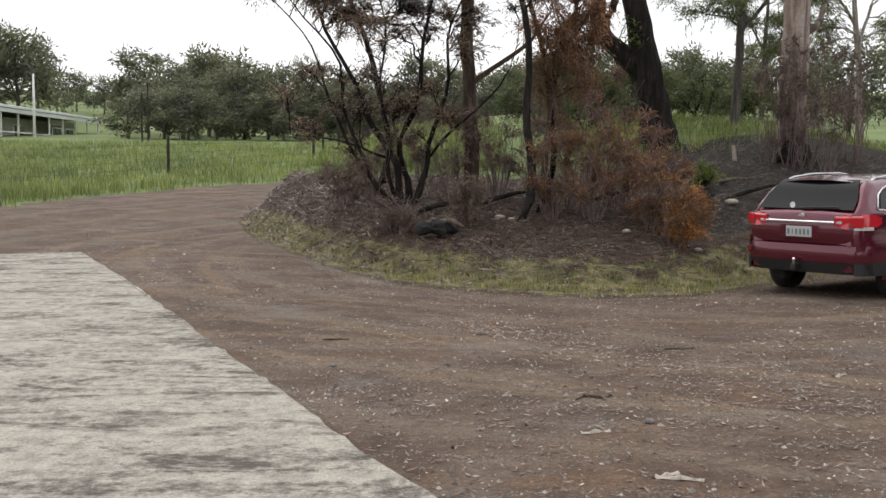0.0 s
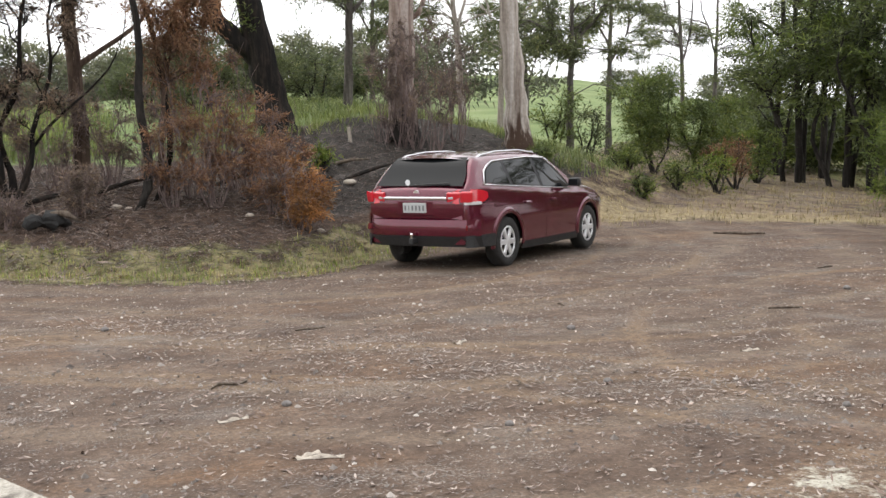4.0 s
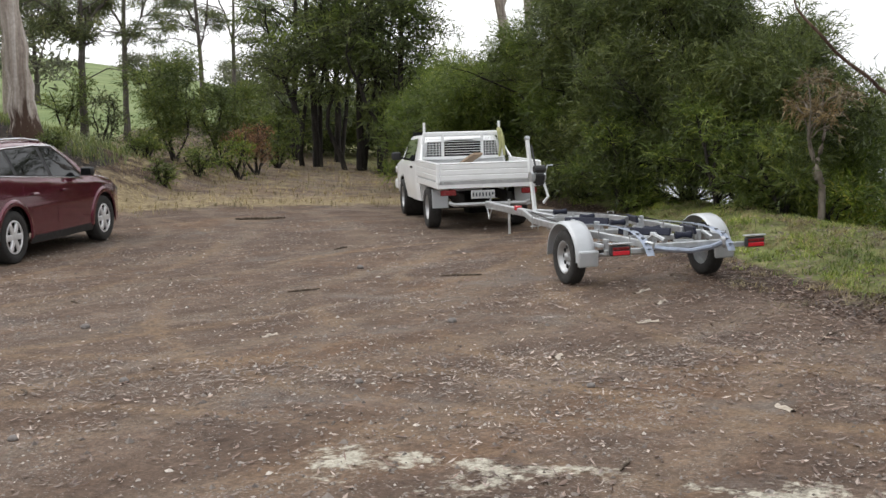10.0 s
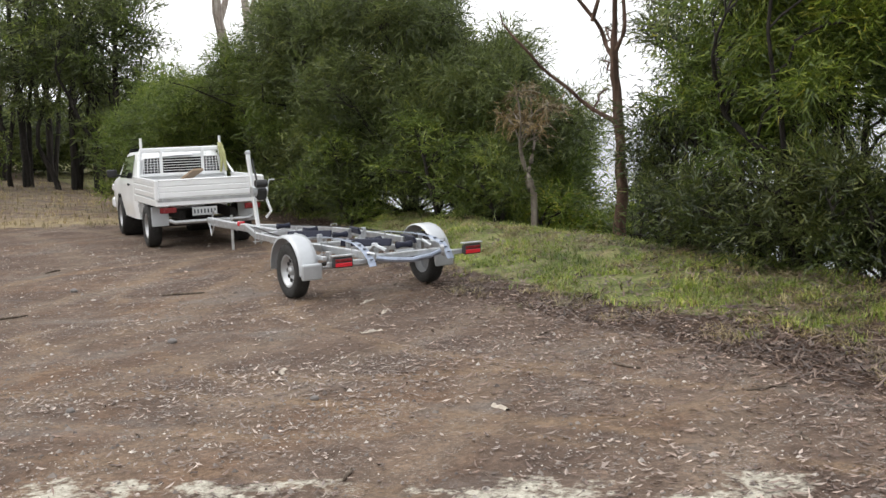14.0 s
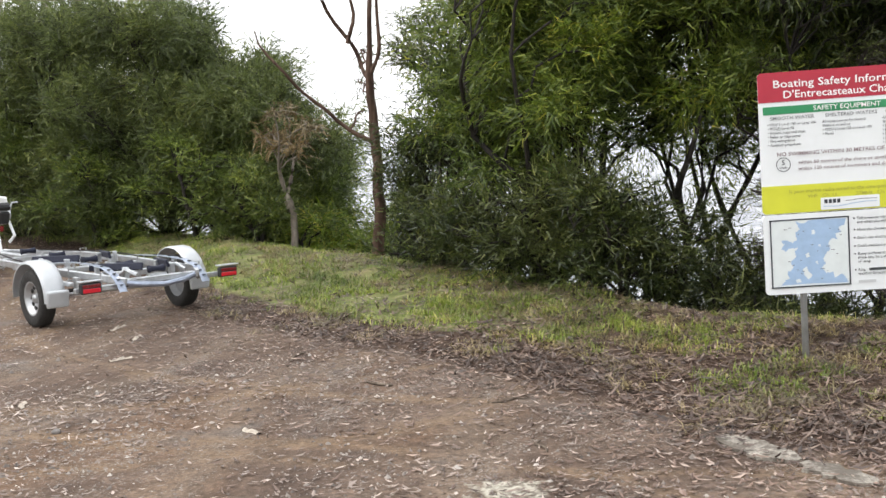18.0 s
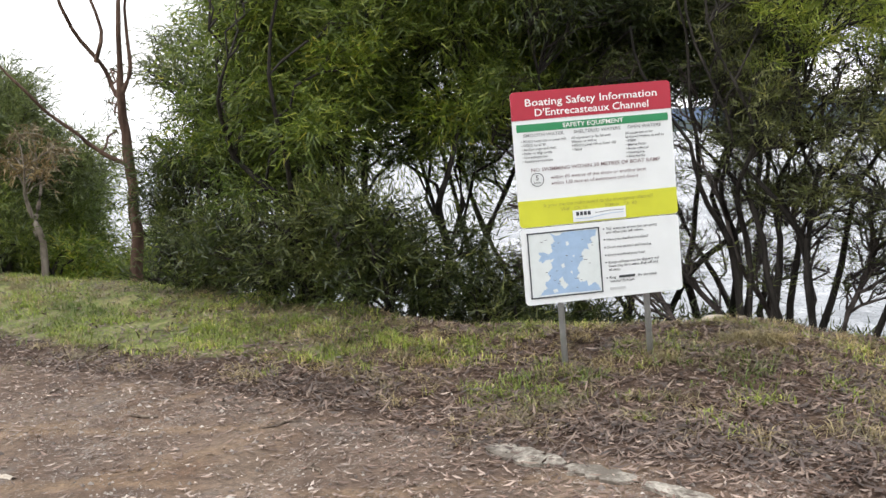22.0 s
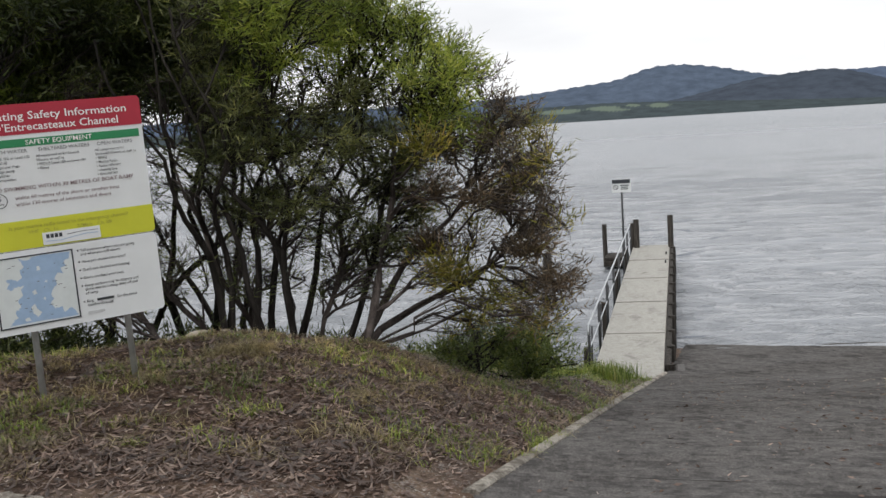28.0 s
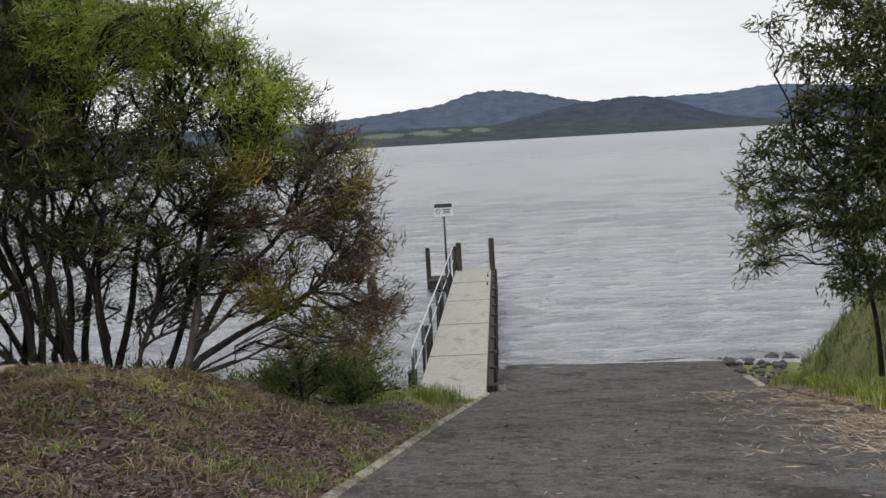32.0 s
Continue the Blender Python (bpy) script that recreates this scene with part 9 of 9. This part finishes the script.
    stuff("bark_strips", v, f, M["litter"], "long grey strips of shed bark lying on a mound", "bark")
    # charred twigs over the mound
    x, y = yard_points(rng, 22000, 14, 27, -9, 26, 1.0)
    up = y - foot_y(x)
    ok = (up > 0.2) & (up < 9)
    x, y = x[ok], y[ok]
    p = lift(x, y, 0.04)
    ax = np.stack([rng.normal(size=len(x)), rng.normal(size=len(x)), rng.normal(0, 0.35, len(x))], 1)
    v, f = leaves(rng, p, ax, 0.26, 0.009, 0.4)
    stuff("brushwood", v, f, M["twig"], "thin charred twigs lying over a burnt mound", "twigs")


build_litter()


def build_ridge():
    """A low line of swept gravel and bark that crosses the yard, and bark shed over the foot of the mound."""
    rng = np.random.default_rng(415)
    way = np.array([(0.4, 11.4), (1.0, 10.6), (1.8, 9.5), (2.6, 8.5), (3.4, 7.3), (4.3, 6.5), (5.2, 5.7), (5.8, 5.2), (6.6, 4.6)])
    t = rng.uniform(0, len(way) - 1, 3000)
    t = t[rng.random(len(t)) < 0.25 + 0.75 * (np.sin(t * 4.1) + np.sin(t * 9.7) > 0.2)]
    x = np.interp(t, np.arange(len(way)), way[:, 0]) + rng.normal(0, 0.26, len(t)) + 0.12 * np.sin(t * 3)
    y = np.interp(t, np.arange(len(way)), way[:, 1]) + rng.normal(0, 0.26, len(t))
    a = np.radians(rng.uniform(-10, 9, 7000))
    r = rng.uniform(15.0, 20.5, 7000)
    x2, y2 = r * np.sin(a), r * np.cos(a)
    up = y2 - foot_y(x2)
    ok = (up > -0.9) & (up < 2.2) & (rough(x2, y2, 0.6, 2.5) > -0.15)
    x3, y3 = yard_points(rng, 40000, 3.6, 18, -26, 104, 1.2)
    a3, b3 = ramp_ab(x3, y3)
    keep = (y3 < foot_y(x3)) & (x3 < turf_x(y3)) & ~in_slab(x3, y3) & ~((b3 < 0.1) & (a3 > -3)) & (rng.random(len(x3)) < 0.12 + 0.5 * (rough(x3, y3, 0.9, 4.4) > 0.15))
    x, y = np.concatenate([x, x3[keep]]), np.concatenate([y, y3[keep]])
    v, f = flat_leaves(rng, np.concatenate([x, x2[ok]]), np.concatenate([y, y2[ok]]), 0.055, 0.015, 0.006, 0.2)
    stuff("bark_bits", v, f, M["bark_bits"], "pale bark strips and chips swept into a line on the yard", "bark")
    for az, d, k in ((97.0, 8.8, 1.0), (98.5, 8.75, 1.2), (99.1, 8.9, .8), (104.0, 8.0, .7), (93.5, 8.3, .7)):
        x0, y0 = polar(az, d)
        n = int(420 * k)
        q = rng.normal(0, 0.07 * k, (n, 2))
        tus = thing("dry_tussock", pose(0, 0, 0), "pale dry grass tussock on top of a bank", "grass tuft", "dry tussocks")
        v, f = blades(rng, lift(x0 + q[:, 0], y0 + q[:, 1]), 0.15 * k, 0.006, 1.9, 0.6)
        c = np.array([x0, y0, float(ground_z(x0, y0))])
        tus.matrix_world = pose(*c)
        np_mesh("tuft", v - c, f, M["grass_dry"], tus)


build_ridge()


def build_grass():
    rng = np.random.default_rng(420)
    # the shore verge: tufts of green among dry blades
    def tufts(n, test, spread_r, blades_each, r0, r1, az0, az1, power=1.0):
        x, y = yard_points(rng, n, r0, r1, az0, az1, power)
        ok = test(x, y)
        x, y = x[ok], y[ok]
        k = rng.integers(max(2, blades_each // 2), blades_each + 1, len(x))
        X, Y = np.repeat(x, k), np.repeat(y, k)
        return lift(X + rng.normal(0, spread_r, len(X)), Y + rng.normal(0, spread_r, len(X)))

    def on_verge(x, y, p):
        z = zones(x, y)
        return rng.random(len(x)) < p * z["turf"] * (0.07 + 0.93 * (rough(x, y, 0.40, 5.0) > 0.05))
    P = tufts(42000, lambda x, y: on_verge(x, y, 1.7) & (x > 5) & (x < crest_x(y) + 2.5), 0.04, 12, 6, 24, 50, 122)
    v, f = blades(rng, P, 0.11, 0.008, 1.5, 0.75)
    stuff("verge_grass", v, f, M["grass"], "short green grass in tufts on the shore verge", "grass")
    P = tufts(6000, lambda x, y: (rng.random(len(x)) < 0.9 * zones(x, y)["litter"] * ((rough(x, y, 0.30, 7.0) > 0.2) | ((x > crest_x(y) - 1.3) & (rough(x, y, 0.4, 2.0) > np.where(y > 3, -0.55, -0.25))))) & (x > 5) & (x < crest_x(y) + 1.5), 0.055, 24, 6, 20, 50, 122)
    v, f = blades(rng, P, 0.17, 0.007, 1.8, 0.45)
    stuff("dry_verge_grass", v, f, M["grass_dry"], "dry straw-coloured grass in tufts on the shore verge", "grass")
    # foot of the mound and the dry sward at the yard's end
    P = tufts(9000, lambda x, y: (np.abs(y - foot_y(x) + 0.1) < 1.2 * rng.random(len(x)) + 0.1) & (x < 6) & (x > -4), 0.05, 8, 14, 24, -12, 24)
    pick = rng.random(len(P)) < 0.38
    v, f = blades(rng, P[pick], 0.10, 0.009, 1.0)
    stuff("foot_grass", v, f, M["grass"], "patchy yellow-green grass at the foot of a mound", "grass")
    v, f = blades(rng, P[~pick], 0.10, 0.008, 1.3)
    stuff("dry_foot_grass", v, f, M["grass_dry"], "straw-coloured grass at the foot of a mound", "grass")
    P = tufts(11000, lambda x, y: rng.random(len(x)) < zones(x, y)["straw"] * 0.75, 0.07, 7, 18, 50, 22, 54)
    v, f = blades(rng, P, 0.13, 0.013, 1.1)
    stuff("dry_sward", v, f, M["grass_dry"], "mown dry grass at the far end of a yard", "grass")
    # tall grass in the paddock and on the burnt bank's shoulder
    P = tufts(12000, lambda x, y: (zones(x, y)["pasture"] > 0.6) & (x < 2), 0.12, 7, 24, 75, -27, 3, 1.3)
    v, f = blades(rng, P, 0.34, 0.022, 0.7)
    stuff("paddock_grass", v, f, M["grass_field"], "tall green paddock grass beside a track", "grass")
    P = tufts(11000, lambda x, y: (y - foot_y(x) > np.where(x > 10.5, 2.0, 6.0)) & (x > 3) & (x < 17) & (rng.random(len(x)) < 0.9 * ease(6.5, 10, y - foot_y(x)) + 0.6 * ease(10.0, 11.5, x) * (1 - ease(13, 15, x))), 0.12, 8, 22, 42, 2, 38)
    v, f = blades(rng, P, 0.46, 0.018, 1.3, 0.75)
    stuff("bank_grass", v, f, M["grass_field"], "tall green grass above a burnt bank", "grass")
    # long grass south of the ramp, and by the jetty's end
    P = tufts(6500, lambda x, y: (lambda a, b: (b < -RAMP_W - 0.5 - 0.2 * (a < 9)) & (a > 1) & (a < 14.2))(*ramp_ab(x, y)), 0.06, 14, 7, 24, 122, 150)
    v, f = blades(rng, P, 0.34, 0.010, 2.0, 0.42)
    stuff("south_bank_grass", v, f, M["grass_shag"], "long green and straw grass on the bank beside a ramp", "grass")
    P = tufts(2600, lambda x, y: (lambda a, b: (b > 0.25) & (b < 2.8) & (a > 9) & (a < 15.5))(*ramp_ab(x, y)), 0.05, 14, 11, 21, 108, 122)
    v, f = blades(rng, P, 0.26, 0.010, 0.7)
    stuff("ramp_side_grass", v, f, M["grass"], "lush bright green grass beside a jetty's landward end", "grass")
    P = tufts(5200, lambda x, y: (lambda a, b: (b < -RAMP_W - 0.08) & (b > -RAMP_W - 0.75) & (a > 5) & (a < 13.2) & (rough(x, y, 0.5, 8.0) > -0.35))(*ramp_ab(x, y)), 0.06, 16, 7, 20, 122, 150)
    v, f = blades(rng, P, 0.24, 0.012, 0.9)
    stuff("ramp_edge_grass", v, f, M["grass"], "bright green grass along the south edge of a ramp", "grass")
    # a drift of straw and leaves along the ramp's south edge
    a, b = rng.uniform(1.5, 12.4, 8000), -RAMP_W - 0.25 + np.abs(rng.normal(0, 0.95, 8000)) * rng.random(8000)
    x, y = RAMP_O[0] + a * RAMP_A[0] + b * RAMP_B[0], RAMP_O[1] + a * RAMP_A[1] + b * RAMP_B[1]
    ok = (rough(x, y, 0.45, 3.0) > -0.3) & (b < -2.6)
    a, b, x, y = a[ok], b[ok], x[ok], y[ok]
    P = np.stack([x, y, ramp_z(a) + 0.016 + rng.uniform(0, 0.03, len(a)) + np.where(b < -RAMP_W, 0.05 + 0.25 * (-RAMP_W - b), 0)], 1)
    ang = rng.uniform(0, 6.28, len(a))
    v, f = leaves(rng, P, np.stack([np.cos(ang), np.sin(ang), rng.normal(0, 0.1, len(a))], 1), 0.18, 0.013, 0.1)
    stuff("straw_drift", v, f, M["drift"], "drift of dry straw along the edge of a ramp", "straw")
    a, b = rng.uniform(-2.5, 13, 700), rng.uniform(-RAMP_W, -0.1, 700)
    x, y = RAMP_O[0] + a * RAMP_A[0] + b * RAMP_B[0], RAMP_O[1] + a * RAMP_A[1] + b * RAMP_B[1]
    P = np.stack([x, y, ramp_z(a) + 0.016], 1)
    ang = rng.uniform(0, 6.28, len(a))
    v, f = leaves(rng, P, np.stack([np.cos(ang), np.sin(ang), rng.normal(0, 0.1, len(a))], 1), 0.06, 0.016, 0.1)
    stuff("ramp_leaves", v, f, M["litter"], "dry leaves strewn on a dark concrete ramp", "leaf litter")
    # reeds at the water's edge
    x, y = yard_points(rng, 1500, 16.5, 21, 110.0, 113.6)
    ok = ground_z(x, y) > WATER_Z - 0.4
    v, f = blades(rng, lift(x[ok], y[ok]), 0.85, 0.012, 0.45)
    stuff("reeds", v, f, M["leaf_oak"], "dark thin reeds at the water's edge", "reeds")


build_grass()


def build_sticks():
    rng = np.random.default_rng(430)
    spots = [(1.12, 8.03, 0.32, 20, .012), (4.4, 3.45, 0.20, 35, .010), (6.9, 9.4, .35, -20, .012), (3.0, 7.2, .18, 60, .008), (7.3, 3.2, .30, 75, .011), (8.0, 4.2, .35, 10, .010), (7.0, 2.1, .28, -50, .009), (2.2, 10.2, .3, 10, .012), (8.7, 8.9, .45, -40, .014), (6.0, 1.6, .22, 20, .008), (9.6, 12.2, .4, 30, .012), (11.6, 17.0, .9, -42, .03), (-1.0, 10.5, .25, 15, .01), (5.0, 10.6, .22, 70, .01)]
    for i, (x, y, L, a, r) in enumerate(spots):
        st = thing("stick", pose(x, y, float(ground_z(x, y)) + r * 0.8, 0, 0, a), "dry grey-brown stick lying on bare earth", "stick", "sticks")
        k = rng.normal(0, 0.03, 3)
        bm = tube([(-L / 2, 0, 0), (-L / 5, k[0], .004), (L / 6, k[1], .002), (L / 2, k[2], 0)], [r * .6, r, r * .9, r * .5], 6)
        part("wood", bm, M["stick"], st, smooth=True)
        if i % 3 == 0:
            part("side_twig", tube([(0, 0, .004), (L * .12, L * .12, .01)], [r * .5, r * .25], 5), M["stick"], st)
    # curled pale bark pieces and big stones
    for x, y, L, a in ((1.264, 5.91, .13, -20), (1.20, 5.97, .09, 30), (0.96, 6.98, .10, 10), (3.2, 8.9, .09, 40), (6.1, 5.3, .09, 25), (5.2, 7.6, .08, 0), (7.6, 5.6, .10, -30), (8.5, 6.1, .12, 15), (8.9, 6.6, .14, 5), (5.9, 3.4, .08, 60)):
        bk = thing("bark_curl", pose(x, y, float(ground_z(x, y)) + .004, 0, 0, a), "curled pale strip of fallen bark on bare earth", "bark", "bark curls")
        part("bark", sheet(lambda u, v: (u * L, v * .022 + .012 * math.sin(u * 3), .022 * (1 - v * v) * (0.6 + 0.4 * math.cos(u * 5))), spread(-1, 1, 9), spread(-1, 1, 5)), M["bark_pale"], bk)
    for x, y, s in ((1.35, 7.21, .035), (4.66, 5.8, .03), (2.5, 6.2, .03), (3.6, 7.0, .035), (5.6, 4.6, .03), (6.6, 6.9, .04), (-0.9, 9.2, .03), (0.4, 11.0, .04), (4.4, 9.2, .04), (8.4, 10.3, .045)):
        stn = thing("stone", pose(x, y, float(ground_z(x, y)) + s * .35), "small grey stone lying on bare earth", "stone", "stones")
        bm = bmesh.new()
        bmesh.ops.create_icosphere(bm, subdivisions=2, radius=s)
        for vtx in bm.verts:
            vtx.co *= 1 + .25 * noise.noise(vtx.co * 40 + Vector((x, y, 0)))
            vtx.co.z *= .65
        part("rock", bm, M["stone"], stn, smooth=True)
    # the charred log and pale rocks at the foot of the mound
    lx, ly = polar(-0.5, 17.8)
    lg = thing("charred_log", pose(lx, ly, float(ground_z(lx, ly)) + .16, 0, 0, 8), "short black charred log with an ash-grey end", "log")
    lump = tube([(-.36, .02, -.06), (-.30, 0, -.04), (-.24, -.01, -.02), (-.18, -.02, 0), (-.11, 0, .01), (-.05, .02, -.01), (.03, .01, .02), (.1, .0, .02), (.16, .02, 0), (.22, .03, -.01), (.32, .05, -.04), (.36, .05, -.06)], [.03, .09, .11, .13, .11, .10, .13, .15, .12, .10, .07, .02], 13)
    for vtx in lump.verts:
        vtx.co += noise.noise_vector(vtx.co * 8) * 0.055
    part("log", lump, M["char_black"], lg)
    part("grey_limb", tube([(.05, -.05, .12), (.15, -.07, .13), (.27, -.1, .11), (.45, -.1, .0)], [.02, .045, .05, .02], 8), M["stick"], lg, smooth=True)
    for az, d, s in ((2.8, 18.9, .10), (3.4, 18.8, .07), (14.5, 21, .12), (12.9, 18.0, .08), (9.3, 18.2, .07), (95.9, 10.2, .13), (97.1, 10.3, .12), (96.5, 10.5, .09)):
        x, y = polar(az, d)
        rk = thing("pale_rock", pose(x, y, float(ground_z(x, y)) + s * .2), "pale rock at the foot of a burnt bank" if az < 50 else "pale brown rock on the shore bank among dry leaves", "rock", "pale rocks")
        bm = bmesh.new()
        bmesh.ops.create_icosphere(bm, subdivisions=2, radius=s)
        for vtx in bm.verts:
            vtx.co *= 1 + .35 * noise.noise(vtx.co * 9 + Vector((x, y, 0)))
            vtx.co.z *= .5
        part("rock", bm, M["bark_pale"], rk, smooth=True)
    # the burnt bank's fallen limbs and one pale stake
    for az, d, L, a, tilt in ((12.6, 23.2, 1.4, 20, 12), (14.2, 22.6, 1.1, -30, 8), (15.2, 21.6, 1.6, 10, 15), (13.4, 20.9, .9, 60, 5), (25, 23.6, 1.2, -40, 14), (0.0, 19.6, 1.1, 35, 8), (-4.2, 22.0, 1.3, -20, 10), (3.2, 20.4, 1.0, 15, 12), (8.4, 20.6, 1.2, -15, 16)):
        x, y = polar(az, d)
        lb = thing("fallen_limb", pose(x, y, float(ground_z(x, y)) + .08, 0, -tilt, a), "grey burnt limb fallen on a bank", "branch", "fallen limbs")
        part("limb", tube([(-L / 2, 0, 0), (-L / 6, .06, .02), (L / 5, -.03, .04), (L / 2, .05, 0)], [.05, .045, .035, .015], 7), M["stick"] if d > 22 else M["burnt"], lb, smooth=True)
    x, y = polar(14.7, 24.9)
    stake = thing("stake", pose(x, y, float(ground_z(x, y))), "short pale broken stake standing on a burnt bank", "stake")
    part("stake_wood", tube([(0, 0, -.1), (-.05, 0, .35)], [.05, .04], 7), M["bark_pale"], stake)
    # dark rocks along the water's edge south of the ramp
    for k in range(120):
        a, b = rng.uniform(14.3, 20.2), -RAMP_W - rng.uniform(0.02, 1.9)
        x, y = RAMP_O[0] + a * RAMP_A[0] + b * RAMP_B[0], RAMP_O[1] + a * RAMP_A[1] + b * RAMP_B[1]
        s = rng.uniform(.06, .11) if k % 4 else rng.uniform(.11, .19)
        rk = thing("shore_rock", pose(x, y, max(float(ground_z(x, y)), WATER_Z - .1) + s * .2), "dark wet rock at the water's edge", "rock", "shore rocks")
        bm = bmesh.new()
        bmesh.ops.create_icosphere(bm, subdivisions=1, radius=s)
        for vtx in bm.verts:
            vtx.co *= 1 + .4 * noise.noise(vtx.co * 6 + Vector((x, y, 0)))
            vtx.co.z *= .7
        part("rock", bm, M["shore_rock"], rk)


build_sticks()


# ---------------------------------------------------------------- the water's moving waves
WAVES = []


def build_waves():
    rng = np.random.default_rng(440)
    turn = math.degrees(math.atan2(RAMP_A[1], RAMP_A[0]))
    for k in range(16):
        L = rng.uniform(5, 13)
        amp = rng.uniform(0.06, 0.10)
        w = rng.uniform(0.55, 0.9)
        bend = rng.uniform(-.04, .04)
        def top(u, v):
            fall = math.cos(math.pi * u / 2) ** 0.8 * (0.85 + 0.15 * math.sin(5 * u + k))
            x = v * w + bend * (u * L / 2) ** 2 * 0.4 + 0.12 * math.sin(3 * u * L / 4 + k)
            return (x, u * L / 2, (amp + 0.06) * fall * (0.5 + 0.5 * math.cos(math.pi * v)) - 0.06)
        bm = sheet(top, spread(-1, 1, 60), spread(-1, 1, 15))
        ob = link_mesh("wave", bm, M["wave_water"], None, True)
        if ob.data.polygons[0].normal.z < 0:
            ob.data.flip_normals()
        tagged(ob, "low grey wave running in towards the boat ramp", "wave", "waves", kind="stuff")
        a0 = 21.5 + 1.15 * k + rng.uniform(-.3, .3) + 12
        b0 = rng.uniform(-9, 1)
        WAVES.append((ob, a0, b0, turn))


build_waves()


def motions():
    """The waves run in to the ramp at the pace that the wind gives them."""
    for ob, a0, b0, turn in WAVES:
        rows = []
        for t in (0.0, 8.0, 16.0, 24.0, 32.0):
            a = a0 - 0.38 * t
            x, y = RAMP_O[0] + a * RAMP_A[0] + b0 * RAMP_B[0], RAMP_O[1] + a * RAMP_A[1] + b0 * RAMP_B[1]
            rows.append((t, pose(x, y, WATER_Z + 0.002, 0, 0, turn)))
        walk(ob, rows)


motions()
